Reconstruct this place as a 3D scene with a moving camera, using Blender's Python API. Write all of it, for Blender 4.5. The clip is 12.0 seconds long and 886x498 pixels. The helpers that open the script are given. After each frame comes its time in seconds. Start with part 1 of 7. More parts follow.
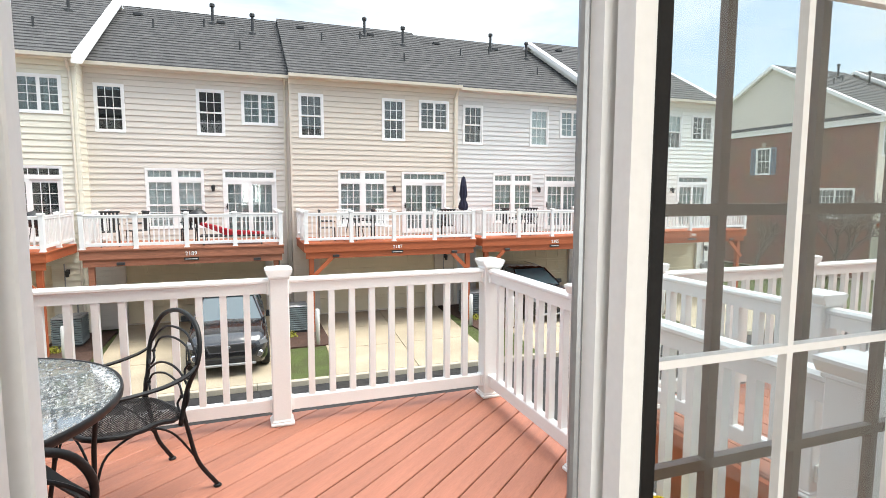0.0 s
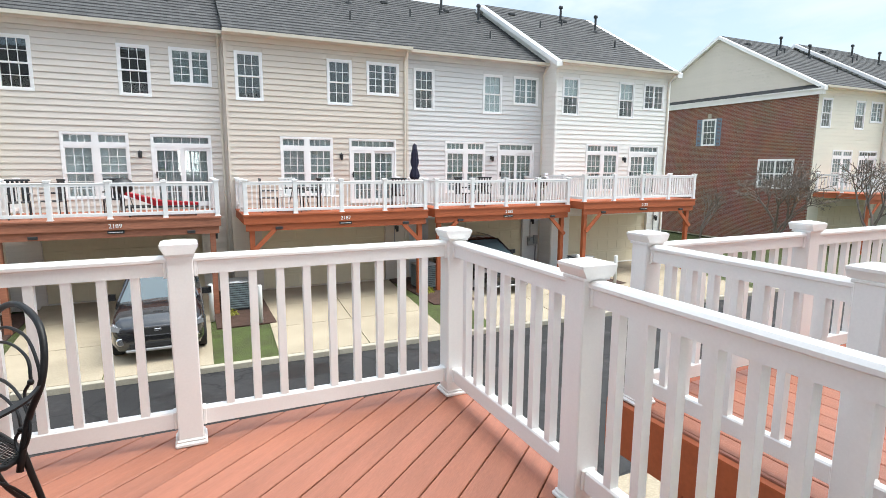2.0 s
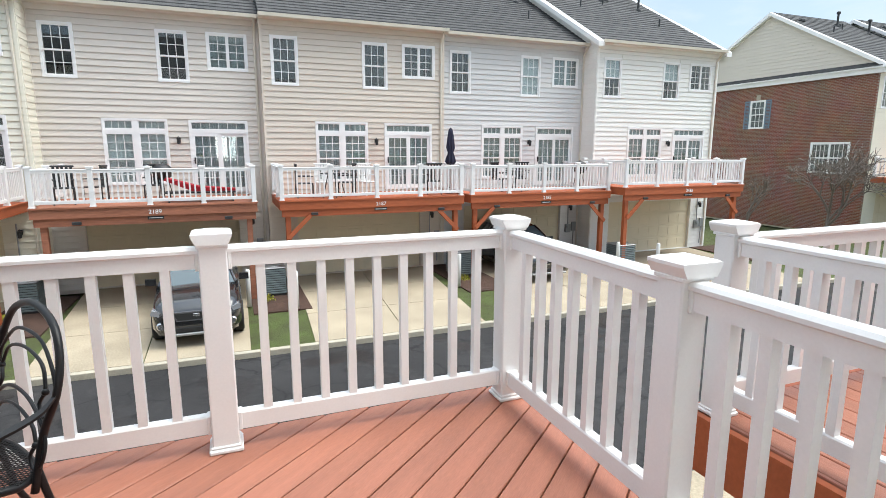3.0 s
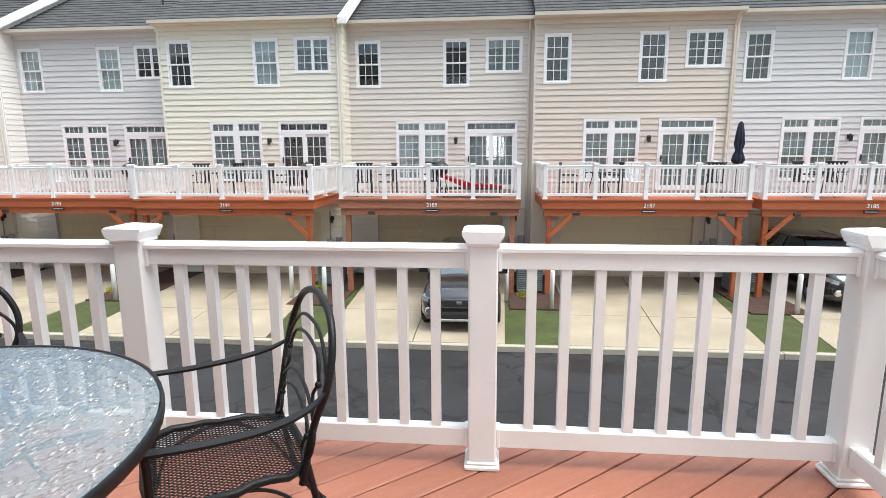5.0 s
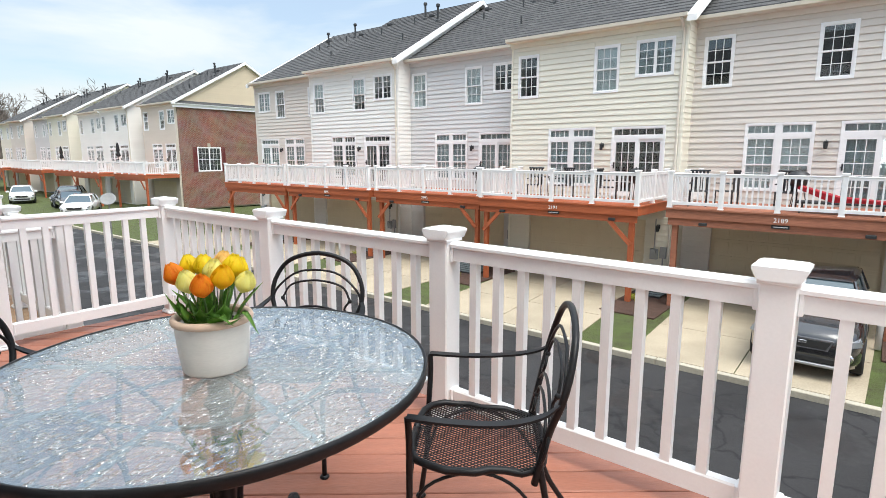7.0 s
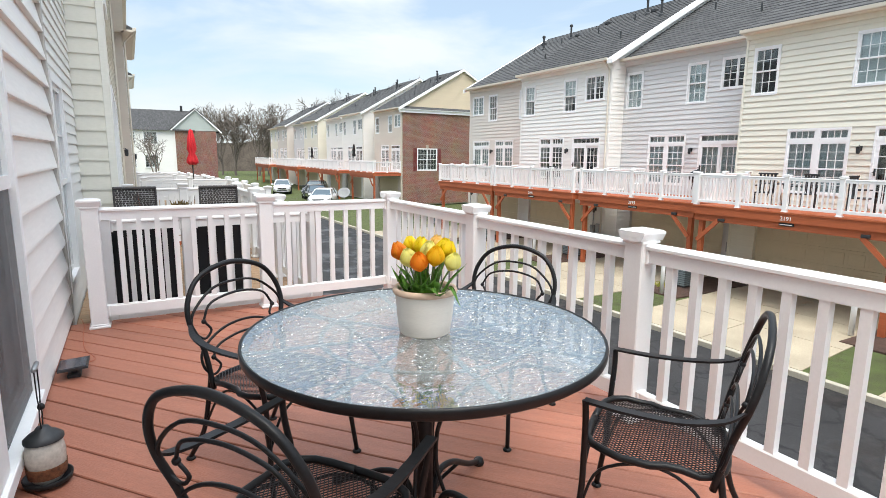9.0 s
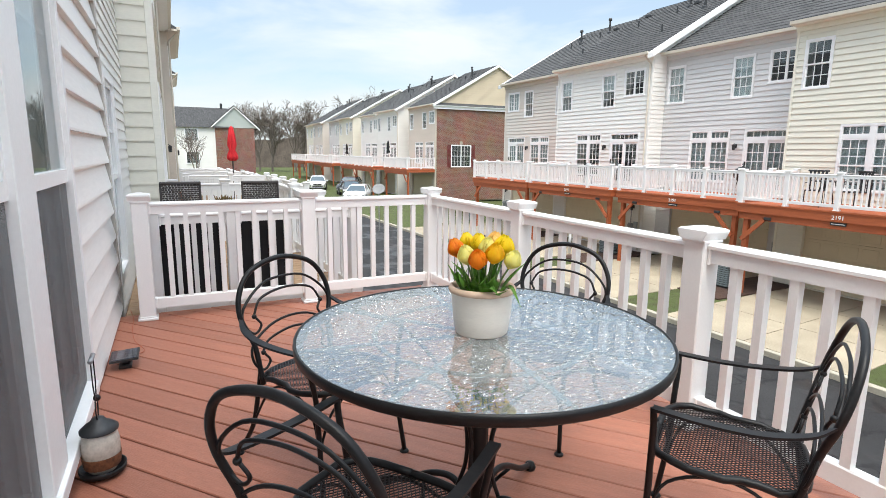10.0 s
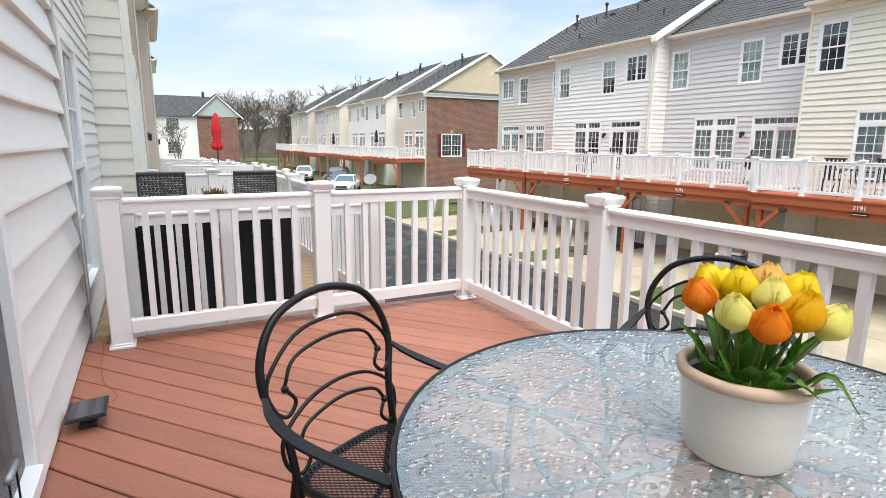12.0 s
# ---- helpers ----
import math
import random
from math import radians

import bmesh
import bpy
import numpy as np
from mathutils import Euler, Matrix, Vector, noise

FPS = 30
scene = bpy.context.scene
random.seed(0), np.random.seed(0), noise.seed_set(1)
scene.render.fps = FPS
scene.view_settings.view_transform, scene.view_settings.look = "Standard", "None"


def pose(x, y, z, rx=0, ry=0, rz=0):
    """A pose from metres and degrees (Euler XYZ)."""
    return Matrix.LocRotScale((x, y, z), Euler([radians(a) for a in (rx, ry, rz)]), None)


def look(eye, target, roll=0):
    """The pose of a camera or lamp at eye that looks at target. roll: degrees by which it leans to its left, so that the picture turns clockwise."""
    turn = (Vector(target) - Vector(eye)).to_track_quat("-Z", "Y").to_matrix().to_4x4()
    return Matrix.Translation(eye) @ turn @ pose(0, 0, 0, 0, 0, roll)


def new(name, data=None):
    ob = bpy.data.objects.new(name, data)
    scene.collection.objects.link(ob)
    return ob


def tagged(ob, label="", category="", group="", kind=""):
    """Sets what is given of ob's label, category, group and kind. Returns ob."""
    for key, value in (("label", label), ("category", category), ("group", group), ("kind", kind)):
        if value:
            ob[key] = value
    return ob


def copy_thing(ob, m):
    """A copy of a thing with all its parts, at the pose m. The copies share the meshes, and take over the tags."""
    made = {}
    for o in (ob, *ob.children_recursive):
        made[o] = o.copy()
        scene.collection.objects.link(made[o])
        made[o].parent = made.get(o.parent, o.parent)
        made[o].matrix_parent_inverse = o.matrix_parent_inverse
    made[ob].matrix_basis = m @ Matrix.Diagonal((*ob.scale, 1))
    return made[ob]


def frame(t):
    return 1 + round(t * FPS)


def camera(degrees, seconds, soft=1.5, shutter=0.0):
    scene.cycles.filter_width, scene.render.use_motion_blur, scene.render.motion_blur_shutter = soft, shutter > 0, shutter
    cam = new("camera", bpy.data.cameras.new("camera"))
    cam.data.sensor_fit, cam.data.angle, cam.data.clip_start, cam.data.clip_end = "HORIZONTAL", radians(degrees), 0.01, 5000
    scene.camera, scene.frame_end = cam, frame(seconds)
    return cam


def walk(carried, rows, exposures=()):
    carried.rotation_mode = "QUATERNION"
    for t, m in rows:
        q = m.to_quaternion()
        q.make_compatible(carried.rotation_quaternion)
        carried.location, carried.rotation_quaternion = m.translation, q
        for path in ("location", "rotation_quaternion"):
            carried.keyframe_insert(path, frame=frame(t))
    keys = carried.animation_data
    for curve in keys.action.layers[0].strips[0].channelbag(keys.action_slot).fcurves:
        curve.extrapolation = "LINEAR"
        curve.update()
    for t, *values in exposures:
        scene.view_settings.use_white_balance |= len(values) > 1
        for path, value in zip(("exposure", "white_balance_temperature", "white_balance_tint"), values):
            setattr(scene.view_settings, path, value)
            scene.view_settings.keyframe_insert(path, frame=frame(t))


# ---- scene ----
cam = camera(78.3, 12.0, soft=0.7)
PATH = [
    (0, (-0.102, -0.744, 1.441), (0.573, 1.128, 1.241), 0.1),
    (0.5, (-0.054, -0.625, 1.445), (0.682, 1.222, 1.229), -0.0),
    (1, (0.005, -0.474, 1.415), (0.79, 1.35, 1.177), 0.0),
    (1.5, (0.067, -0.278, 1.391), (0.892, 1.525, 1.127), 0.2),
    (2, (0.123, -0.072, 1.348), (0.961, 1.719, 1.045), 0.3),
    (2.5, (0.142, 0.105, 1.333), (0.948, 1.904, 0.994), 0.2),
    (4.5, (0.132, 0.553, 1.292), (0.275, 2.515, 0.932), -0.1),
    (5, (0.101, 0.635, 1.285), (-0.077, 2.596, 0.931), -0.3),
    (5.5, (0.065, 0.68, 1.293), (-0.411, 2.59, 0.943), 0.3),
    (6, (0.091, 0.702, 1.308), (-0.672, 2.518, 0.964), 0.0),
    (6.5, (0.205, 0.625, 1.331), (-0.818, 2.31, 0.991), 0.0),
    (7, (0.31, 0.65, 1.342), (-0.933, 2.18, 1.003), -0.0),
    (7.5, (0.373, 0.649, 1.34), (-1.052, 2.012, 1.003), 0.2),
    (9.5, (0.467, 0.518, 1.335), (-1.282, 1.425, 0.993), 0.6),
    (10, (0.364, 0.504, 1.326), (-1.401, 1.378, 0.977), 0.6),
    (10.5, (0.135, 0.474, 1.315), (-1.623, 1.358, 0.96), 0.7),
    (11, (-0.08, 0.453, 1.303), (-1.837, 1.336, 0.939), 0.6),
    (11.5, (-0.35, 0.48, 1.295), (-2.092, 1.386, 0.918), 0.8),
    (12, (-0.61, 0.518, 1.27), (-2.345, 1.435, 0.886), 0.5),
]
walk(cam, [(t, look(eye, target, roll)) for t, eye, target, roll in PATH],
     [(0.0, 1.78, 6750, 6), (0.8, 1.70, 6650, 5), (1.6, 1.63, 6500, 5), (2.5, 1.50, 6450, 5), (5.0, 1.45, 6480, 6), (7.5, 1.50, 6500, 6), (12.0, 1.53, 6550, 6)])

# ---- light ----
world = bpy.data.worlds.new("sky")
scene.world = world
world.use_nodes = True
wn, wl = world.node_tree.nodes, world.node_tree.links
wn.clear()
SUN_EL, SUN_AZ = 64.0, 112.0          # degrees: height, and turn from +y towards +x
sky = wn.new("ShaderNodeTexSky")
sky.sky_type, sky.sun_disc = "NISHITA", False
sky.sun_elevation, sky.sun_rotation = radians(SUN_EL), radians(SUN_AZ)
sky.dust_density = 1.5
geo = wn.new("ShaderNodeTexCoord")
stretch = wn.new("ShaderNodeMapping")
stretch.inputs["Scale"].default_value = (1.0, 1.0, 3.2)
clouds = wn.new("ShaderNodeTexNoise")
clouds.inputs["Scale"].default_value, clouds.inputs["Detail"].default_value, clouds.inputs["Roughness"].default_value = 2.1, 9.0, 0.55
clouds.inputs["Distortion"].default_value = 0.35
ramp = wn.new("ShaderNodeValToRGB")
ramp.color_ramp.elements[0].position, ramp.color_ramp.elements[0].color = 0.42, (0.30, 0.30, 0.30, 1)
ramp.color_ramp.elements[1].position, ramp.color_ramp.elements[1].color = 0.62, (1, 1, 1, 1)
white = wn.new("ShaderNodeTexNoise")
white.inputs["Scale"].default_value, white.inputs["Detail"].default_value = 1.1, 5.0
shade = wn.new("ShaderNodeMapRange")
shade.inputs["To Min"].default_value, shade.inputs["To Max"].default_value = 4.2, 6.8
tone = wn.new("ShaderNodeVectorMath")
tone.operation = "SCALE"
tone.inputs[0].default_value = (0.90, 0.95, 1.0)
mix = wn.new("ShaderNodeMix")
mix.data_type = "RGBA"
bg = wn.new("ShaderNodeBackground")
out = wn.new("ShaderNodeOutputWorld")
wl.new(geo.outputs["Generated"], stretch.inputs["Vector"])
wl.new(stretch.outputs["Vector"], clouds.inputs["Vector"])
wl.new(stretch.outputs["Vector"], white.inputs["Vector"])
wl.new(clouds.outputs["Fac"], ramp.inputs["Fac"])
wl.new(white.outputs["Fac"], shade.inputs["Value"])
wl.new(shade.outputs["Result"], tone.inputs["Scale"])
wl.new(ramp.outputs["Color"], mix.inputs["Factor"])
wl.new(sky.outputs["Color"], mix.inputs["A"])
wl.new(tone.outputs["Vector"], mix.inputs["B"])
# an overcast sky is brighter overhead than at the horizon
parts_, high, grow_ = wn.new("ShaderNodeSeparateXYZ"), wn.new("ShaderNodeMath"), wn.new("ShaderNodeMath")
wl.new(geo.outputs["Generated"], parts_.inputs[0])
high.operation, high.inputs[1].default_value = "POWER", 2.0
grow_.operation, grow_.inputs[1].default_value, grow_.inputs[2].default_value = "MULTIPLY_ADD", 1.3, 0.66
wl.new(parts_.outputs["Z"], high.inputs[0])
wl.new(high.outputs[0], grow_.inputs[0])
lift_ = wn.new("ShaderNodeVectorMath")
lift_.operation = "SCALE"
wl.new(mix.outputs["Result"], lift_.inputs[0])
wl.new(grow_.outputs[0], lift_.inputs["Scale"])
wl.new(lift_.outputs["Vector"], bg.inputs["Color"])
bg.inputs["Strength"].default_value = 0.1
wl.new(bg.outputs["Background"], out.inputs["Surface"])
sun = new("sun", bpy.data.lights.new("sun", "SUN"))
sun.data.energy, sun.data.angle, sun.data.color = 1.4, radians(40), (1.0, 0.96, 0.91)
sd = Vector((math.sin(radians(SUN_AZ)) * math.cos(radians(SUN_EL)), math.cos(radians(SUN_AZ)) * math.cos(radians(SUN_EL)), math.sin(radians(SUN_EL))))
sun.matrix_world = look(sd * 50, (0, 0, 0))
# added fill lamp before the windowless south wall, brightens the door's inner faces
room_fill = new("south_window_light", bpy.data.lights.new("south_window_light", "AREA"))
room_fill.data.shape, room_fill.data.size, room_fill.data.size_y = "RECTANGLE", 3.2, 1.8
room_fill.data.energy, room_fill.data.color = 55, (0.95, 0.97, 1.0)
room_fill.matrix_world = look((-0.6, -5.1, 1.5), (-0.4, 0, 1.3))


# ---- materials ----
def mat(name, color, rough=0.6, metal=0.0, vary=0.12, scale=6.0, fine=60.0, bump=0.15, dist=0.002, stretch=(1, 1, 1), rand=0.0, dark=None, coat=0.0):
    """A surface with two scales of variation, fine relief and, for repeats, a tone of their own."""
    m = bpy.data.materials.new(name)
    m.use_nodes = True
    n, l = m.node_tree.nodes, m.node_tree.links
    b = n["Principled BSDF"]
    b.inputs["Roughness"].default_value, b.inputs["Metallic"].default_value = rough, metal
    if coat:
        b.inputs["Coat Weight"].default_value = coat
    tc = n.new("ShaderNodeTexCoord")
    mp = n.new("ShaderNodeMapping")
    mp.inputs["Scale"].default_value = stretch
    l.new(tc.outputs["Object"], mp.inputs["Vector"])
    big, small = n.new("ShaderNodeTexNoise"), n.new("ShaderNodeTexNoise")
    big.inputs["Scale"].default_value, big.inputs["Detail"].default_value = scale, 4
    small.inputs["Scale"].default_value, small.inputs["Detail"].default_value = fine, 3
    l.new(mp.outputs["Vector"], big.inputs["Vector"])
    l.new(mp.outputs["Vector"], small.inputs["Vector"])
    add = n.new("ShaderNodeMath")
    add.operation = "ADD"
    l.new(big.outputs["Fac"], add.inputs[0])
    l.new(small.outputs["Fac"], add.inputs[1])
    last = add
    if rand:
        info = n.new("ShaderNodeObjectInfo")
        k = n.new("ShaderNodeMath")
        k.operation, k.inputs[1].default_value, k.inputs[2].default_value = "MULTIPLY_ADD", rand, -rand / 2
        l.new(info.outputs["Random"], k.inputs[0])
        plus = n.new("ShaderNodeMath")
        plus.operation = "ADD"
        l.new(add.outputs[0], plus.inputs[0])
        l.new(k.outputs[0], plus.inputs[1])
        last = plus
    r = n.new("ShaderNodeValToRGB")
    lo = dark or tuple(c * (1 - vary) for c in color)
    hi = tuple(min(1, c * (1 + vary * 0.6)) for c in color)
    r.color_ramp.elements[0].position, r.color_ramp.elements[0].color = 0.3, (*lo, 1)
    r.color_ramp.elements[1].position, r.color_ramp.elements[1].color = 0.7, (*hi, 1)
    half = n.new("ShaderNodeMath")
    half.operation, half.inputs[1].default_value = "MULTIPLY", 0.5
    l.new(last.outputs[0], half.inputs[0])
    l.new(half.outputs[0], r.inputs["Fac"])
    l.new(r.outputs["Color"], b.inputs["Base Color"])
    if bump:
        bp = n.new("ShaderNodeBump")
        bp.inputs["Strength"].default_value, bp.inputs["Distance"].default_value = bump, dist
        l.new(small.outputs["Fac"], bp.inputs["Height"])
        l.new(bp.outputs["Normal"], b.inputs["Normal"])
    return m


def glass(name, tint=(0.9, 0.95, 0.95), clear=0.9, ior=1.5, rough=0.0):
    """Thin window glass: clear with a fresnel gloss."""
    m = bpy.data.materials.new(name)
    m.use_nodes = True
    n, l = m.node_tree.nodes, m.node_tree.links
    n.clear()
    o, mx = n.new("ShaderNodeOutputMaterial"), n.new("ShaderNodeMixShader")
    t, g, f = n.new("ShaderNodeBsdfTransparent"), n.new("ShaderNodeBsdfGlossy"), n.new("ShaderNodeLayerWeight")
    t.inputs["Color"].default_value = (tint[0] * clear, tint[1] * clear, tint[2] * clear, 1)
    g.inputs["Roughness"].default_value = rough
    r0 = ((ior - 1) / (ior + 1)) ** 2
    f.inputs["Blend"].default_value = 0.5
    pw, mr = n.new("ShaderNodeMath"), n.new("ShaderNodeMath")
    pw.operation, pw.inputs[1].default_value = "POWER", 5.0
    mr.operation, mr.inputs[1].default_value, mr.inputs[2].default_value = "MULTIPLY_ADD", 1 - r0, r0
    l.new(f.outputs["Facing"], pw.inputs[0])
    l.new(pw.outputs[0], mr.inputs[0])
    l.new(mr.outputs[0], mx.inputs[0])
    l.new(t.outputs[0], mx.inputs[1])
    l.new(g.outputs[0], mx.inputs[2])
    l.new(mx.outputs[0], o.inputs["Surface"])
    return m


M_VINYL = mat("white_vinyl", (0.79, 0.79, 0.79), 0.36, vary=0.04, scale=2.5, fine=90, bump=0.05)
M_TRIM = mat("white_trim", (0.86, 0.86, 0.855), 0.45, vary=0.05, scale=2, bump=0.04)
M_DECK = mat("red_stained_boards", (0.365, 0.143, 0.090), 0.5, vary=0.26, scale=2.2, fine=26, bump=0.55, dist=0.0025, stretch=(1, 9, 9), rand=0.5)
M_BEAM = mat("red_stained_beam", (0.40, 0.10, 0.035), 0.6, vary=0.2, scale=1.2, fine=12, bump=0.3, dist=0.002, stretch=(0.4, 3, 3))
M_OLDBEAM = mat("faded_stained_beam", (0.36, 0.14, 0.08), 0.7, vary=0.45, scale=1.5, fine=14, bump=0.4, stretch=(0.3, 3, 3))
M_SHINGLE = mat("asphalt_shingles", (0.070, 0.070, 0.071), 0.9, vary=0.40, scale=3.2, fine=40, bump=0.6, dist=0.006, rand=0.35)
def shingle_pattern(m):
    """Staggered tabs of slightly different tone over the slope."""
    n, l = m.node_tree.nodes, m.node_tree.links
    b = n["Principled BSDF"]
    src = b.inputs["Base Color"].links[0].from_socket
    tc, br, mx = n.new("ShaderNodeTexCoord"), n.new("ShaderNodeTexBrick"), n.new("ShaderNodeMix")
    br.inputs["Scale"].default_value, br.inputs["Brick Width"].default_value, br.inputs["Row Height"].default_value, br.inputs["Mortar Size"].default_value = 1.0, 0.34, 0.125, 0.006
    br.inputs["Color1"].default_value, br.inputs["Color2"].default_value, br.inputs["Mortar"].default_value = (1.22, 1.21, 1.20, 1), (0.74, 0.74, 0.76, 1), (0.55, 0.55, 0.55, 1)
    mx.data_type, mx.blend_type = "RGBA", "MULTIPLY"
    mx.inputs["Factor"].default_value = 1.0
    l.new(tc.outputs["Object"], br.inputs["Vector"])
    l.new(src, mx.inputs["A"])
    l.new(br.outputs["Color"], mx.inputs["B"])
    l.new(mx.outputs["Result"], b.inputs["Base Color"])


shingle_pattern(M_SHINGLE)


def cracked(m, scale, width, dark, damp):
    """Cracks and smooth damp patches."""
    n, l = m.node_tree.nodes, m.node_tree.links
    b = n["Principled BSDF"]
    src = b.inputs["Base Color"].links[0].from_socket
    tc, wob, add, vo, mr, mx = n.new("ShaderNodeTexCoord"), n.new("ShaderNodeTexNoise"), n.new("ShaderNodeMixRGB"), n.new("ShaderNodeTexVoronoi"), n.new("ShaderNodeMapRange"), n.new("ShaderNodeMix")
    wob.inputs["Scale"].default_value, wob.inputs["Detail"].default_value = 1.6, 6
    add.blend_type = "ADD"
    add.inputs[0].default_value = 0.9
    l.new(tc.outputs["Object"], wob.inputs["Vector"])
    l.new(tc.outputs["Object"], add.inputs[1])
    l.new(wob.outputs["Color"], add.inputs[2])
    vo.feature = "DISTANCE_TO_EDGE"
    vo.inputs["Scale"].default_value = scale
    l.new(add.outputs[0], vo.inputs["Vector"])
    mr.inputs["From Min"].default_value, mr.inputs["From Max"].default_value, mr.inputs["To Min"].default_value, mr.inputs["To Max"].default_value = 0.0, width, 1.0, 0.0
    l.new(vo.outputs["Distance"], mr.inputs["Value"])
    mx.data_type = "RGBA"
    mx.inputs["B"].default_value = (*dark, 1)
    l.new(mr.outputs["Result"], mx.inputs["Factor"])
    l.new(src, mx.inputs["A"])
    l.new(mx.outputs["Result"], b.inputs["Base Color"])
    if damp:
        pn, pr = n.new("ShaderNodeTexNoise"), n.new("ShaderNodeMapRange")
        pn.inputs["Scale"].default_value, pn.inputs["Detail"].default_value = 0.8, 4
        pr.inputs["From Min"].default_value, pr.inputs["From Max"].default_value, pr.inputs["To Min"].default_value, pr.inputs["To Max"].default_value = 0.50, 0.62, 0.75, 0.32
        l.new(tc.outputs["Object"], pn.inputs["Vector"])
        l.new(pn.outputs["Fac"], pr.inputs["Value"])
        l.new(pr.outputs["Result"], b.inputs["Roughness"])


M_ASPHALT = mat("worn_asphalt", (0.032, 0.031, 0.032), 0.66, vary=0.60, scale=0.55, fine=70, bump=0.5, dist=0.004)
M_ASPHALT.node_tree.nodes["Principled BSDF"].inputs["Specular IOR Level"].default_value = 0.30
cracked(M_ASPHALT, 0.55, 0.022, (0.010, 0.010, 0.011), True)
M_CONC = mat("driveway_concrete", (0.385, 0.325, 0.235), 0.85, vary=0.34, scale=0.9, fine=30, bump=0.25)
M_CURB = mat("curb_concrete", (0.40, 0.365, 0.29), 0.85, vary=0.2, scale=1.5, fine=30)
M_GRASS = mat("lawn", (0.076, 0.110, 0.024), 0.95, vary=0.5, scale=3.0, fine=45, bump=1.0, dist=0.05, dark=(0.050, 0.042, 0.020))
M_MULCH = mat("bark_mulch", (0.075, 0.04, 0.028), 0.95, vary=0.5, scale=5, fine=45, bump=1.0, dist=0.02)
M_GLASS = glass("window_glass", (0.92, 0.97, 0.97), 0.90, 1.9)
M_NEARGLASS = glass("door_glass", (0.98, 1.0, 1.0), 0.985, 1.55)
# dark brown that paints the backlit shade of the fixed leaf's muntins
M_BACKLIT = mat("backlit_grille", (0.13, 0.085, 0.07), 0.45, vary=0.15, scale=12)
# near-black paint for the shade of unlit rooms behind panes
M_ROOMSHADE = mat("painted_room_shade", (0.05, 0.052, 0.056), 0.9, vary=0.3, scale=2, bump=0)
M_BLIND = mat("pale_blind", (0.80, 0.82, 0.82), 0.7, vary=0.06, scale=3, bump=0)
M_CURTAIN = mat("grey_curtain", (0.50, 0.55, 0.56), 0.9, vary=0.45, scale=2, fine=9, bump=0, stretch=(8, 8, 0.4))
M_GARAGE = mat("cream_garage_door", (0.70, 0.62, 0.45), 0.5, vary=0.05, scale=2, bump=0.05)
M_IRON = mat("black_iron", (0.011, 0.011, 0.012), 0.40, metal=0.0, vary=0.35, scale=30, fine=200, bump=0.25, dist=0.0006)
M_IRON.node_tree.nodes["Principled BSDF"].inputs["Specular IOR Level"].default_value = 0.28
M_DARKMETAL = mat("dark_metal", (0.05, 0.052, 0.055), 0.5, metal=0.5, vary=0.25, scale=8)
M_GREYMETAL = mat("grey_metal", (0.33, 0.34, 0.35), 0.45, metal=0.6, vary=0.15, scale=8)
M_BRICKRED = mat("red_brick", (0.27, 0.095, 0.06), 0.85, vary=0.4, scale=3, fine=40, rand=0.5)
M_WALLIN = mat("painted_drywall", (0.72, 0.70, 0.66), 0.8, vary=0.03, scale=2, bump=0.05)
M_FLOORIN = mat("oak_floor", (0.30, 0.18, 0.09), 0.4, vary=0.25, scale=3, fine=20, stretch=(1, 8, 1))

SIDING = {}


def siding_mat(key, color):
    if key not in SIDING:
        SIDING[key] = mat("vinyl_siding_" + key, color, 0.55, vary=0.06, scale=0.8, fine=14, bump=0.12, stretch=(0.5, 1, 4), rand=0.25)
    return SIDING[key]


# ---- mesh helpers ----
def box(bm, x0, x1, y0, y1, z0, z1, bevel=0.0):
    m = Matrix.Translation(((x0 + x1) / 2, (y0 + y1) / 2, (z0 + z1) / 2)) @ Matrix.Diagonal((x1 - x0, y1 - y0, z1 - z0, 1))
    r = bmesh.ops.create_cube(bm, size=1, matrix=m)
    if bevel:
        e = {e for v in r["verts"] for e in v.link_edges}
        bmesh.ops.bevel(bm, geom=list(e), offset=bevel, segments=1, affect="EDGES")


def obox(bm, m, sx, sy, sz):
    bmesh.ops.create_cube(bm, size=1, matrix=m @ Matrix.Diagonal((sx, sy, sz, 1)))


def prism(bm, pts, y0, y1, axis="y"):
    """A solid from an outline (a, z) drawn out along y, or (a = y) along x."""
    f = (lambda a, z, d: (a, d, z)) if axis == "y" else ((lambda a, z, d: (d, a, z)) if axis == "x" else (lambda a, z, d: (a, z, d)))
    lo = [bm.verts.new(f(a, z, y0)) for a, z in pts]
    hi = [bm.verts.new(f(a, z, y1)) for a, z in pts]
    n = len(pts)
    bm.faces.new(lo)
    bm.faces.new(hi[::-1])
    for i in range(n):
        bm.faces.new((lo[i], hi[i], hi[(i + 1) % n], lo[(i + 1) % n]))
    bmesh.ops.recalc_face_normals(bm, faces=bm.faces[:])


def lathe(bm, prof, seg=24, m=Matrix.Identity(4)):
    rings = []
    for r, z in prof:
        rings.append([bm.verts.new(m @ Vector((r * math.cos(2 * math.pi * k / seg), r * math.sin(2 * math.pi * k / seg), z))) for k in range(seg)] if r > 1e-6 else [bm.verts.new(m @ Vector((0, 0, z)))])
    for a, b in zip(rings, rings[1:]):
        for k in range(seg):
            q = [a[k % len(a)], a[(k + 1) % len(a)], b[(k + 1) % len(b)], b[k % len(b)]]
            u = list(dict.fromkeys(q))
            if len(u) > 2:
                bm.faces.new(u)


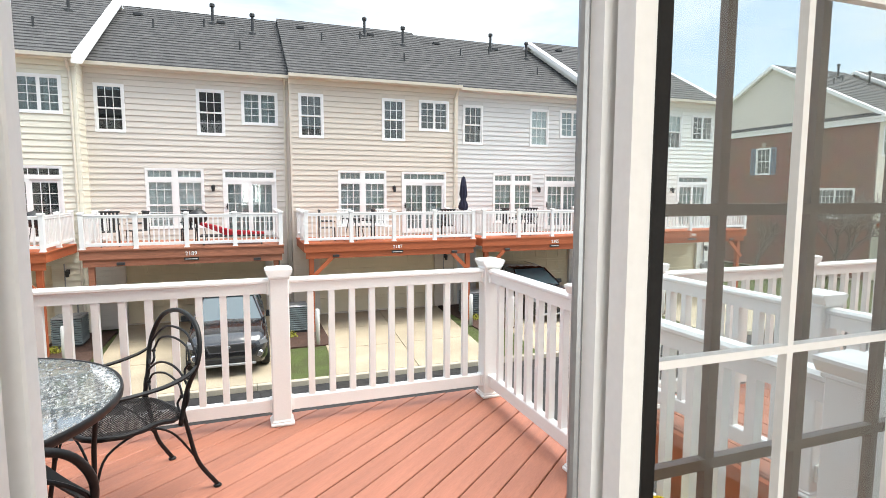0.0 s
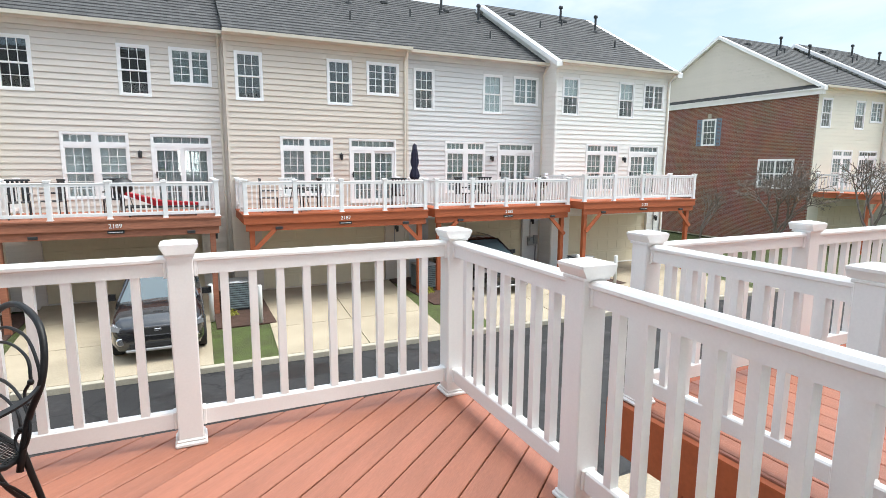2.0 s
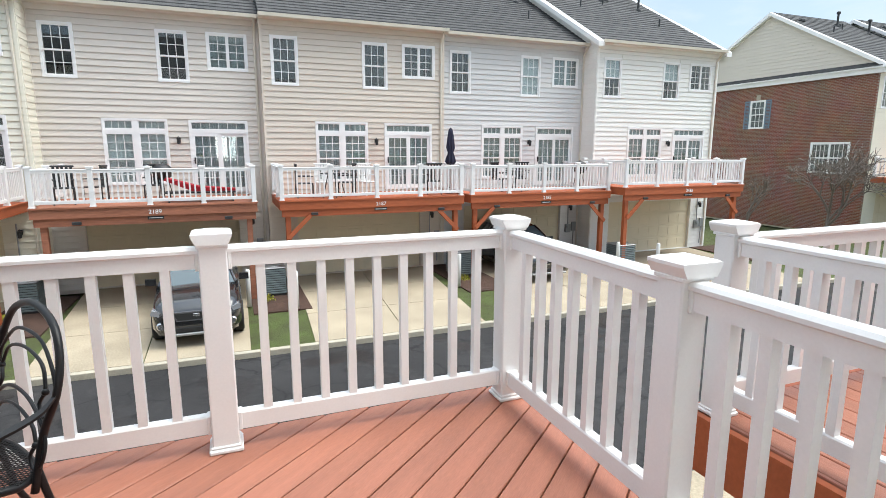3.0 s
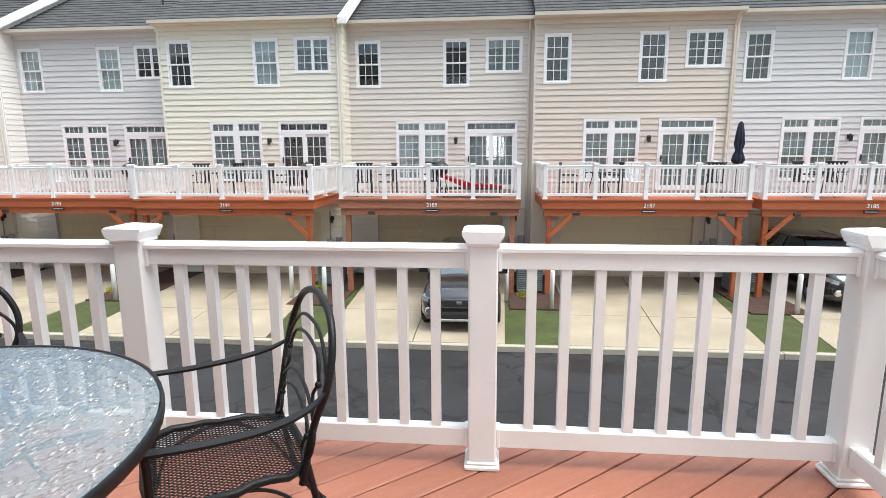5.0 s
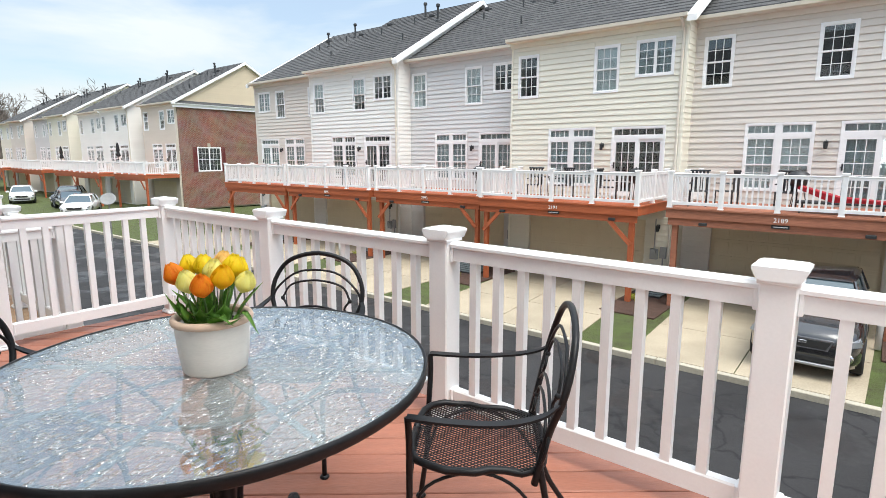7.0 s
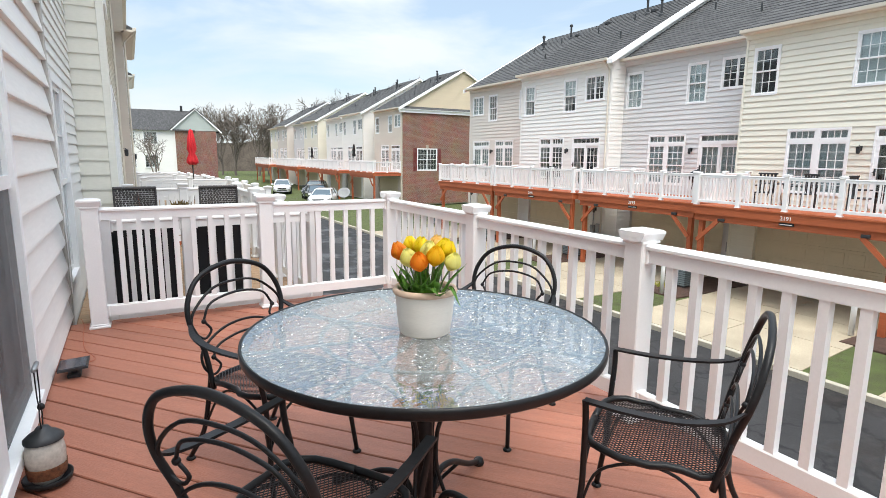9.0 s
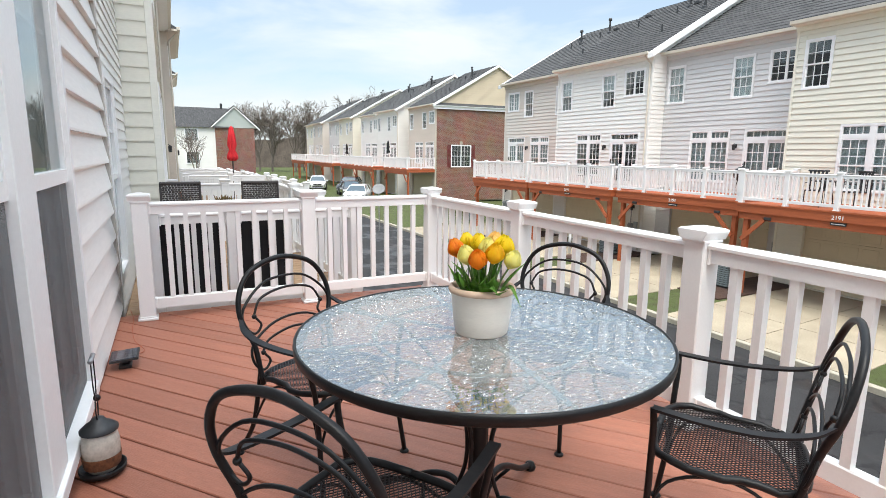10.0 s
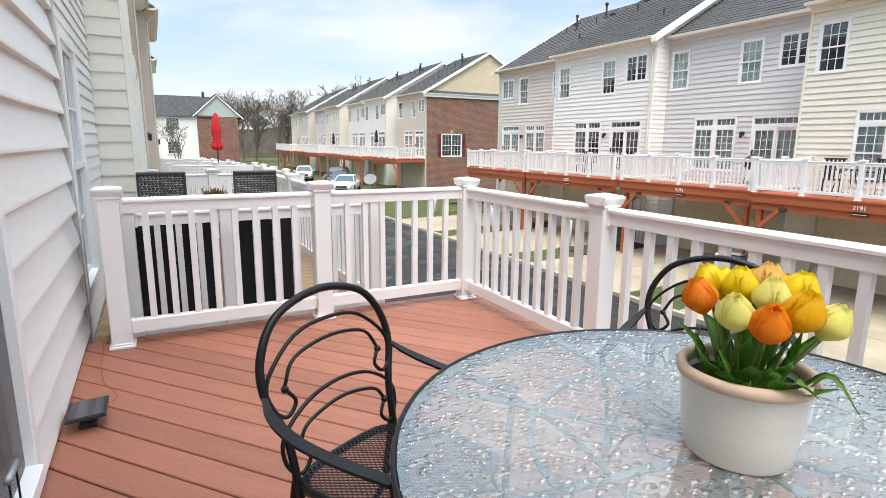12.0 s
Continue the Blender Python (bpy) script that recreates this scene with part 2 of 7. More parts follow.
def tube(bm, pts, r, seg=8, flat=1.0, taper=None):
    """A rod along points; flat < 1 makes it a strap."""
    pts = [Vector(p) for p in pts]
    rings = []
    side = None
    for i, p in enumerate(pts):
        d = (pts[min(i + 1, len(pts) - 1)] - pts[max(i - 1, 0)]).normalized()
        ref = Vector((0, 0, 1)) if abs(d.z) < 0.95 else Vector((1, 0, 0))
        s = d.cross(ref).normalized() if side is None else (side - d * side.dot(d)).normalized()
        side = s
        u = s.cross(d).normalized()
        rr = r * (taper[i] if taper else 1)
        rings.append([bm.verts.new(p + s * rr * math.cos(2 * math.pi * k / seg) + u * rr * flat * math.sin(2 * math.pi * k / seg)) for k in range(seg)])
    for a, b in zip(rings, rings[1:]):
        for k in range(seg):
            bm.faces.new((a[k], a[(k + 1) % seg], b[(k + 1) % seg], b[k]))
    bm.faces.new(rings[0][::-1])
    bm.faces.new(rings[-1])


def curve(ctrl, n=8):
    """Points of a smooth line through the control points."""
    c = [Vector(p) for p in ctrl]
    c = [c[0] * 2 - c[1]] + c + [c[-1] * 2 - c[-2]]
    res = []
    for i in range(1, len(c) - 2):
        for k in range(n):
            t = k / n
            a, b, d, e = c[i - 1], c[i], c[i + 1], c[i + 2]
            res.append(0.5 * ((2 * b) + (d - a) * t + (2 * a - 5 * b + 4 * d - e) * t * t + (3 * b - a - 3 * d + e) * t * t * t))
    res.append(c[-2])
    return res


def mesh(name, bm, material, smooth=False):
    me = bpy.data.meshes.new(name)
    bm.to_mesh(me)
    bm.free()
    me.materials.append(material)
    if smooth:
        for p in me.polygons:
            p.use_smooth = True
    return me


def part(name, bm, material, parent=None, label="", m=None, smooth=False, kind=""):
    """Links a bmesh (or a mesh made before) as one object under a thing or a part."""
    if isinstance(material, bpy.types.Object):      # a mesh made before has its material already
        parent, label = material, label or parent or ""
    me = bm if isinstance(bm, bpy.types.Mesh) else mesh(name, bm, material, smooth)
    ob = new(name, me)
    ob.parent = parent
    if m is not None:
        ob.matrix_basis = m
    return tagged(ob, label, kind=kind)


def thing(name, at=(0, 0, 0), label="", category="", group="", kind="", turn=0.0):
    ob = new(name)
    ob.empty_display_size = 0.1
    ob.matrix_basis = pose(*at, 0, 0, turn)
    return tagged(ob, label, category, group, kind)


MESHES = {}


def cached(key, build, material, smooth=False):
    if key not in MESHES:
        bm = bmesh.new()
        build(bm)
        MESHES[key] = mesh(str(key[0]), bm, material, smooth)
    return MESHES[key]


def T(x, y, z):
    return Matrix.Translation((x, y, z))


def panel_with_holes(bm, x0, x1, z0, z1, y0, y1, holes):
    """A wall slab in the x-z plane with square openings (hx0, hx1, hz0, hz1)."""
    xs = sorted({x0, x1, *[h[0] for h in holes], *[h[1] for h in holes]})
    for a, b in zip(xs, xs[1:]):
        cuts = sorted((h[2], h[3]) for h in holes if h[0] <= a + 1e-6 and h[1] >= b - 1e-6)
        z = z0
        for c, d in cuts:
            if c > z + 1e-4:
                box(bm, a, b, y0, y1, z, c)
            z = max(z, d)
        if z < z1 - 1e-4:
            box(bm, a, b, y0, y1, z, z1)


# ---- ground and road ----
GZ = -2.83        # plots on the far side
RZ = -2.95        # road
bm = bmesh.new()
box(bm, -900, 900, -900, 900, RZ - 1.0, RZ - 0.06)
part("ground", bm, M_GRASS, kind="structure", label="rough lawn and bare earth reaching to the horizon")
bm = bmesh.new()
box(bm, -300, 200, 5.2, 11.78, RZ - 0.08, RZ)
part("road", bm, M_ASPHALT, kind="structure", label="worn patched black asphalt alley between two rows")


def plot(name, x0, x1, y0, y1, m, z=GZ, label=""):
    bm = bmesh.new()
    box(bm, x0, x1, y0, y1, RZ - 0.06, z)
    return part(name, bm, m, kind="structure", label=label)


bm = bmesh.new()
for k in range(-26, 14):
    box(bm, k * 3.05, k * 3.05 + 3.04, 11.78, 11.93, RZ - 0.06, GZ + 0.004, 0.012)
part("curb", bm, M_CURB, kind="structure", label="pale concrete kerb in long lengths along the alley")
plot("lawn_strip_far", -34.0, 24.0, 11.93, 18.0, M_GRASS, GZ - 0.02, "short lawn between the driveways")
plot("lawn_strip_left", -130.0, -34.0, 11.93, 22.0, M_GRASS, GZ - 0.02, "open lawn at the end of the row")
plot("lawn_strip_right", 24.0, 80.0, 11.93, 18.0, M_GRASS, GZ - 0.02, "lawn beside the end house")
plot("pavement_near", -60.0, 60.0, -1.0, 5.2, M_CONC, RZ + 0.06, "concrete aprons under the near decks")

# ---- windows and doors shared by the houses ----


def frame_bm(bm, x0, x1, z0, z1, w, y0, y1):
    box(bm, x0, x1, y0, y1, z1 - w, z1)
    box(bm, x0, x1, y0, y1, z0, z0 + w)
    box(bm, x0, x0 + w, y0, y1, z0 + w, z1 - w)
    box(bm, x1 - w, x1, y0, y1, z0 + w, z1 - w)


def muntin_bm(bm, x0, x1, z0, z1, nx, nz, y, t=0.018):
    for i in range(1, nx):
        x = x0 + (x1 - x0) * i / nx
        box(bm, x - t / 2, x + t / 2, y - 0.008, y + 0.008, z0, z1)
    for k in range(1, nz):
        z = z0 + (z1 - z0) * k / nz
        box(bm, x0, x1, y - 0.0085, y + 0.0085, z - t / 2, z + t / 2)


def sash(parent, x0, x1, z0, z1, nx, nz, y, fr=0.045):
    """A sash with its muntins and its pane, in the x-z plane."""
    w, h = round(x1 - x0, 3), round(z1 - z0, 3)

    def wood(bm):
        frame_bm(bm, 0, w, 0, h, fr, -0.02, 0.02)

    sh = part("sash", cached(("sash", w, h, fr), wood, M_TRIM), None, parent, m=T(x0, y, z0))
    if nx * nz > 1:
        part("muntin", cached(("muntin", w, h, fr, nx, nz), lambda bm: muntin_bm(bm, fr, w - fr, fr, h - fr, nx, nz, -0.006), M_TRIM), None, sh)
    part("pane", cached(("pane", w, h, fr), lambda bm: box(bm, fr, w - fr, 0.004, 0.008, fr, h - fr), M_GLASS), None, sh)
    return sh


# a sheet behind the panes: blind, curtain, or the room's shade painted near-black
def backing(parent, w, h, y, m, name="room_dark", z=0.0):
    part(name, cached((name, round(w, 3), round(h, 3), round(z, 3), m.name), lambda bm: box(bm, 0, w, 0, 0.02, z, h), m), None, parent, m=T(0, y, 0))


def win_double(parent, x, z, w, h, inside="dark", nx=3, nz=2, name="window"):
    """A double-hung window; x, z: lower corner of its casing in the wall's own plane, facing -y."""
    ob = part(name, cached(("casing", w, h), lambda bm: frame_bm(bm, 0, w, 0, h, 0.06, -0.035, 0.06), M_TRIM), None, parent, m=T(x, 0, z))
    mid = h * 0.5
    sash(ob, 0.055, w - 0.055, mid - 0.02, h - 0.055, nx, nz, 0.0)
    sash(ob, 0.055, w - 0.055, 0.055, mid + 0.02, nx, nz, 0.025)
    if inside == "blind":
        backing(ob, w, h, 0.09, M_BLIND, "blind")
    elif inside == "half":
        backing(ob, w, h, 0.09, M_BLIND, "blind", mid)
        backing(ob, w, mid, 0.5, M_ROOMSHADE)
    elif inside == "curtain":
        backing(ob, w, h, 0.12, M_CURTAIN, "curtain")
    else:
        backing(ob, w, h, 0.5, M_ROOMSHADE)
    return ob


def win_casement(parent, x, z, w, h, inside="dark"):
    ob = part("window", cached(("casing", w, h), lambda bm: frame_bm(bm, 0, w, 0, h, 0.06, -0.035, 0.06), M_TRIM), None, parent, m=T(x, 0, z))
    sash(ob, 0.055, w / 2 + 0.01, 0.055, h - 0.055, 2, 4, 0.0)
    sash(ob, w / 2 - 0.01 + 0.02, w - 0.055, 0.055, h - 0.055, 2, 4, 0.0)
    backing(ob, w, h, 0.45 if inside == "dark" else 0.12, M_ROOMSHADE if inside == "dark" else M_CURTAIN, "room_dark" if inside == "dark" else "curtain")
    return ob


def win_twin(parent, x, z, w, h, inside="blind"):
    """Two tall double-hung windows under two transoms."""
    ob = part("window", cached(("twincasing", w, h), lambda bm: (frame_bm(bm, 0, w, 0, h, 0.06, -0.035, 0.06), box(bm, w / 2 - 0.07, w / 2 + 0.07, -0.03, 0.06, 0.06, h - 0.06), box(bm, 0.06, w / 2 - 0.07, -0.025, 0.06, h - 0.42, h - 0.31), box(bm, w / 2 + 0.07, w - 0.06, -0.025, 0.06, h - 0.42, h - 0.31)), M_TRIM), None, parent, m=T(x, 0, z))
    for a, b in ((0.055, w / 2 - 0.065), (w / 2 + 0.065, w - 0.055)):
        sash(ob, a, b, h - 0.315, h - 0.055, 4, 1, 0.0, 0.03)
        mid = (h - 0.42) * 0.5
        sash(ob, a, b, mid - 0.02, h - 0.415, 3, 3, 0.0)
        sash(ob, a, b, 0.055, mid + 0.02, 3, 3, 0.025)
    backing(ob, w, h, 0.10 if inside != "dark" else 0.5, {"blind": M_BLIND, "curtain": M_CURTAIN, "dark": M_ROOMSHADE}[inside], {"blind": "blind", "curtain": "curtain", "dark": "room_dark"}[inside])
    return ob


def patio_door(parent, x, z, w, h, inside="curtain", open_right=False):
    """A two-leaf glazed door under a transom of six lights."""
    ob = part("door", cached(("doorcasing", w, h), lambda bm: (frame_bm(bm, 0, w, 0, h, 0.06, -0.035, 0.06), box(bm, 0.06, w - 0.06, -0.025, 0.06, h - 0.40, h - 0.29)), M_TRIM), None, parent, m=T(x, 0, z))
    sash(ob, 0.055, w - 0.055, h - 0.295, h - 0.055, 6, 1, 0.0, 0.03)
    sash(ob, 0.055, w / 2 + 0.03, 0.055, h - 0.395, 3, 5, 0.0, 0.10)
    sash(ob, w / 2 - 0.03, w - 0.055, 0.055, h - 0.395, 3, 5, 0.035, 0.10)
    part("door_handle", cached(("handle",), lambda bm: (box(bm, -0.02, 0.02, -0.06, -0.02, -0.1, 0.1, 0.005), box(bm, -0.05, 0.02, -0.08, -0.06, -0.01, 0.01)), M_DARKMETAL), ob, "dark metal lever handle", m=T(0.12, 0, 1.0))
    backing(ob, w, h, 0.14 if inside != "dark" else 0.5, M_CURTAIN if inside == "curtain" else M_ROOMSHADE, "curtain" if inside == "curtain" else "room_dark")
    return ob


# ---- railings ----
def post_bm(bm):
    box(bm, -0.057, 0.057, -0.057, 0.057, 0.0, 0.955, 0.006)


def cap_bm(bm):
    box(bm, -0.064, 0.064, -0.064, 0.064, 0.925, 0.94, 0.003)
    prism(bm, [(-0.062, 0.94), (0.062, 0.94), (0.080, 0.975), (0.080, 0.986), (-0.080, 0.986), (-0.080, 0.975)], -0.078, 0.078)
    lathe(bm, [(0.108, 0.986), (0.095, 0.992), (0.0, 1.004)], 4, Matrix.Rotation(math.pi / 4, 4, "Z"))


def skirt_bm(bm):
    box(bm, -0.072, 0.072, -0.072, 0.072, 0.0, 0.022, 0.006)
    box(bm, -0.064, 0.064, -0.064, 0.064, 0.022, 0.034, 0.004)


def baluster_bm(bm):
    box(bm, -0.019, 0.019, -0.019, 0.019, 0.165, 0.84)


def rails(parent, p, q, gap=0.133, fine=True):
    """Top and bottom rail with balusters between the posts at p and q (x, y)."""
    d = Vector((q[0] - p[0], q[1] - p[1], 0))
    n = d.length - 0.114
    m = Matrix.Translation((p[0], p[1], 0)) @ Matrix.Rotation(math.atan2(d.y, d.x), 4, "Z") @ T(0.057, 0, 0)

    def top(bm):
        prism(bm, [(-0.024, 0.835), (0.024, 0.835), (0.024, 0.895), (0.036, 0.902), (0.036, 0.915), (0.026, 0.927), (-0.026, 0.927), (-0.036, 0.915), (-0.036, 0.902), (-0.024, 0.895)], 0, n, "x")

    def low(bm):
        prism(bm, [(-0.024, 0.085), (0.024, 0.085), (0.024, 0.160), (0.018, 0.168), (-0.018, 0.168), (-0.024, 0.160)], 0, n, "x")

    def bracket(bm):
        box(bm, -0.008, 0.008, -0.032, 0.032, 0.0, 0.085, 0.003)

    part("top_rail", cached(("top_rail", round(n, 3)), top, M_VINYL), None, parent, m=m)
    part("bottom_rail", cached(("bottom_rail", round(n, 3)), low, M_VINYL), None, parent, m=m)
    if fine:
        for x in (0.008, n - 0.008):
            for z in (0.826, 0.084):
                part("bracket", cached(("bracket",), bracket, M_VINYL), None, parent, m=m @ T(x, 0, z))
    c = max(2, round(n / gap))
    if gap > 0.14:
        def many(bm):
            for i in range(1, c):
                box(bm, n * i / c - 0.019, n * i / c + 0.019, -0.019, 0.019, 0.165, 0.84)
        tagged(part("balusters", cached(("balusters", round(n, 3)), many, M_VINYL), None, parent, m=m), kind="stuff")
        return
    for i in range(1, c):
        part("baluster", cached(("baluster",), baluster_bm, M_VINYL), None, parent, m=m @ T(n * i / c, 0, 0))


def railing(name, runs, at=(0, 0, 0), label="white vinyl deck railing with square balusters and capped posts", group="deck railings", fine=True, gap=0.133):
    """Runs: lists of post places; a railing stands on the deck."""
    t = thing(name, at, label, "railing", group)
    seen = set()
    for run in runs:
        for p in run:
            if p in seen:
                continue
            seen.add(p)
            po = part("post", cached(("post",), post_bm, M_VINYL), None, t, m=T(p[0], p[1], 0))
            part("post_cap", cached(("post_cap",), cap_bm, M_VINYL), None, po)
            part("post_skirt", cached(("post_skirt",), skirt_bm, M_VINYL), None, po)
        for p, q in zip(run, run[1:]):
            rails(t, p, q, gap, fine)
    return t


# ---- a townhouse ----
COURSE = 0.182


def courses(parent, x0, x1, z0, z1, holes, m, y=0.0, step=COURSE, lip=0.024):
    """Lap siding: one tilted board a course, cut at the openings."""
    k = 0
    z = z0
    gap = 0.020 if lip > 0.03 else 0.009
    while z < z1 - 0.01:
        zt = min(z + step, z1)
        spans, x = [], x0
        for h in sorted(h for h in holes if h[2] < zt - 0.02 and h[3] > z + 0.02):
            if h[0] > x:
                spans.append((x, h[0]))
            x = max(x, h[1])
        if x < x1:
            spans.append((x, x1))
        for a, b in spans:
            key = ("siding_board", round(b - a, 3), round(zt - z, 3), m.name, lip)
            hh = zt - z
            me = cached(key, lambda bm: prism(bm, [(0.004, hh), (0.0, hh), (-lip, gap + 0.014), (-lip, gap), (0.004, gap)], 0, b - a, "x"), m)
            part("siding_board", me, None, parent, m=T(a, y, z))
        z += step
        k += 1


def house_light_bm(bm):
    box(bm, -0.05, 0.05, -0.02, 0.0, -0.02, 0.12, 0.004)
    tube(bm, [(0, -0.01, 0.08), (0, -0.09, 0.14), (0, -0.12, 0.1)], 0.01, 6)
    lathe(bm, [(0.0, 0.12), (0.075, 0.08), (0.055, 0.07), (0.05, -0.08), (0.03, -0.1), (0, -0.1)], 8, T(0, -0.12, 0))


def vent_bm(bm):
    lathe(bm, [(0.16, -0.25), (0.13, 0.0), (0.055, 0.05), (0.055, 0.62), (0.10, 0.63), (0.10, 0.72), (0.07, 0.76), (0, 0.76)], 12)


def roof_bm(w, run, rise, x0=0.0):
    """Rows of shingle strips laid on both slopes."""
    def build(bm):
        L = math.hypot(run, rise)
        n = int(L / 0.30)
        rng = random.Random(7)
        for sgn in (1, -1):
            line = []
            for i in range(n + 1):
                t = i * L / n
                up = 0.008 if i else -0.03
                y = t * run / L if sgn > 0 else 2 * run - t * run / L
                z = t * rise / L
                if i:
                    line.append((y, z + 0.006))
                line.append((y, z + 0.032))
            v = [(bm.verts.new((x0, y, z)), bm.verts.new((w, y, z))) for y, z in [(line[0][0], -0.01)] + line]
            for (p, q), (r, u) in zip(v, v[1:]):
                bm.faces.new((p, q, u, r) if sgn > 0 else (r, u, q, p))
    return build


RUN, RISE = 6.3, 3.6
EAVE = 5.33


def townhouse(x, y, color, key, inside, no_wall=False, end_left=None, end_right=None, mirror=False, detail=True, base=GZ, width=6.12, label="", dz=0.0, roof_up=0.0, lift=0.0):
    h = thing("townhouse", (x, y, 0), label, "house", "row of townhouses")
    m = siding_mat(key, color)
    W = width
    mx = (lambda a, w: W - a - w) if mirror else (lambda a, w: a)
    ups = [(mx(0.30, 0.84), 3.36 + dz, 0.84, 1.50), (mx(3.20, 0.86), 3.36 + dz, 0.86, 1.50)]
    cas = (mx(4.58, 1.18), 3.76 + dz, 1.18, 1.12)
    twin = (mx(1.60, 1.74), 0.30 + dz, 1.74, 1.97)
    door = (mx(3.92, 1.72), 0.02 + dz, 1.72, 2.24)
    if lift:
        twin = (twin[0], twin[1] + lift, twin[2], twin[3])
        door = (door[0], door[1] + lift, door[2], door[3])
    gar = (mx(0.90, 4.30), base + 0.02, 4.30, 2.10)
    openings = [(a, a + w, b, b + hh) for a, b, w, hh in [*ups, cas, twin, door, gar]]
    bm = bmesh.new()
    panel_with_holes(bm, 0, W, base - 0.1, EAVE, 0.004, 0.16, openings)
    for a, b in ((0, 0.12), (W - 0.12, W)):
        box(bm, a, b, 0.16, 2 * RUN - 0.6, base - 0.1, EAVE)
    box(bm, 0, W, 2 * RUN - 0.6, 2 * RUN - 0.45, base - 0.1, EAVE)
    box(bm, 0.12, W - 0.12, 0.16, 2.5, 2.55, 2.75)
    box(bm, 0.12, W - 0.12, 0.16, 2.5, -0.25, -0.05)
    for a, b in ((0, 0.12), (W - 0.12, W)):
        prism(bm, [(0.1, EAVE), (2 * RUN - 0.5, EAVE), (RUN - 0.3, EAVE + RISE - 0.22 + roof_up)], a, b, "x")
    wall = part("wall", bm, m, h, label)
    if detail:
        courses(wall, 0.07, W - 0.07, base, EAVE - 0.2, openings, m)
    else:
        bm = bmesh.new()
        z = base
        while z < EAVE - 0.22:
            x = 0.07
            for o in sorted(o for o in openings if o[2] < z + 0.16 and o[3] > z + 0.02) + [(W - 0.07, W)]:
                if o[0] > x + 0.01:
                    box(bm, x, o[0], -0.014, 0.003, z, z + COURSE - 0.02)
                x = max(x, o[1])
            z += COURSE
        part("siding", bm, m, wall, kind="stuff")
    for a, b in ((0.0, 0.075), (W - 0.075, W)):
        bm = bmesh.new()
        box(bm, a, b, -0.028, 0.0, base, EAVE - 0.19)
        part("corner_trim", bm, siding_mat("trim_" + key, tuple(min(1, c * 1.08) for c in color)), h)
    bm = bmesh.new()
    box(bm, -0.02, W + 0.02, -0.06, 0.0, EAVE - 0.19, EAVE)
    box(bm, -0.03, W + 0.03, -0.32, 0.0, EAVE - 0.03, EAVE)
    part("soffit", bm, siding_mat("trim_" + key, tuple(min(1, c * 1.08) for c in color)), h)
    bm = bmesh.new()
    prism(bm, [(-0.44, EAVE + 0.09), (-0.43, EAVE - 0.01), (-0.33, EAVE - 0.03), (-0.32, EAVE + 0.07)], -0.03, W + 0.03, "x")
    tube(bm, [(W - 0.14, -0.36, EAVE - 0.02), (W - 0.14, -0.2, EAVE - 0.18), (W - 0.14, -0.05, EAVE - 0.34), (W - 0.14, -0.05, base + 0.1)], 0.038, 6)
    part("gutter", bm, M_GUTTER, h, "cream aluminium gutter with downspout")
    for i, (a, b, w, hh) in enumerate(ups):
        win_double(h, a, b, w, hh, inside[i])
    win_casement(h, *cas, inside[2])
    win_twin(h, *twin, inside[3])
    patio_door(h, *door, inside[4])
    part("garage_door", cached(("garage_door",), garage_bm, M_GARAGE), h, m=T(gar[0], 0.12, gar[1]))
    if detail:
        part("wall_lamp", cached(("wall_lamp",), house_light_bm, M_DARKMETAL), h, "small dark wall lantern", m=T(mx(3.62, 0), -0.02, 1.62 + dz))
        part("wall_lamp", cached(("wall_lamp",), house_light_bm, M_DARKMETAL), h, "small dark wall lantern", m=T(mx(5.62, 0), -0.02, -0.95))
        part("utility_box", cached(("utility_box",), lambda bm: (box(bm, 0, 0.24, -0.12, -0.02, 0, 0.34, 0.01), box(bm, 0.30, 0.5, -0.10, -0.02, 0.05, 0.42, 0.01), lathe(bm, [(0, 0), (0.08, 0), (0.08, 0.05), (0, 0.05)], 12, Matrix.Translation((0.12, -0.12, 0.24)) @ Matrix.Rotation(math.pi / 2, 4, "X")), tube(bm, [(0.12, -0.07, 0.34), (0.12, -0.05, 1.3)], 0.02, 6), tube(bm, [(0.4, -0.07, 0.05), (0.4, -0.05, -0.7)], 0.02, 6)), M_GREYMETAL), h, "grey electric meter boxes", m=T(mx(5.42, 0.5), 0, -1.95))
    r = part("roof", cached(("roof", round(W, 2), round(roof_up, 2)), roof_bm(W + 0.0, RUN, RISE + roof_up), M_SHINGLE), h, "dark grey asphalt shingles", m=T(0, -0.36, EAVE + 0.02))
    bm = bmesh.new()
    prism(bm, [(0.03, -0.02), (2 * RUN - 0.03, -0.02), (RUN, RISE - 0.04 + roof_up)], 0.02, W - 0.02, "x")
    part("roof_deck", bm, M_SHINGLE, r)
    for vx, vy in ((2.6, 5.1), (4.1, 4.3)):
        part("roof_vent", cached(("roof_vent",), vent_bm, M_DARKMETAL), r, "dark metal flue pipe", m=T(W - vx if mirror else vx + 1.0, vy, (RISE + roof_up) * vy / RUN + 0.05))
    for vx, vy in ((1.6, 3.9), (3.3, 4.6), (4.6, 2.3)):
        part("roof_vent", cached(("pipe",), lambda bm: lathe(bm, [(0.035, -0.1), (0.035, 0.32), (0, 0.32)], 8), M_DARKMETAL), r, m=T(vx, vy, (RISE + roof_up) * vy / RUN))
    for vx in (0.9, 3.9):
        part("roof_vent", cached(("louvre",), lambda bm: box(bm, -0.15, 0.15, -0.15, 0.15, -0.05, 0.09, 0.02), M_DARKMETAL), r, m=T(vx, 5.3, (RISE + roof_up) * 5.3 / RUN))
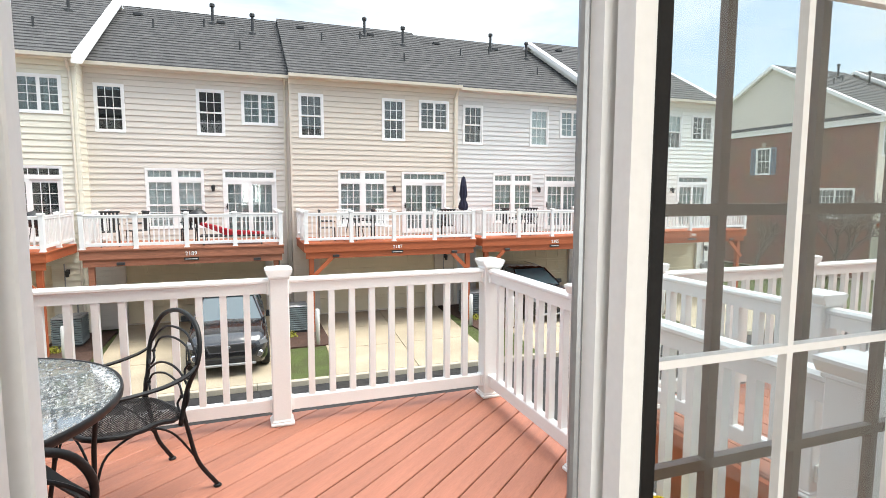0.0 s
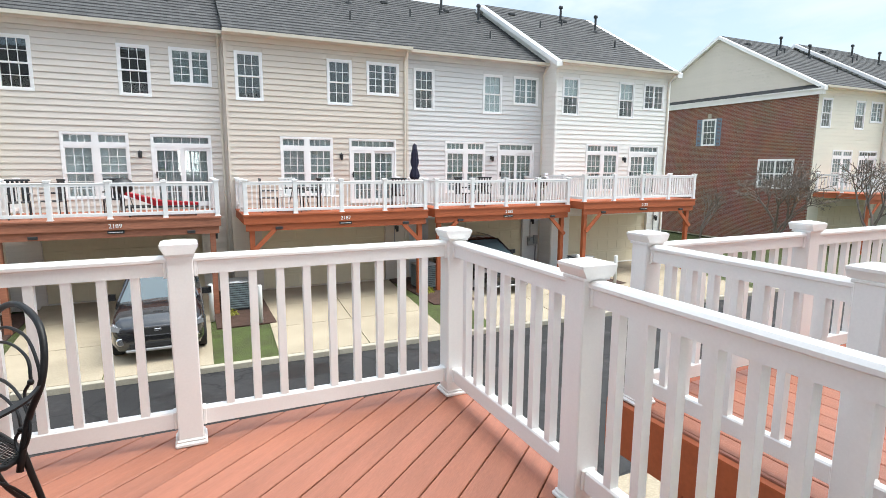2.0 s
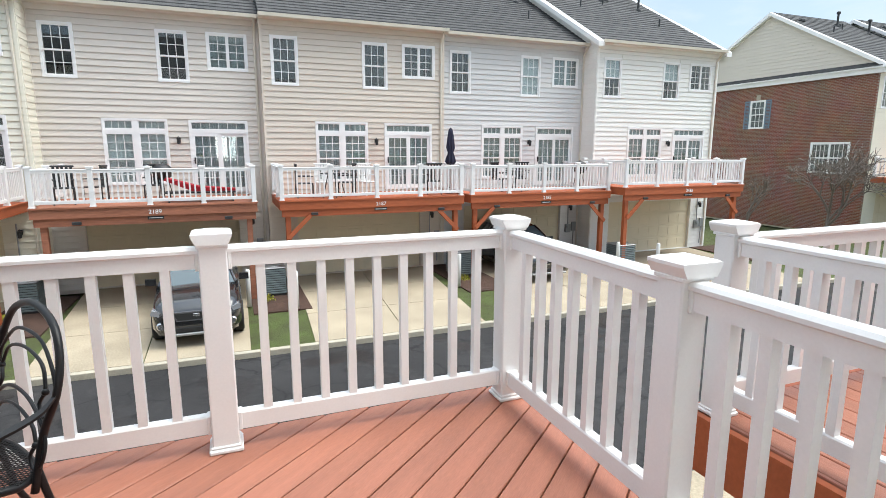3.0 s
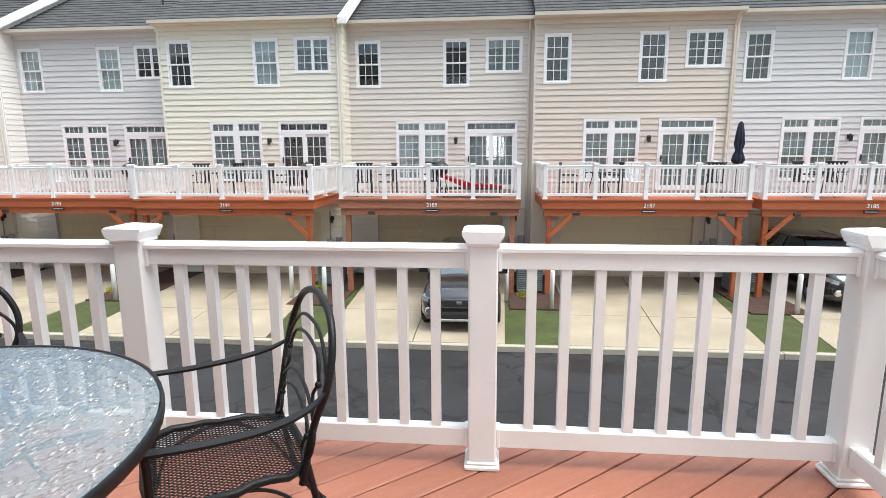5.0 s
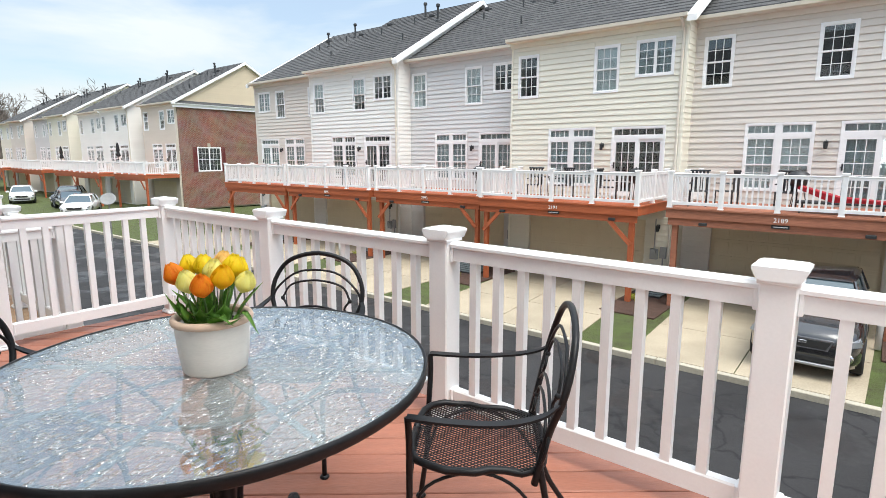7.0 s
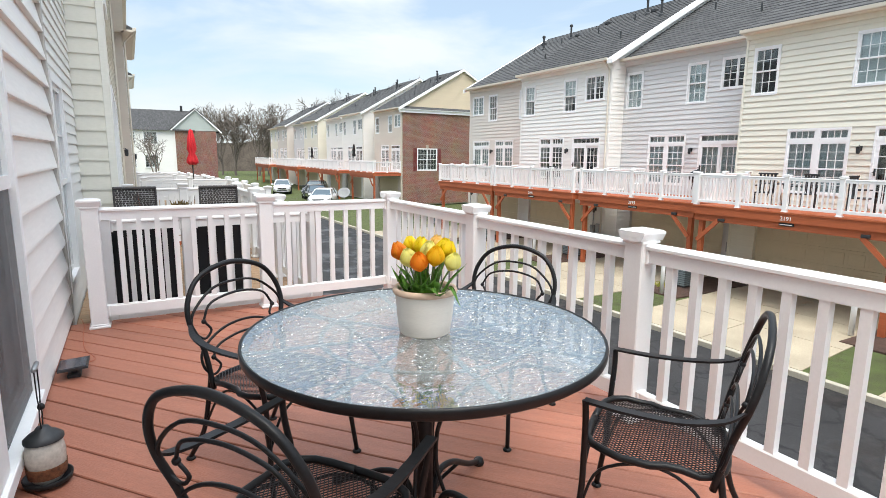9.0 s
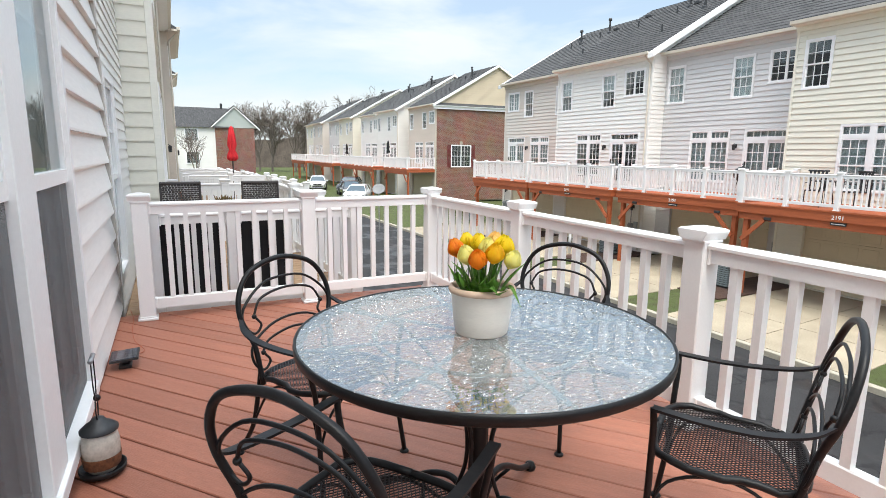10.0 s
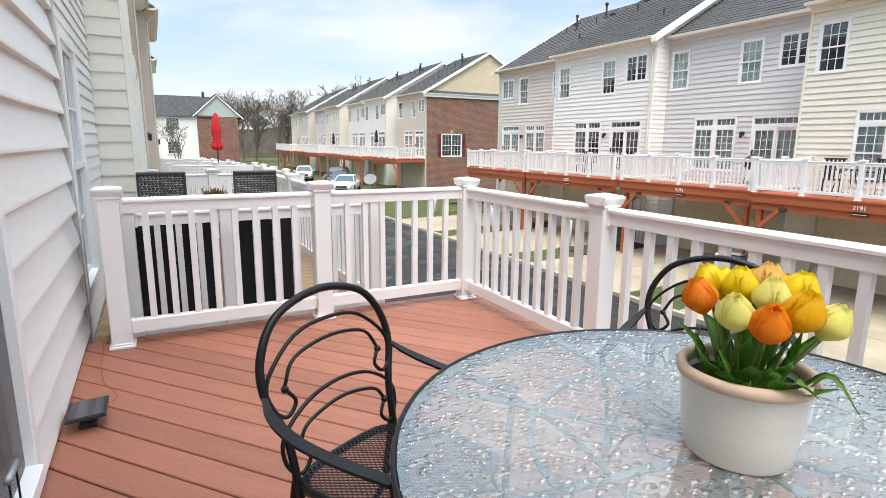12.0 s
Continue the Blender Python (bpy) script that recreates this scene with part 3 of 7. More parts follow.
    for side in (0, 1):
        if (end_left, end_right)[side] is None:
            continue
        xx = 0.0 if side == 0 else W
        s = -1 if side == 0 else 1
        bm = bmesh.new()
        a, b = sorted((xx, xx + s * 0.28))
        for y0, y1, z0, z1 in ((-0.38, RUN - 0.36, 0.0, RISE + roof_up), (2 * RUN - 0.34, RUN - 0.36, 0.0, RISE + roof_up)):
            prism(bm, [(y0, EAVE + z0 - 0.16), (y1, EAVE + z1 - 0.16), (y1, EAVE + z1 + 0.03), (y0, EAVE + z0 + 0.03)], a, b, "x")
        part("rake_board", bm, M_TRIM, h)
        if (end_left, end_right)[side] == "siding":
            holder = part("side_wall", cached(("side_wall", key, base), lambda bm: box(bm, 0, 0.01, 0.0, 2 * RUN - 0.5, base, EAVE), m), None, h, m=T(xx + s * 0.001 - (0.01 if s < 0 else 0), 0, 0))
            side_courses(holder, s, 0.0, 2 * RUN - 0.5, base, EAVE, m)
            gable_courses(holder, s, m)
        else:
            brick_end(h, xx, s, base, siding_mat("gable_tan", (0.60, 0.50, 0.36)) if side else siding_mat("gable_grey", (0.62, 0.57, 0.50)), W)
    return h


def side_courses(parent, s, y0, y1, z0, z1, m):
    z = z0
    while z < z1 - 0.01:
        zt = min(z + COURSE, z1)
        key = ("side_board", s, round(y1 - y0, 2), round(zt - z, 3), m.name)
        part("siding_board", cached(key, lambda bm, hh=zt - z: prism(bm, [(0, hh), (0, 0), (s * 0.018, 0), (s * 0.018, 0.02), (s * 0.003, hh)], y0, y1), m), None, parent, m=T(0.01 if s > 0 else 0, 0, z))
        z += COURSE


def gable_courses(parent, s, m):
    n = int((RISE - 0.3) / COURSE)
    for k in range(n):
        z = EAVE + k * COURSE
        f = (z - EAVE + COURSE) / (RISE - 0.1)
        a, b = -0.30 + (RUN - 0.06) * f, 2 * RUN - 0.4 - (RUN - 0.06) * f
        if b > a:
            part("siding_board", cached(("gable_board", s, k, m.name), lambda bm: prism(bm, [(0, COURSE), (0, 0), (s * 0.018, 0), (s * 0.018, 0.02), (s * 0.003, COURSE)], a, b), m), None, parent, m=T(0.01 if s > 0 else 0, 0, z))


def brick_end(h, xx, s, base, gm, W):
    """A brick side wall with a window and shutters under a sided gable."""
    a, b = sorted((xx, xx + s * 0.11))
    D = 2 * RUN - 0.5
    wy, wz, ww, wh = (1.35, 0.07, 2.0, 1.93) if s > 0 else (5.75, 2.62, 0.98, 1.6)
    bm = bmesh.new()
    for y0, y1, z0, z1 in ((0, wy, base, EAVE - 0.35), (wy + ww, D, base, EAVE - 0.35), (wy, wy + ww, base, wz), (wy, wy + ww, wz + wh, EAVE - 0.35)):
        box(bm, a, b, y0, y1, z0, z1)
    bw = part("brick_wall", bm, M_BRICKWALL, h, "red brick side wall laid in running bond")
    turn = Matrix.Translation((xx + s * 0.10, wy if s > 0 else wy + ww, wz)) @ Matrix.Rotation(s * math.pi / 2, 4, "Z")
    win = part("window", cached(("casing", ww, wh), lambda q: frame_bm(q, 0, ww, 0, wh, 0.06, -0.035, 0.06), M_TRIM), None, h, m=turn)
    if s > 0:
        for c, d in ((0.055, ww / 2), (ww / 2, ww - 0.055)):
            sash(win, c, d, wh / 2 - 0.02, wh - 0.055, 3, 2, 0.0)
            sash(win, c, d, 0.055, wh / 2 + 0.02, 3, 2, 0.025)
    else:
        sash(win, 0.055, ww - 0.055, wh / 2 - 0.02, wh - 0.055, 3, 2, 0.0)
        sash(win, 0.055, ww - 0.055, 0.055, wh / 2 + 0.02, 3, 2, 0.025)
    backing(win, ww, wh, 0.09, M_ROOMSHADE)
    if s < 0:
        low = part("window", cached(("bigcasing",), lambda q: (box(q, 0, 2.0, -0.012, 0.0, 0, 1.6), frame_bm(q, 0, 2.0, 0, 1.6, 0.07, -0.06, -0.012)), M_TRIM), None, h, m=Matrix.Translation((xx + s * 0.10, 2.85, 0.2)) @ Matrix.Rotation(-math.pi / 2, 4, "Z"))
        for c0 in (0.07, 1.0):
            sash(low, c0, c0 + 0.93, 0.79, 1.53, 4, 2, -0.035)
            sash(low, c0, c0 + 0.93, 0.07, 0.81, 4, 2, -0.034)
            # thin dark sheet on the casing, painted as the shade of a room
            part("room_dark", cached(("lowdark",), lambda q: box(q, 0.03, 0.90, 0, 0.004, 0, 1.46), M_ROOMSHADE), None, low, m=T(c0, -0.020, 0.07))
    sm = M_SHUTTER_RED if s > 0 else M_SHUTTER_BLUE
    for x in (-0.36, ww + 0.02):
        def louvres(q):
            frame_bm(q, 0, 0.34, 0, wh, 0.05, -0.04, 0.0)
            for i in range(int(wh / 0.08) - 1):
                box(q, 0.05, 0.29, -0.03, -0.012, 0.06 + i * 0.08, 0.11 + i * 0.08)
        part("shutter", cached(("shutter", wh, s), louvres, sm), None, h, m=turn @ T(x, 0, 0))
    bm = bmesh.new()
    box(bm, ww / 2 - 0.12, ww / 2 + 0.12, -0.04, 0.0, wh + 0.02, wh + 0.30)
    part("keystone", bm, M_CURB, h, m=turn)
    bm = bmesh.new()
    c, d = sorted((xx, xx + s * 0.24))
    box(bm, c, d, -0.3, D + 0.3, EAVE - 0.35, EAVE - 0.12)
    box(bm, c, xx + s * 0.34 if s > 0 else d, -0.3, D + 0.3, EAVE - 0.12, EAVE - 0.05) if s > 0 else box(bm, xx + s * 0.34, d, -0.3, D + 0.3, EAVE - 0.12, EAVE - 0.05)
    part("frieze", bm, M_TRIM, h)
    bm = bmesh.new()
    e, f = sorted((xx + s * 0.06, xx + s * 0.36))
    prism(bm, [(e, EAVE - 0.045), (f, EAVE - 0.045)] + ([(e, EAVE + 0.17)] if s > 0 else [(f, EAVE + 0.17)]), -0.2, D + 0.2)
    part("pent_roof", bm, M_SHINGLE, h)
    holder = part("gable", cached(("gable", s), lambda q: prism(q, [(-0.2, EAVE), (2 * RUN - 0.5, EAVE), (RUN - 0.36, EAVE + RISE - 0.2)], 0, 0.01, "x"), gm), None, h, m=T(xx + (s * 0.04 if s > 0 else s * 0.05), 0, 0))
    gable_courses(holder, s, gm)


def garage_bm(bm):
    for r in range(4):
        box(bm, 0, 4.3, 0, 0.04, r * 0.525 + 0.005, (r + 1) * 0.525 - 0.005)
        for c in range(8):
            box(bm, 0.08 + c * 0.53, 0.08 + c * 0.53 + 0.43, -0.012, 0.0, r * 0.525 + 0.09, (r + 1) * 0.525 - 0.09, 0.008)
    box(bm, 0, 4.3, 0.04, 0.06, 0, 2.1)


M_GUTTER = mat("cream_aluminium", (0.66, 0.61, 0.52), 0.4, vary=0.06, scale=2, bump=0.03)
M_SHUTTER_RED = mat("dark_red_shutter", (0.16, 0.03, 0.03), 0.6, vary=0.1)
M_SHUTTER_BLUE = mat("slate_blue_shutter", (0.16, 0.22, 0.28), 0.6, vary=0.1)


def brick_material():
    m = mat("brick_wall", (0.27, 0.10, 0.065), 0.88, vary=0.3)
    n, l = m.node_tree.nodes, m.node_tree.links
    b = n["Principled BSDF"]
    tc = n.new("ShaderNodeTexCoord")
    sp = n.new("ShaderNodeSeparateXYZ")
    cb = n.new("ShaderNodeCombineXYZ")
    l.new(tc.outputs["Object"], sp.inputs[0])
    l.new(sp.outputs["Y"], cb.inputs["X"])
    l.new(sp.outputs["Z"], cb.inputs["Y"])
    br = n.new("ShaderNodeTexBrick")
    br.inputs["Scale"].default_value = 1.0
    br.inputs["Brick Width"].default_value, br.inputs["Row Height"].default_value, br.inputs["Mortar Size"].default_value = 0.21, 0.075, 0.009
    br.inputs["Color1"].default_value, br.inputs["Color2"].default_value, br.inputs["Mortar"].default_value = (0.30, 0.11, 0.07, 1), (0.20, 0.075, 0.05, 1), (0.36, 0.30, 0.25, 1)
    l.new(cb.outputs[0], br.inputs["Vector"])
    ns = n.new("ShaderNodeTexNoise")
    ns.inputs["Scale"].default_value = 0.9
    l.new(tc.outputs["Object"], ns.inputs["Vector"])
    mx = n.new("ShaderNodeMix")
    mx.data_type, mx.blend_type = "RGBA", "MULTIPLY"
    mx.inputs["Factor"].default_value = 0.45
    l.new(br.outputs["Color"], mx.inputs["A"])
    l.new(ns.outputs["Color"], mx.inputs["B"])
    l.new(mx.outputs["Result"], b.inputs["Base Color"])
    bp = n.new("ShaderNodeBump")
    bp.inputs["Strength"].default_value, bp.inputs["Distance"].default_value, bp.invert = 0.6, 0.006, True
    l.new(br.outputs["Fac"], bp.inputs["Height"])
    l.new(bp.outputs["Normal"], b.inputs["Normal"])
    return m


M_BRICKWALL = brick_material()


# ---- a raised deck of the far row ----
def raised_deck(x0, x1, yf, yw, z, faded=False, posts=5, number="", label="red-stained timber deck on posts with white railing", group="raised decks", base=GZ, side=1, fine=False, gap=0.125):
    m = M_OLDBEAM if faded else M_BEAM
    d = thing("raised_deck", (0, 0, z), label, "deck", group)
    bm = bmesh.new()
    n = int((yw - yf) / 0.14)
    for i in range(n):
        box(bm, x0 - 0.02, x1 + 0.02, yf - 0.03 + i * 0.14, yf - 0.03 + i * 0.14 + 0.134, -0.04, 0.0)
    part("decking", bm, m, d)
    bm = bmesh.new()
    box(bm, x0, x1, yf, yf + 0.04, -0.27, -0.042)
    box(bm, x0, x0 + 0.04, yf + 0.04, yw - 0.02, -0.27, -0.042)
    box(bm, x1 - 0.04, x1, yf + 0.04, yw - 0.02, -0.27, -0.042)
    for i in range(1, 12):
        x = x0 + (x1 - x0) * i / 12
        box(bm, x - 0.02, x + 0.02, yf + 0.04, yw - 0.02, -0.24, -0.045)
    part("rim_joist", bm, m, d)
    bm = bmesh.new()
    box(bm, x0 + 0.05, x1 - 0.05, yf + 0.06, yf + 0.14, -0.47, -0.272)
    part("beam", bm, m, d)
    for x, s in ((x0 + 0.22, 1), (x1 - 0.22, -1)):
        bm = bmesh.new()
        box(bm, x - 0.07, x + 0.07, yf + 0.142, yf + 0.28, base - z, -0.28)
        part("timber_post", bm, m, d)
        bm = bmesh.new()
        a = Vector((x, yf + 0.045, -1.05))
        b = Vector((x + s * 0.58, yf + 0.045, -0.47))
        obox(bm, Matrix.Translation((a + b) / 2) @ Matrix.Rotation(-math.atan2(b.z - a.z, b.x - a.x), 4, "Y"), (b - a).length + 0.1, 0.05, 0.12)
        if not faded:
            part("brace", bm, m, d)
        else:
            bm.free()
    xs = [x0 + 0.07 + (x1 - x0 - 0.14) * i / (posts - 1) for i in range(posts)]
    runs = [[(round(x, 3), round(yf + 0.07, 3)) for x in xs]]
    for x in (xs[0], xs[-1]):
        runs.append([(round(x, 3), round(yf + 0.07, 3)), (round(x, 3), round((yf + yw) / 2, 3)), (round(x, 3), round(yw - 0.12, 3))])
    r = railing("deck_railing", runs, (0, 0, z), group="far deck railings", fine=fine, gap=gap)
    if number:
        cu = bpy.data.curves.new("house_number", "FONT")
        cu.body, cu.size, cu.extrude, cu.align_x = number, 0.155, 0.006, "CENTER"
        t0 = bpy.data.objects.new("tmp_number", cu)
        me = bpy.data.meshes.new_from_object(t0)
        me.materials.append(M_TRIM)
        bpy.data.objects.remove(t0)
        cx = (x0 + x1) / 2 + 0.1
        ob = part("house_number", me, None, d, "white house number digits", m=pose(cx, yf - 0.010, -0.22, 90, 0, 0))
        bm = bmesh.new()
        box(bm, cx - 0.19, cx + 0.19, yf + 0.03, yf + 0.055, -0.37, -0.29)
        part("sign_plate", bm, M_DARKMETAL, d)
        bm = bmesh.new()
        box(bm, cx - 0.16, cx + 0.16, yf + 0.024, yf + 0.03, -0.338, -0.322)
        part("sign_line", bm, M_TRIM, d)
        for lx in (x0 + 0.95, x1 - 0.75):
            bm = bmesh.new()
            box(bm, lx - 0.1, lx + 0.1, yf + 0.0, yf + 0.058, -0.44, -0.36, 0.01)
            part("flood_light", bm, M_DARKMETAL, d)
    return d


# far row, from the right end to the left end
CREAM, TAN, GREY, WHITE, IVORY = (0.66, 0.61, 0.55), (0.64, 0.57, 0.49), (0.645, 0.64, 0.63), (0.80, 0.79, 0.75), (0.76, 0.73, 0.62)
ROW = [
    # x, y of wall, colour, key, insides, deck (x0, x1, front), faded, number, mirror, label
    (13.55, 18.16, WHITE, "white", ("half", "half", "dark", "curtain", "curtain"), (13.02, 18.66, 15.55), False, "2183", False, "white vinyl-sided townhouse, dark shingled roof"),
    (7.52, 19.02, GREY, "grey", ("dark", "blind", "curtain", "curtain", "curtain"), (7.40, 12.85, 16.1), False, "2185", False, "pale grey vinyl-sided townhouse, dark shingled roof"),
    (1.37, 18.70, TAN, "tan", ("dark", "dark", "dark", "curtain", "curtain"), (1.50, 7.10, 16.0), False, "2187", False, "tan vinyl-sided townhouse with open driveway"),
    (-4.74, 19.12, CREAM, "cream", ("dark", "dark", "curtain", "blind", "curtain"), (-4.30, 0.90, 15.95), True, "2189", False, "beige vinyl-sided townhouse, faded timber deck"),
    (-10.83, 18.37, IVORY, "ivory", ("dark", "blind", "curtain", "curtain", "dark"), (-10.35, -4.95, 15.65), False, "2191", False, "ivory vinyl-sided townhouse, dark shingled roof"),
    (-16.72, 19.12, GREY, "grey", ("blind", "blind", "dark", "curtain", "curtain"), (-15.75, -10.55, 16.0), False, "2193", False, "pale grey vinyl-sided townhouse, dark shingled roof"),
    (-22.70, 18.37, WHITE, "white", ("half", "half", "dark", "dark", "dark"), (-21.5, -15.95, 15.9), False, "2195", False, "white vinyl-sided townhouse, dark shingled roof"),
    (-28.80, 19.12, CREAM, "cream", ("dark", "dark", "curtain", "curtain", "curtain"), (-27.0, -21.65, 15.9), False, "", True, "beige vinyl-sided end townhouse"),
]
for i, (x, y, c, k, ins, dk, faded, num, mir, lab) in enumerate(ROW):
    townhouse(x, y, c, k, ins, end_left="siding" if i in (0, 3, 7) else None, end_right="siding" if i in (0, 4, 6) else None, mirror=mir, label=lab)
    raised_deck(dk[0], dk[1], dk[2], y, -0.05 if i else 0.08, faded, 5, num)

# rows beyond the ends
for i, (c, k, y) in enumerate(((TAN, "tan", 21.0), (WHITE, "white", 20.4), (WHITE, "white", 21.0), (IVORY, "ivory", 20.4), (GREY, "grey", 21.0), (CREAM, "cream", 20.4), (IVORY, "ivory", 21.0))):
    x = -42.5 - 6.12 * (i + 1) - (1.2 * i if i else 0)
    townhouse(x, y, c, k, ("dark", "half", "curtain", "curtain", "dark"), end_right="brick" if i == 0 else "siding", detail=False, label=k + " vinyl-sided townhouse of the farther row")
    raised_deck(x + 0.3, x + 6.0, y - 2.7, y, -0.1, False, 5, gap=0.15)
for i, (c, k, y) in enumerate(((IVORY, "ivory", 17.5), (WHITE, "white", 16.9), (GREY, "grey", 17.5))):
    x = 29.2 + 6.12 * i
    townhouse(x, y, c, k, ("dark", "half", "curtain", "curtain", "dark"), end_left="brick" if i == 0 else "siding", detail=False, label=k + " vinyl-sided townhouse past the gap")
    raised_deck(x + 0.3, x + 5.6, y - 2.7, y, 0.1, False, 5, gap=0.15)

# driveways and beds of the far row
DRIVES = [(13.3, 17.8), (7.25, 11.6), (1.75, 5.92), (-3.65, 0.42), (-9.5, -4.95), (-15.7, -11.3), (-21.7, -17.3), (-27.6, -23.2)]
for i, (x, y, *_r) in enumerate(ROW):
    drive = thing("driveway", (0, 0, 0), "stained tan concrete driveway in jointed slabs", "driveway", kind="structure")
    a0, a1, b0, b1 = *DRIVES[i], x + 0.75, x + 5.30
    nj = 3
    for r in range(nj):
        for c in range(2):
            f0, f1 = r / nj, (r + 1) / nj
            xs = []
            for f in (f0, f1):
                l, rr = a0 + (b0 - a0) * f, a1 + (b1 - a1) * f
                xs.append((l + (rr - l) * c / 2 + 0.012, l + (rr - l) * (c + 1) / 2 - 0.012))
            y0, y1 = 11.94 + (y - 11.94) * f0 + 0.012, 11.94 + (y - 11.94) * f1 - 0.012
            bm = bmesh.new()
            v = [bm.verts.new(p) for p in ((xs[0][0], y0, GZ), (xs[0][1], y0, GZ), (xs[1][1], y1, GZ), (xs[1][0], y1, GZ))]
            u = [bm.verts.new((q.co.x, q.co.y, RZ - 0.06)) for q in v]
            bm.faces.new(v)
            for k in range(4):
                bm.faces.new((v[k], u[k], u[(k + 1) % 4], v[(k + 1) % 4]))
            part("slab", bm, M_CONC, drive)
    bm = bmesh.new()
    box(bm, x + 5.34, x + 6.12 + 0.70, 14.6, y, RZ, GZ + 0.02)
    part("planting_bed", bm, M_MULCH, kind="structure", label="dark mulch bed beside the garage")

# ---- our house ----
M_OURS = siding_mat("greige", (0.83, 0.815, 0.785))
M_NEXT = siding_mat("next_cream", (0.68, 0.66, 0.56))
DX0, DX1 = -0.37, 1.36     # patio door opening
TW = (-2.83, -0.82, 0.10, 2.55)
SY = 0.05
bm = bmesh.new()
panel_with_holes(bm, -4.72, 2.2, RZ, 6.2, -0.16, SY - 0.02, [(DX0, DX1, -0.02, 2.45), TW])
part("wall_north", bm, M_OURS, kind="structure", label="greige lap-sided house wall beside the deck")
side = thing("siding", (0, 0, 0), "greige lap siding on the house wall", "siding", kind="structure")
courses(side, -4.72, -0.465, 0.0, 5.9, [(TW[0] - 0.06, TW[1] + 0.06, TW[2] - 0.06, TW[3] + 0.06)], M_OURS, 0.0, 0.2, 0.031)
courses(side, 1.46, 2.2, 0.0, 5.9, [], M_OURS, 0.0, 0.2, 0.031)
for o in list(side.children):
    # boards face the deck, towards +y
    o.matrix_basis = T(0, SY - 0.018, 0) @ Matrix.Diagonal((1, -1, 1, 1)) @ o.matrix_basis
bm = bmesh.new()
box(bm, -4.80, -4.72, -0.16, SY + 0.012, RZ, 6.2, 0.004)
part("corner_trim", bm, siding_mat("trim_ours", (0.50, 0.47, 0.43)), kind="structure")

# the window: two tall double-hung sashes, screens below
def our_window():
    w = thing("window_1", (0, 0, 0), "pair of tall white double-hung windows with grey insect screens", "window", kind="structure")
    bm = bmesh.new()
    x0, x1, z0, z1 = TW
    for a, b in ((x0, x0 + 0.05), (x1 - 0.05, x1)):
        box(bm, a, b, -0.15, SY + 0.028, z0, z1, 0.004)
    mid = (x0 + x1) / 2
    box(bm, mid - 0.13, mid + 0.13, -0.15, SY + 0.028, z0 + 0.06, z1 - 0.05, 0.004)
    box(bm, x0 + 0.05, x1 - 0.05, -0.15, SY + 0.028, z1 - 0.05, z1)
    box(bm, x0 + 0.05, x1 - 0.05, -0.15, SY + 0.045, z0, z0 + 0.06, 0.004)
    part("window_frame", bm, M_TRIM, w)
    for a, b in ((x0 + 0.05, mid - 0.13), (mid + 0.13, x1 - 0.05)):
        zm = 1.2
        for lo, hi, y in ((zm - 0.03, z1 - 0.05, 0.035), (z0 + 0.06, zm + 0.03, 0.0)):
            bm = bmesh.new()
            box(bm, a, b, y - 0.02, y + 0.02, hi - 0.045, hi)
            box(bm, a, b, y - 0.02, y + 0.02, lo, lo + (0.06 if lo > 1 else 0.045))
            box(bm, a, a + 0.03, y - 0.02, y + 0.02, lo + 0.06, hi - 0.045)
            box(bm, b - 0.03, b, y - 0.02, y + 0.02, lo + 0.06, hi - 0.045)
            sh = part("sash", bm, M_TRIM, w)
            bm = bmesh.new()
            box(bm, a + 0.03, b - 0.03, y - 0.004, y, lo + 0.045, hi - 0.045)
            part("pane", bm, M_GLASS, sh)
            bm = bmesh.new()
            for k in (1, 2):
                x = a + (b - a) * k / 3
                box(bm, x - 0.009, x + 0.009, y - 0.02, y - 0.008, lo + 0.045, hi - 0.045)
            box(bm, a + 0.03, b - 0.03, y - 0.021, y - 0.009, (lo + hi) / 2 - 0.009, (lo + hi) / 2 + 0.009)
            part("muntin", bm, M_TRIM, sh)
        bm = bmesh.new()
        box(bm, a + 0.02, b - 0.02, 0.045, 0.047, z0 + 0.07, zm + 0.01)
        part("insect_screen", bm, M_SCREEN, w, "fine dark grey mesh")
        bm = bmesh.new()
        n = 26
        for k in range(n):
            x = a + (b - a) * k / n
            prism(bm, [(x, -0.30), (x + (b - a) / n * 0.5, -0.27), (x + (b - a) / n, -0.30), (x + (b - a) / n * 0.5, -0.31)], z0, z1, "z")
        part("curtain", bm, M_SHEER, w, "sheer white curtain")
    return w


def screen_material():
    m = bpy.data.materials.new("insect_screen")
    m.use_nodes = True
    n, l = m.node_tree.nodes, m.node_tree.links
    b = n["Principled BSDF"]
    b.inputs["Base Color"].default_value, b.inputs["Roughness"].default_value = (0.13, 0.14, 0.15, 1), 0.6
    mx, t = n.new("ShaderNodeMixShader"), n.new("ShaderNodeBsdfTransparent")
    mx.inputs[0].default_value = 0.45
    l.new(b.outputs[0], mx.inputs[1])
    l.new(t.outputs[0], mx.inputs[2])
    l.new(mx.outputs[0], n["Material Output"].inputs["Surface"])
    return m


M_SCREEN = screen_material()
M_SHEER = mat("sheer_curtain", (0.75, 0.78, 0.80), 0.9, vary=0.05, scale=3, bump=0)
our_window()


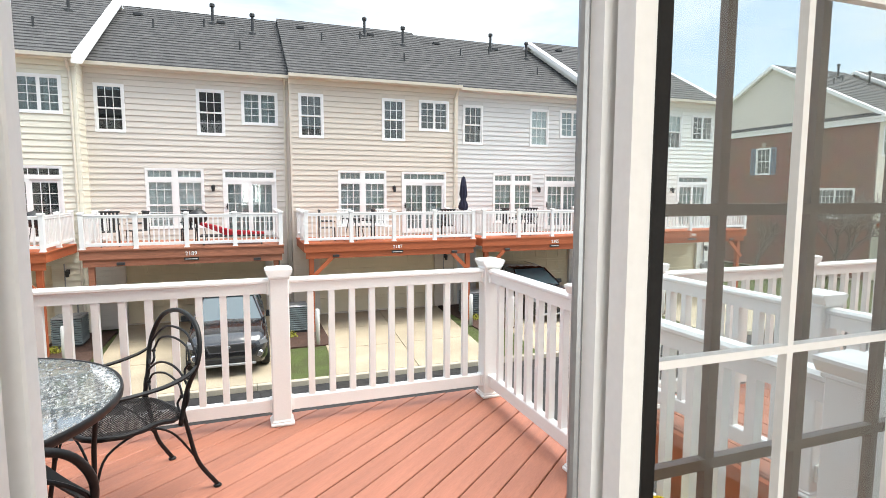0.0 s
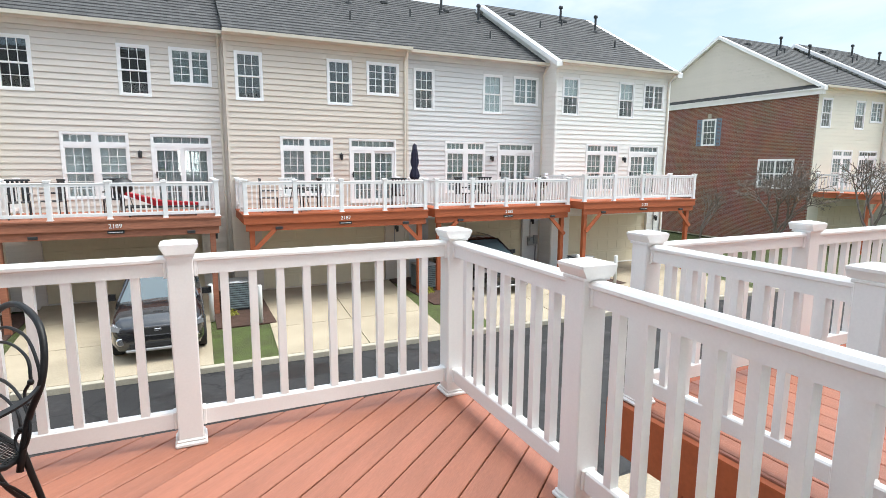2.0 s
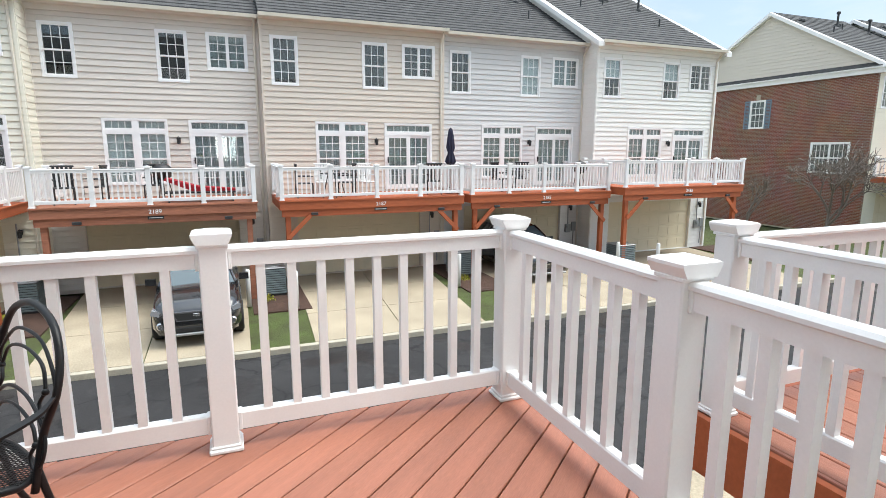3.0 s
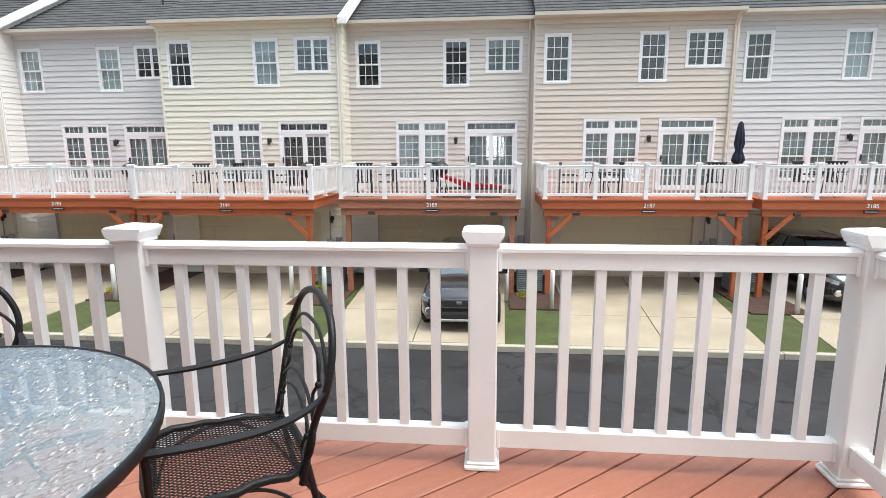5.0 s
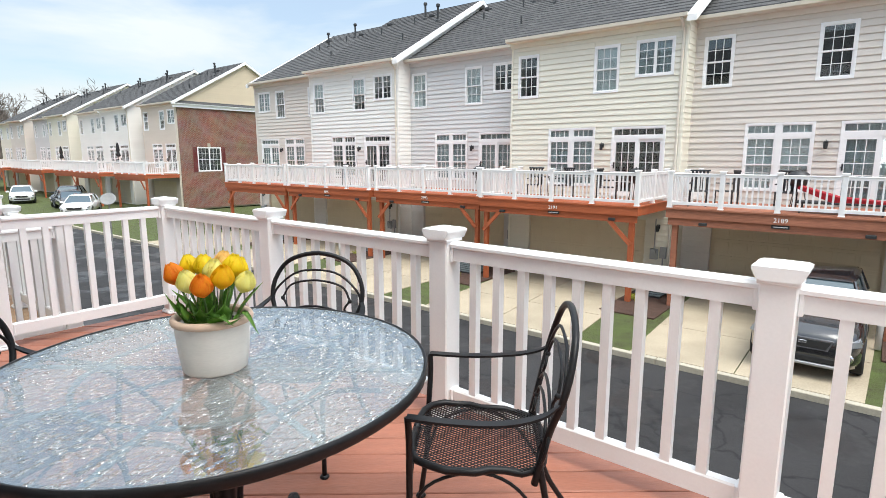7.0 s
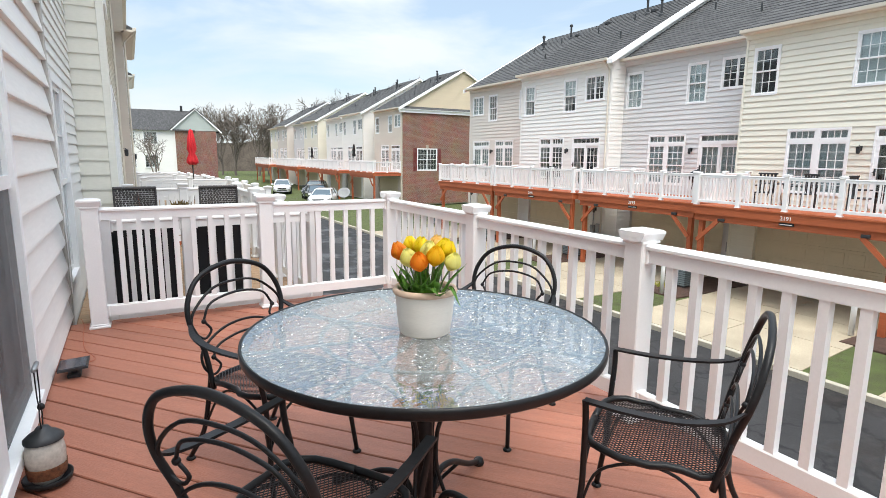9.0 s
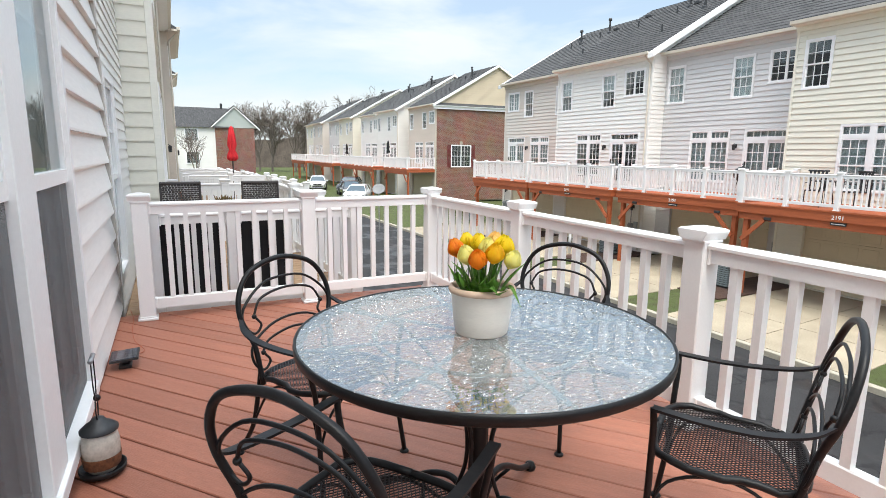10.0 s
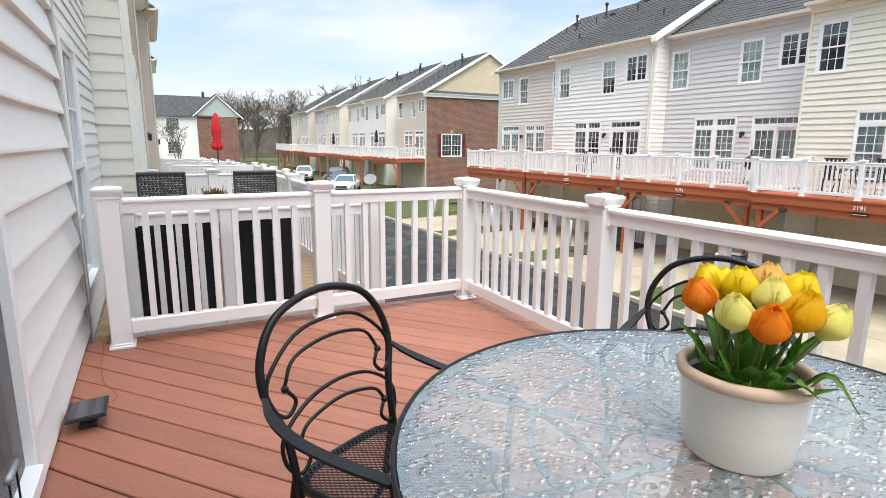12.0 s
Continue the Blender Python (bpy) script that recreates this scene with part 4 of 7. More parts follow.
def our_door():
    d = thing("door_1", (0, 0, 0), "white sliding glass patio door, slid open, with grilles", "door", kind="structure")
    top = 2.40
    bm = bmesh.new()
    box(bm, DX0 - 0.09, DX0, 0.0, SY + 0.03, -0.02, top + 0.12, 0.004)
    box(bm, DX1, DX1 + 0.09, 0.0, SY + 0.03, -0.02, top + 0.12, 0.004)
    box(bm, DX0, DX1, 0.0, SY + 0.03, top + 0.0, top + 0.12, 0.004)
    part("casing", bm, M_TRIM, d)
    bm = bmesh.new()
    for x, s in ((DX0, 1), (DX1, -1)):
        for y0, y1, w in ((-0.16, -0.132, 0.045), (-0.126, -0.082, 0.020), (-0.076, -0.036, 0.045), (-0.03, 0.0, 0.03)):
            a, b = sorted((x, x + s * w))
            box(bm, a, b, y0, y1, 0.0, top, 0.003)
        a, b = sorted((x, x + s * 0.012))
        box(bm, a, b, -0.16, 0.0, 0.0, top)
    box(bm, DX0, DX1, -0.16, 0.0, top - 0.04, top)
    part("jamb", bm, M_TRIM, d, "white vinyl jamb with tracks")
    bm = bmesh.new()
    box(bm, DX0, DX1, -0.18, 0.07, -0.03, 0.0, 0.004)
    box(bm, DX0, DX1, -0.125, -0.118, 0.0, 0.018)
    box(bm, DX0, DX1, -0.06, -0.053, 0.0, 0.018)
    part("threshold", bm, M_GREYMETAL, d, "worn grey aluminium threshold track")
    # a fixed leaf and the open leaf, one behind the other
    for name, x0, x1, y, nx, nz in (("fixed_leaf", 0.388, DX1 - 0.012, -0.045, 4, 5), ("sliding_leaf", 0.394, DX1 - 0.03, -0.105, 3, 4)):
        z0, z1 = 0.03, top - 0.045
        st = 0.046 if name == "fixed_leaf" else 0.040
        bm = bmesh.new()
        frame_bm(bm, x0, x1, z0, z1, st, y - 0.019, y + 0.019)
        leaf = part(name, bm, M_TRIM, d)
        bm = bmesh.new()
        box(bm, x0 + st + 0.001, x1 - st - 0.001, y - 0.003, y + 0.003, z0 + st + 0.001, z1 - st - 0.001)
        part("pane", bm, M_NEARGLASS, leaf)
        bm = bmesh.new()
        muntin_bm(bm, x0 + st, x1 - st, z0 + st, z1 - st, nx, nz, y + (0.012 if name == "fixed_leaf" else -0.012), 0.020 if name == "fixed_leaf" else 0.013)
        # fixed leaf's muntins are coloured as if backlit, the sliding leaf's stay white
        part("muntin", bm, M_BACKLIT if name == "fixed_leaf" else M_TRIM, leaf)
        bm = bmesh.new()
        frame_bm(bm, x0 + st - 0.004, x1 - st + 0.004, z0 + st - 0.004, z1 - st + 0.004, 0.024, y - 0.022, y + 0.022)
        part("gasket", bm, M_IRON, leaf, "black rubber glazing gasket")
    bm = bmesh.new()
    tube(bm, [(0.384, -0.022, 0.03), (0.384, -0.022, top - 0.05)], 0.010, 10)
    part("weatherstrip", bm, M_GREYMETAL, d, "grey bulb weatherstrip")
    bm = bmesh.new()
    box(bm, DX0 + 0.012, DX0 + 0.018, -0.118, -0.085, 0.98, 1.16, 0.002)
    box(bm, DX0 + 0.018, DX0 + 0.05, -0.110, -0.092, 1.03, 1.10, 0.004)
    lathe(bm, [(0, 0.004), (0.006, 0.003), (0.006, 0)], 10, Matrix.Translation((DX0 + 0.018, -0.1015, 1.135)) @ Matrix.Rotation(math.pi / 2, 4, "Y"))
    lathe(bm, [(0, 0.004), (0.006, 0.003), (0.006, 0)], 10, Matrix.Translation((DX0 + 0.018, -0.1015, 1.0)) @ Matrix.Rotation(math.pi / 2, 4, "Y"))
    part("latch_keeper", bm, M_GREYMETAL, d, "brushed steel latch keeper with screws")
    return d


our_door()
# plain room behind
for name, b, m in (("floor", (-4.6, 2.2, -5.2, -0.16, -0.12, -0.01), M_FLOORIN), ("ceiling", (-4.6, 2.2, -5.2, -0.16, 2.6, 2.7), M_WALLIN), ("wall_south", (-4.6, 2.2, -5.3, -5.2, -0.12, 2.7), M_WALLIN), ("wall_east", (2.2, 2.3, -5.2, 0.0, -0.12, 2.7), M_WALLIN), ("wall_west", (-4.7, -4.6, -5.2, -0.16, -0.12, 2.7), M_WALLIN)):
    bm = bmesh.new()
    box(bm, *b)
    part(name, bm, m, kind="structure", label="plain " + name.replace("_", " ") + " of the room behind the door")
bm = bmesh.new()
prism(bm, [(-11.0, 6.19), (0.02, 6.19), (0.02, 6.24), (-5.6, 9.0), (-11.0, 6.24)], -4.80, 2.3, "x")
part("roof", bm, M_SHINGLE, kind="structure", label="dark shingled roof over the house")

# ---- our deck ----
XL, XR, YF = -4.55, 1.63, 2.87
PX = [-4.40, -2.87, -1.37, 0.07, 1.50]
PYF = 2.73
BA = radians(40)           # run of the boards
BW = 0.1475


def clip(poly, n, d):
    """The part of a polygon where n . p <= d."""
    res = []
    for i, p in enumerate(poly):
        q = poly[(i + 1) % len(poly)]
        a, b = n[0] * p[0] + n[1] * p[1] - d, n[0] * q[0] + n[1] * q[1] - d
        if a <= 0:
            res.append(p)
        if a * b < 0:
            t = a / (a - b)
            res.append((p[0] + (q[0] - p[0]) * t, p[1] + (q[1] - p[1]) * t))
    return res


def decking(x0, x1, y0, y1, z, angle, bw, m, label, name="floor", phase=0.0):
    h = thing(name, (0, 0, 0), label, "deck floor", kind="structure")
    u, v = (math.cos(angle), math.sin(angle)), (-math.sin(angle), math.cos(angle))
    cs = [(x0, y0), (x1, y0), (x1, y1), (x0, y1)]
    lo, hi = min(v[0] * a + v[1] * b for a, b in cs), max(v[0] * a + v[1] * b for a, b in cs)
    k = lo - (lo - phase) % bw
    while k < hi:
        poly = clip(clip(cs, v, k + bw - 0.007), (-v[0], -v[1]), -k)
        if len(poly) > 2:
            c = (sum(p[0] for p in poly) / len(poly), sum(p[1] for p in poly) / len(poly))
            inv = Matrix.Rotation(-angle, 4, "Z")
            pts = [inv @ Vector((p[0] - c[0], p[1] - c[1], 0)) for p in poly]
            bm = bmesh.new()
            top = [bm.verts.new((p.x * (1 - 0.004 / max(0.02, abs(p.x))), p.y * (1 - 0.004 / max(0.02, abs(p.y))), 0.0)) for p in pts]
            mid = [bm.verts.new((p.x, p.y, -0.004)) for p in pts]
            bot = [bm.verts.new((p.x, p.y, -0.034)) for p in pts]
            bm.faces.new(top)
            for a, b in ((top, mid), (mid, bot)):
                for i in range(len(a)):
                    j = (i + 1) % len(a)
                    bm.faces.new((a[i], b[i], b[j], a[j]))
            bmesh.ops.recalc_face_normals(bm, faces=bm.faces[:])
            part("deck_board", bm, m, h, m=Matrix.Translation((c[0], c[1], z + random.uniform(-0.0012, 0.0012))) @ Matrix.Rotation(angle, 4, "Z"))
        k += bw
    return h


decking(XL, XR, SY + 0.002, YF, 0.0, BA, BW, M_DECK, "diagonal red-stained deck boards, worn grain", phase=1.118)
fr = thing("deck_frame", (0, 0, 0), "red-stained deck framing under the boards", "deck frame", kind="structure")
bm = bmesh.new()
box(bm, XL, XR, YF - 0.045, YF - 0.005, -0.30, -0.036)
box(bm, XL, XL + 0.04, SY, YF - 0.045, -0.30, -0.036)
box(bm, XR - 0.04, XR, SY, YF - 0.045, -0.30, -0.036)
for i in range(1, 15):
    x = -4.50 + 6.07 * i / 15
    box(bm, x - 0.02, x + 0.02, SY, YF - 0.045, -0.26, -0.036)
part("rim_joist", bm, M_BEAM, fr)
for x in (XL + 0.3, XR - 0.3):
    bm = bmesh.new()
    box(bm, x - 0.07, x + 0.07, YF - 0.35, YF - 0.21, RZ, -0.27)
    part("timber_post", bm, M_BEAM, fr)
bm = bmesh.new()
box(bm, -30, 30, -0.3, -0.165, RZ, -0.2)
part("wall_below", bm, M_OURS, kind="structure", label="house walls below the deck level")

railing("deck_railing", [[(x, PYF) for x in PX], [(PX[-1], PYF), (1.49, 1.55), (1.49, 0.25)], [(PX[0], PYF), (PX[0], 1.54), (PX[0], 0.26)]], (0, 0, 0), group="near deck railings")

# next deck on one side
decking(2.36, 8.3, -0.45, 2.24, -0.0, radians(90), 0.14, M_DECK, "red-stained boards of the next deck", "next_floor")
nf = thing("next_deck_frame", (0, 0, 0), "red-stained timber frame of the next deck", "deck frame", kind="structure")
bm = bmesh.new()
box(bm, 2.34, 8.3, 2.24, 2.28, -0.30, 0.0)
box(bm, 2.30, 2.34, -0.45, 2.28, -0.30, 0.0)
for i in range(1, 12):
    box(bm, 2.34 + i * 0.5, 2.38 + i * 0.5, -0.45, 2.24, -0.26, -0.036)
part("rim_joist", bm, M_BEAM, nf)
for x in (2.6, 7.9):
    bm = bmesh.new()
    box(bm, x - 0.07, x + 0.07, 1.9, 2.04, RZ, -0.27)
    part("timber_post", bm, M_BEAM, nf)
railing("deck_railing", [[(2.42, 2.16), (3.84, 2.16), (5.27, 2.16), (6.7, 2.16), (8.2, 2.16)], [(2.42, 2.16), (2.42, 1.03), (2.42, -0.25)]], (0, 0, 0), group="near deck railings")
bm = bmesh.new()
box(bm, 2.3, 8.4, -0.65, -0.5, RZ, 5.9)
box(bm, 2.2, 2.3, -0.65, 0.03, RZ, 5.9)
part("next_wall", bm, M_OURS, kind="structure", label="plain sided wall of the next house")

# next decks on the other side
WOODDECK = mat("weathered_deck", (0.34, 0.22, 0.13), 0.7, vary=0.3, scale=2, fine=20, bump=0.4, stretch=(1, 8, 8), rand=0.4)
decking(-9.15, -4.62, 0.05, 2.12, -0.12, radians(90), 0.14, WOODDECK, "weathered brown boards of the lower next deck", "left_floor")
bm = bmesh.new()
box(bm, -9.15, -4.60, 2.12, 2.16, -0.42, -0.12)
box(bm, -4.60, -4.56, 0.1, 2.16, -0.42, -0.12)
part("left_rim_joist", bm, M_BEAM, kind="structure", label="red-stained rim board")
railing("deck_railing", [[(-4.68, 2.05), (-4.68, 0.95), (-4.68, 0.32)], [(-4.68, 2.05), (-6.13, 2.05), (-7.58, 2.05), (-9.05, 2.05)], [(-9.05, 2.05), (-9.05, 1.25), (-9.05, 0.50)]], (0, 0, -0.12), group="near deck railings")

# ---- patio furniture ----
def chair():
    """An armchair of wrought iron; the seat faces +x, the origin is on the floor under the seat."""
    c = thing("patio_chair", (0, 0, 0), "black wrought-iron armchair, scrolled back, mesh seat, at the round table", "chair", "chairs round the table")
    sz, hw = 0.405, 0.215
    # seat rim
    bm = bmesh.new()
    rim = []
    for i in range(33):
        a = 2 * math.pi * i / 32
        ex = 4.2
        cx, cy = math.cos(a), math.sin(a)
        r = (abs(cx) ** ex + abs(cy) ** ex) ** (-1 / ex)
        x, y = 0.215 * r * cx, (0.225 if cx > 0 else 0.205) * r * cy
        rim.append((x, y, sz + 0.008 * (x > 0.1) - 0.012 * (x < -0.12)))
    tube(bm, rim, 0.0125, 8)
    seat = part("seat", bm, M_IRON, c, smooth=True)
    # expanded metal: two families of slanting wires
    def inside(x, y):
        return (abs(x) / 0.212) ** 4.2 + (abs(y) / 0.212) ** 4.2 < 1
    wires = bmesh.new()
    for sgn in (1, -1):
        for k in range(-30, 31):
            off = k * 0.0145
            pts = []
            for i in range(-44, 45):
                x = i * 0.01
                y = sgn * x * 0.72 + off
                if inside(x, y):
                    pts.append((x, y))
            if len(pts) > 2:
                a, b = pts[0], pts[-1]
                p, q = Vector((*a, sz)), Vector((*b, sz))
                mm = Matrix.Translation((p + q) / 2) @ Matrix.Rotation(math.atan2(q.y - p.y, q.x - p.x), 4, "Z")
                obox(wires, mm, (q - p).length + 0.006, 0.0030, 0.0022)
    part("mesh_panel", wires, M_IRON, seat, "diamond expanded-metal mesh")
    # back hoop with legs behind
    def back(u, v):
        """u across, v up the back from the seat."""
        return Vector((-0.200 - 0.20 * v - 0.10 * v * v + 0.02 * math.cos(u / 0.2), u, sz + v * 0.99))
    bm = bmesh.new()
    hoop = [(-0.19, -0.05), (-0.20, 0.12), (-0.238, 0.24), (-0.222, 0.34), (-0.15, 0.425), (0.0, 0.462), (0.15, 0.425), (0.222, 0.34), (0.238, 0.24), (0.20, 0.12), (0.19, -0.05)]
    tube(bm, curve([back(u, v) for u, v in hoop], 5), 0.0115, 8)
    bk = part("backrest", bm, M_IRON, c, smooth=True)
    for v0, hh, w in ((0.175, 0.205, 0.238), (0.02, 0.185, 0.226)):
        # long arches ending in hooks
        bm = bmesh.new()
        pts = [(-w + 0.065, v0 + 0.055), (-w + 0.085, v0 + 0.02), (-w + 0.05, v0 - 0.01), (-w + 0.012, v0 + 0.03), (-w + 0.02, v0 + 0.10), (-w * 0.5, v0 + hh - 0.02), (0, v0 + hh), (w * 0.5, v0 + hh - 0.02), (w - 0.02, v0 + 0.10), (w - 0.012, v0 + 0.03), (w - 0.05, v0 - 0.01), (w - 0.085, v0 + 0.02), (w - 0.065, v0 + 0.055)]
        tube(bm, curve([back(u, v) for u, v in pts], 4), 0.0058, 6)
        part("scroll", bm, M_IRON, bk, smooth=True)
        bm = bmesh.new()
        pts = [(-w + 0.060, v0 + 0.065), (-w * 0.55, v0 + hh - 0.075), (0, v0 + hh - 0.05), (w * 0.55, v0 + hh - 0.075), (w - 0.060, v0 + 0.065)]
        tube(bm, curve([back(u, v) for u, v in pts], 5), 0.0055, 6)
        for u in (-w + 0.060, w - 0.060):
            bmesh.ops.create_uvsphere(bm, u_segments=8, v_segments=6, radius=0.011, matrix=Matrix.Translation(back(u, v0 + 0.060)))
        part("arch", bm, M_IRON, bk, smooth=True)
    for s in (1, -1):
        bm = bmesh.new()
        a = [back(s * 0.238, 0.24), Vector((-0.19, s * 0.262, 0.612)), Vector((-0.08, s * 0.275, 0.590)), Vector((0.06, s * 0.270, 0.584)), Vector((0.20, s * 0.262, 0.590))]
        pts = curve(a, 5)
        n = len(pts)
        rows = []
        for i, p in enumerate(pts):
            w = 0.007 + 0.009 * min(1, i / (n * 0.35))
            rows.append([bm.verts.new(p + Vector((0, w * e, zz))) for e, zz in ((-1, 0.004), (1, 0.004), (1, -0.004), (-1, -0.004))])
        for r0, r1 in zip(rows, rows[1:]):
            for k in range(4):
                bm.faces.new((r0[k], r0[(k + 1) % 4], r1[(k + 1) % 4], r1[k]))
        bm.faces.new(rows[0]), bm.faces.new(rows[-1][::-1])
        bmesh.ops.recalc_face_normals(bm, faces=bm.faces[:])
        part("armrest", bm, M_IRON, c)
        bm = bmesh.new()
        tube(bm, curve([(0.198, s * 0.260, 0.588), (0.196, s * 0.250, 0.52), (0.200, s * 0.228, sz), (0.205, s * 0.222, 0.24), (0.235, s * 0.235, 0.012)], 5), 0.0105, 8)
        lathe(bm, [(0, 0), (0.019, 0), (0.021, 0.006), (0.014, 0.014), (0, 0.014)], 10, T(0.235, s * 0.235, 0))
        part("leg", bm, M_IRON, c, smooth=True)
        bm = bmesh.new()
        tube(bm, curve([back(s * 0.19, 0.02), (-0.215, s * 0.195, 0.30), (-0.25, s * 0.205, 0.15), (-0.33, s * 0.225, 0.012)], 5), 0.0105, 8)
        lathe(bm, [(0, 0), (0.019, 0), (0.021, 0.006), (0.014, 0.014), (0, 0.014)], 10, T(-0.33, s * 0.225, 0))
        part("leg", bm, M_IRON, c, smooth=True)
        bm = bmesh.new()
        tube(bm, curve([(0.205, s * 0.222, 0.20), (0.15, s * 0.215, 0.34), (0.0, s * 0.21, 0.395), (-0.13, s * 0.20, 0.34), (-0.245, s * 0.2, 0.17)], 5), 0.0055, 6)
        part("side_brace", bm, M_IRON, c, smooth=True)
    bm = bmesh.new()
    tube(bm, curve([(0.205, -0.222, 0.20), (0.207, -0.15, 0.34), (0.207, 0, 0.395), (0.207, 0.15, 0.34), (0.205, 0.222, 0.20)], 5), 0.0055, 6)
    part("front_brace", bm, M_IRON, c, smooth=True)
    return c


CH = [(-0.68, 2.06, 213), (-1.72, 2.07, -63), (-1.83, 1.04, 27), (-0.835, 0.89, 124.6)]
first = chair()
for x, y, a in CH[1:]:
    copy_thing(first, pose(x, y, 0, 0, 0, a))
first.matrix_basis = pose(CH[0][0], CH[0][1], 0, 0, 0, CH[0][2])

TX, TY, TZ, TR = -1.165, 1.41, 0.735, 0.612


def wet_glass():
    """Rippled, wet, slightly blue-green table glass, half mirror at low angles; sky glints on the drops are painted
    white.
    """
    m = bpy.data.materials.new("rippled_wet_glass")
    m.use_nodes = True
    n, l = m.node_tree.nodes, m.node_tree.links
    n.clear()
    o, mx, g, t, f = n.new("ShaderNodeOutputMaterial"), n.new("ShaderNodeMixShader"), n.new("ShaderNodeBsdfGlossy"), n.new("ShaderNodeBsdfTransparent"), n.new("ShaderNodeLayerWeight")
    mm, dif, emx = n.new("ShaderNodeMixShader"), n.new("ShaderNodeBsdfDiffuse"), n.new("ShaderNodeMath")
    tc, mp, no, vo, rp, bp, ad = n.new("ShaderNodeTexCoord"), n.new("ShaderNodeMapping"), n.new("ShaderNodeTexNoise"), n.new("ShaderNodeTexVoronoi"), n.new("ShaderNodeMapRange"), n.new("ShaderNodeBump"), n.new("ShaderNodeMath")
    mp.inputs["Scale"].default_value, mp.inputs["Rotation"].default_value = (1.5, 0.8, 1), (0, 0, 0.5)
    l.new(tc.outputs["Object"], mp.inputs[0])
    no.inputs["Scale"].default_value, no.inputs["Detail"].default_value = 62, 1.5
    no.inputs["Distortion"].default_value = 0.6
    vo.inputs["Scale"].default_value, vo.feature = 40, "F1"
    l.new(mp.outputs[0], no.inputs["Vector"])
    l.new(mp.outputs[0], vo.inputs["Vector"])
    rp.inputs["From Min"].default_value, rp.inputs["From Max"].default_value, rp.inputs["To Min"].default_value, rp.inputs["To Max"].default_value = 0.18, 0.46, 1.0, 0.0
    l.new(vo.outputs["Distance"], rp.inputs["Value"])
    ad.operation = "MULTIPLY"
    gate = n.new("ShaderNodeMapRange")
    gate.inputs["From Min"].default_value, gate.inputs["From Max"].default_value = 0.34, 0.44
    l.new(no.outputs["Fac"], gate.inputs["Value"])
    l.new(rp.outputs["Result"], ad.inputs[0])
    l.new(gate.outputs["Result"], ad.inputs[1])
    bp.inputs["Strength"].default_value, bp.inputs["Distance"].default_value = 1.0, 0.007
    l.new(ad.outputs[0], bp.inputs["Height"])
    g.inputs["Roughness"].default_value = 0.035
    t.inputs["Color"].default_value = (0.86, 0.90, 0.90, 1)
    dif.inputs["Color"].default_value = (0.56, 0.62, 0.62, 1)
    f.inputs["Blend"].default_value = 0.5
    pw, mr = n.new("ShaderNodeMath"), n.new("ShaderNodeMath")
    pw.operation, pw.inputs[1].default_value = "POWER", 2.6
    mr.operation, mr.inputs[1].default_value, mr.inputs[2].default_value = "MULTIPLY_ADD", 0.72, 0.15
    l.new(f.outputs["Facing"], pw.inputs[0])
    l.new(pw.outputs[0], mr.inputs[0])
    l.new(bp.outputs[0], g.inputs["Normal"])
    l.new(bp.outputs[0], f.inputs["Normal"])
    mm.inputs[0].default_value = 0.16
    l.new(t.outputs[0], mm.inputs[1])
    l.new(dif.outputs[0], mm.inputs[2])
    l.new(mr.outputs[0], mx.inputs[0])
    # white diffuse mixed in at the drops, a painted highlight of the sky
    painted_glint, bright, fl, wob = n.new("ShaderNodeMixShader"), n.new("ShaderNodeBsdfDiffuse"), n.new("ShaderNodeMath"), n.new("ShaderNodeMath")
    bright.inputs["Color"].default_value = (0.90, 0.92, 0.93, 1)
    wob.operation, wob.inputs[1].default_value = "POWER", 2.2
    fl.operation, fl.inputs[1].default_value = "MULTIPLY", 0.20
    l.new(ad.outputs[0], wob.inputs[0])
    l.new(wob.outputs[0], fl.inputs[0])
    l.new(mm.outputs[0], mx.inputs[1])
    l.new(g.outputs[0], mx.inputs[2])
    l.new(fl.outputs[0], painted_glint.inputs[0])
    l.new(mx.outputs[0], painted_glint.inputs[1])
    l.new(bright.outputs[0], painted_glint.inputs[2])
    l.new(painted_glint.outputs[0], o.inputs["Surface"])
    return m


M_WET = wet_glass()
M_RIB = mat("rib_grey", (0.20, 0.27, 0.29), 0.5, vary=0.15, scale=20)


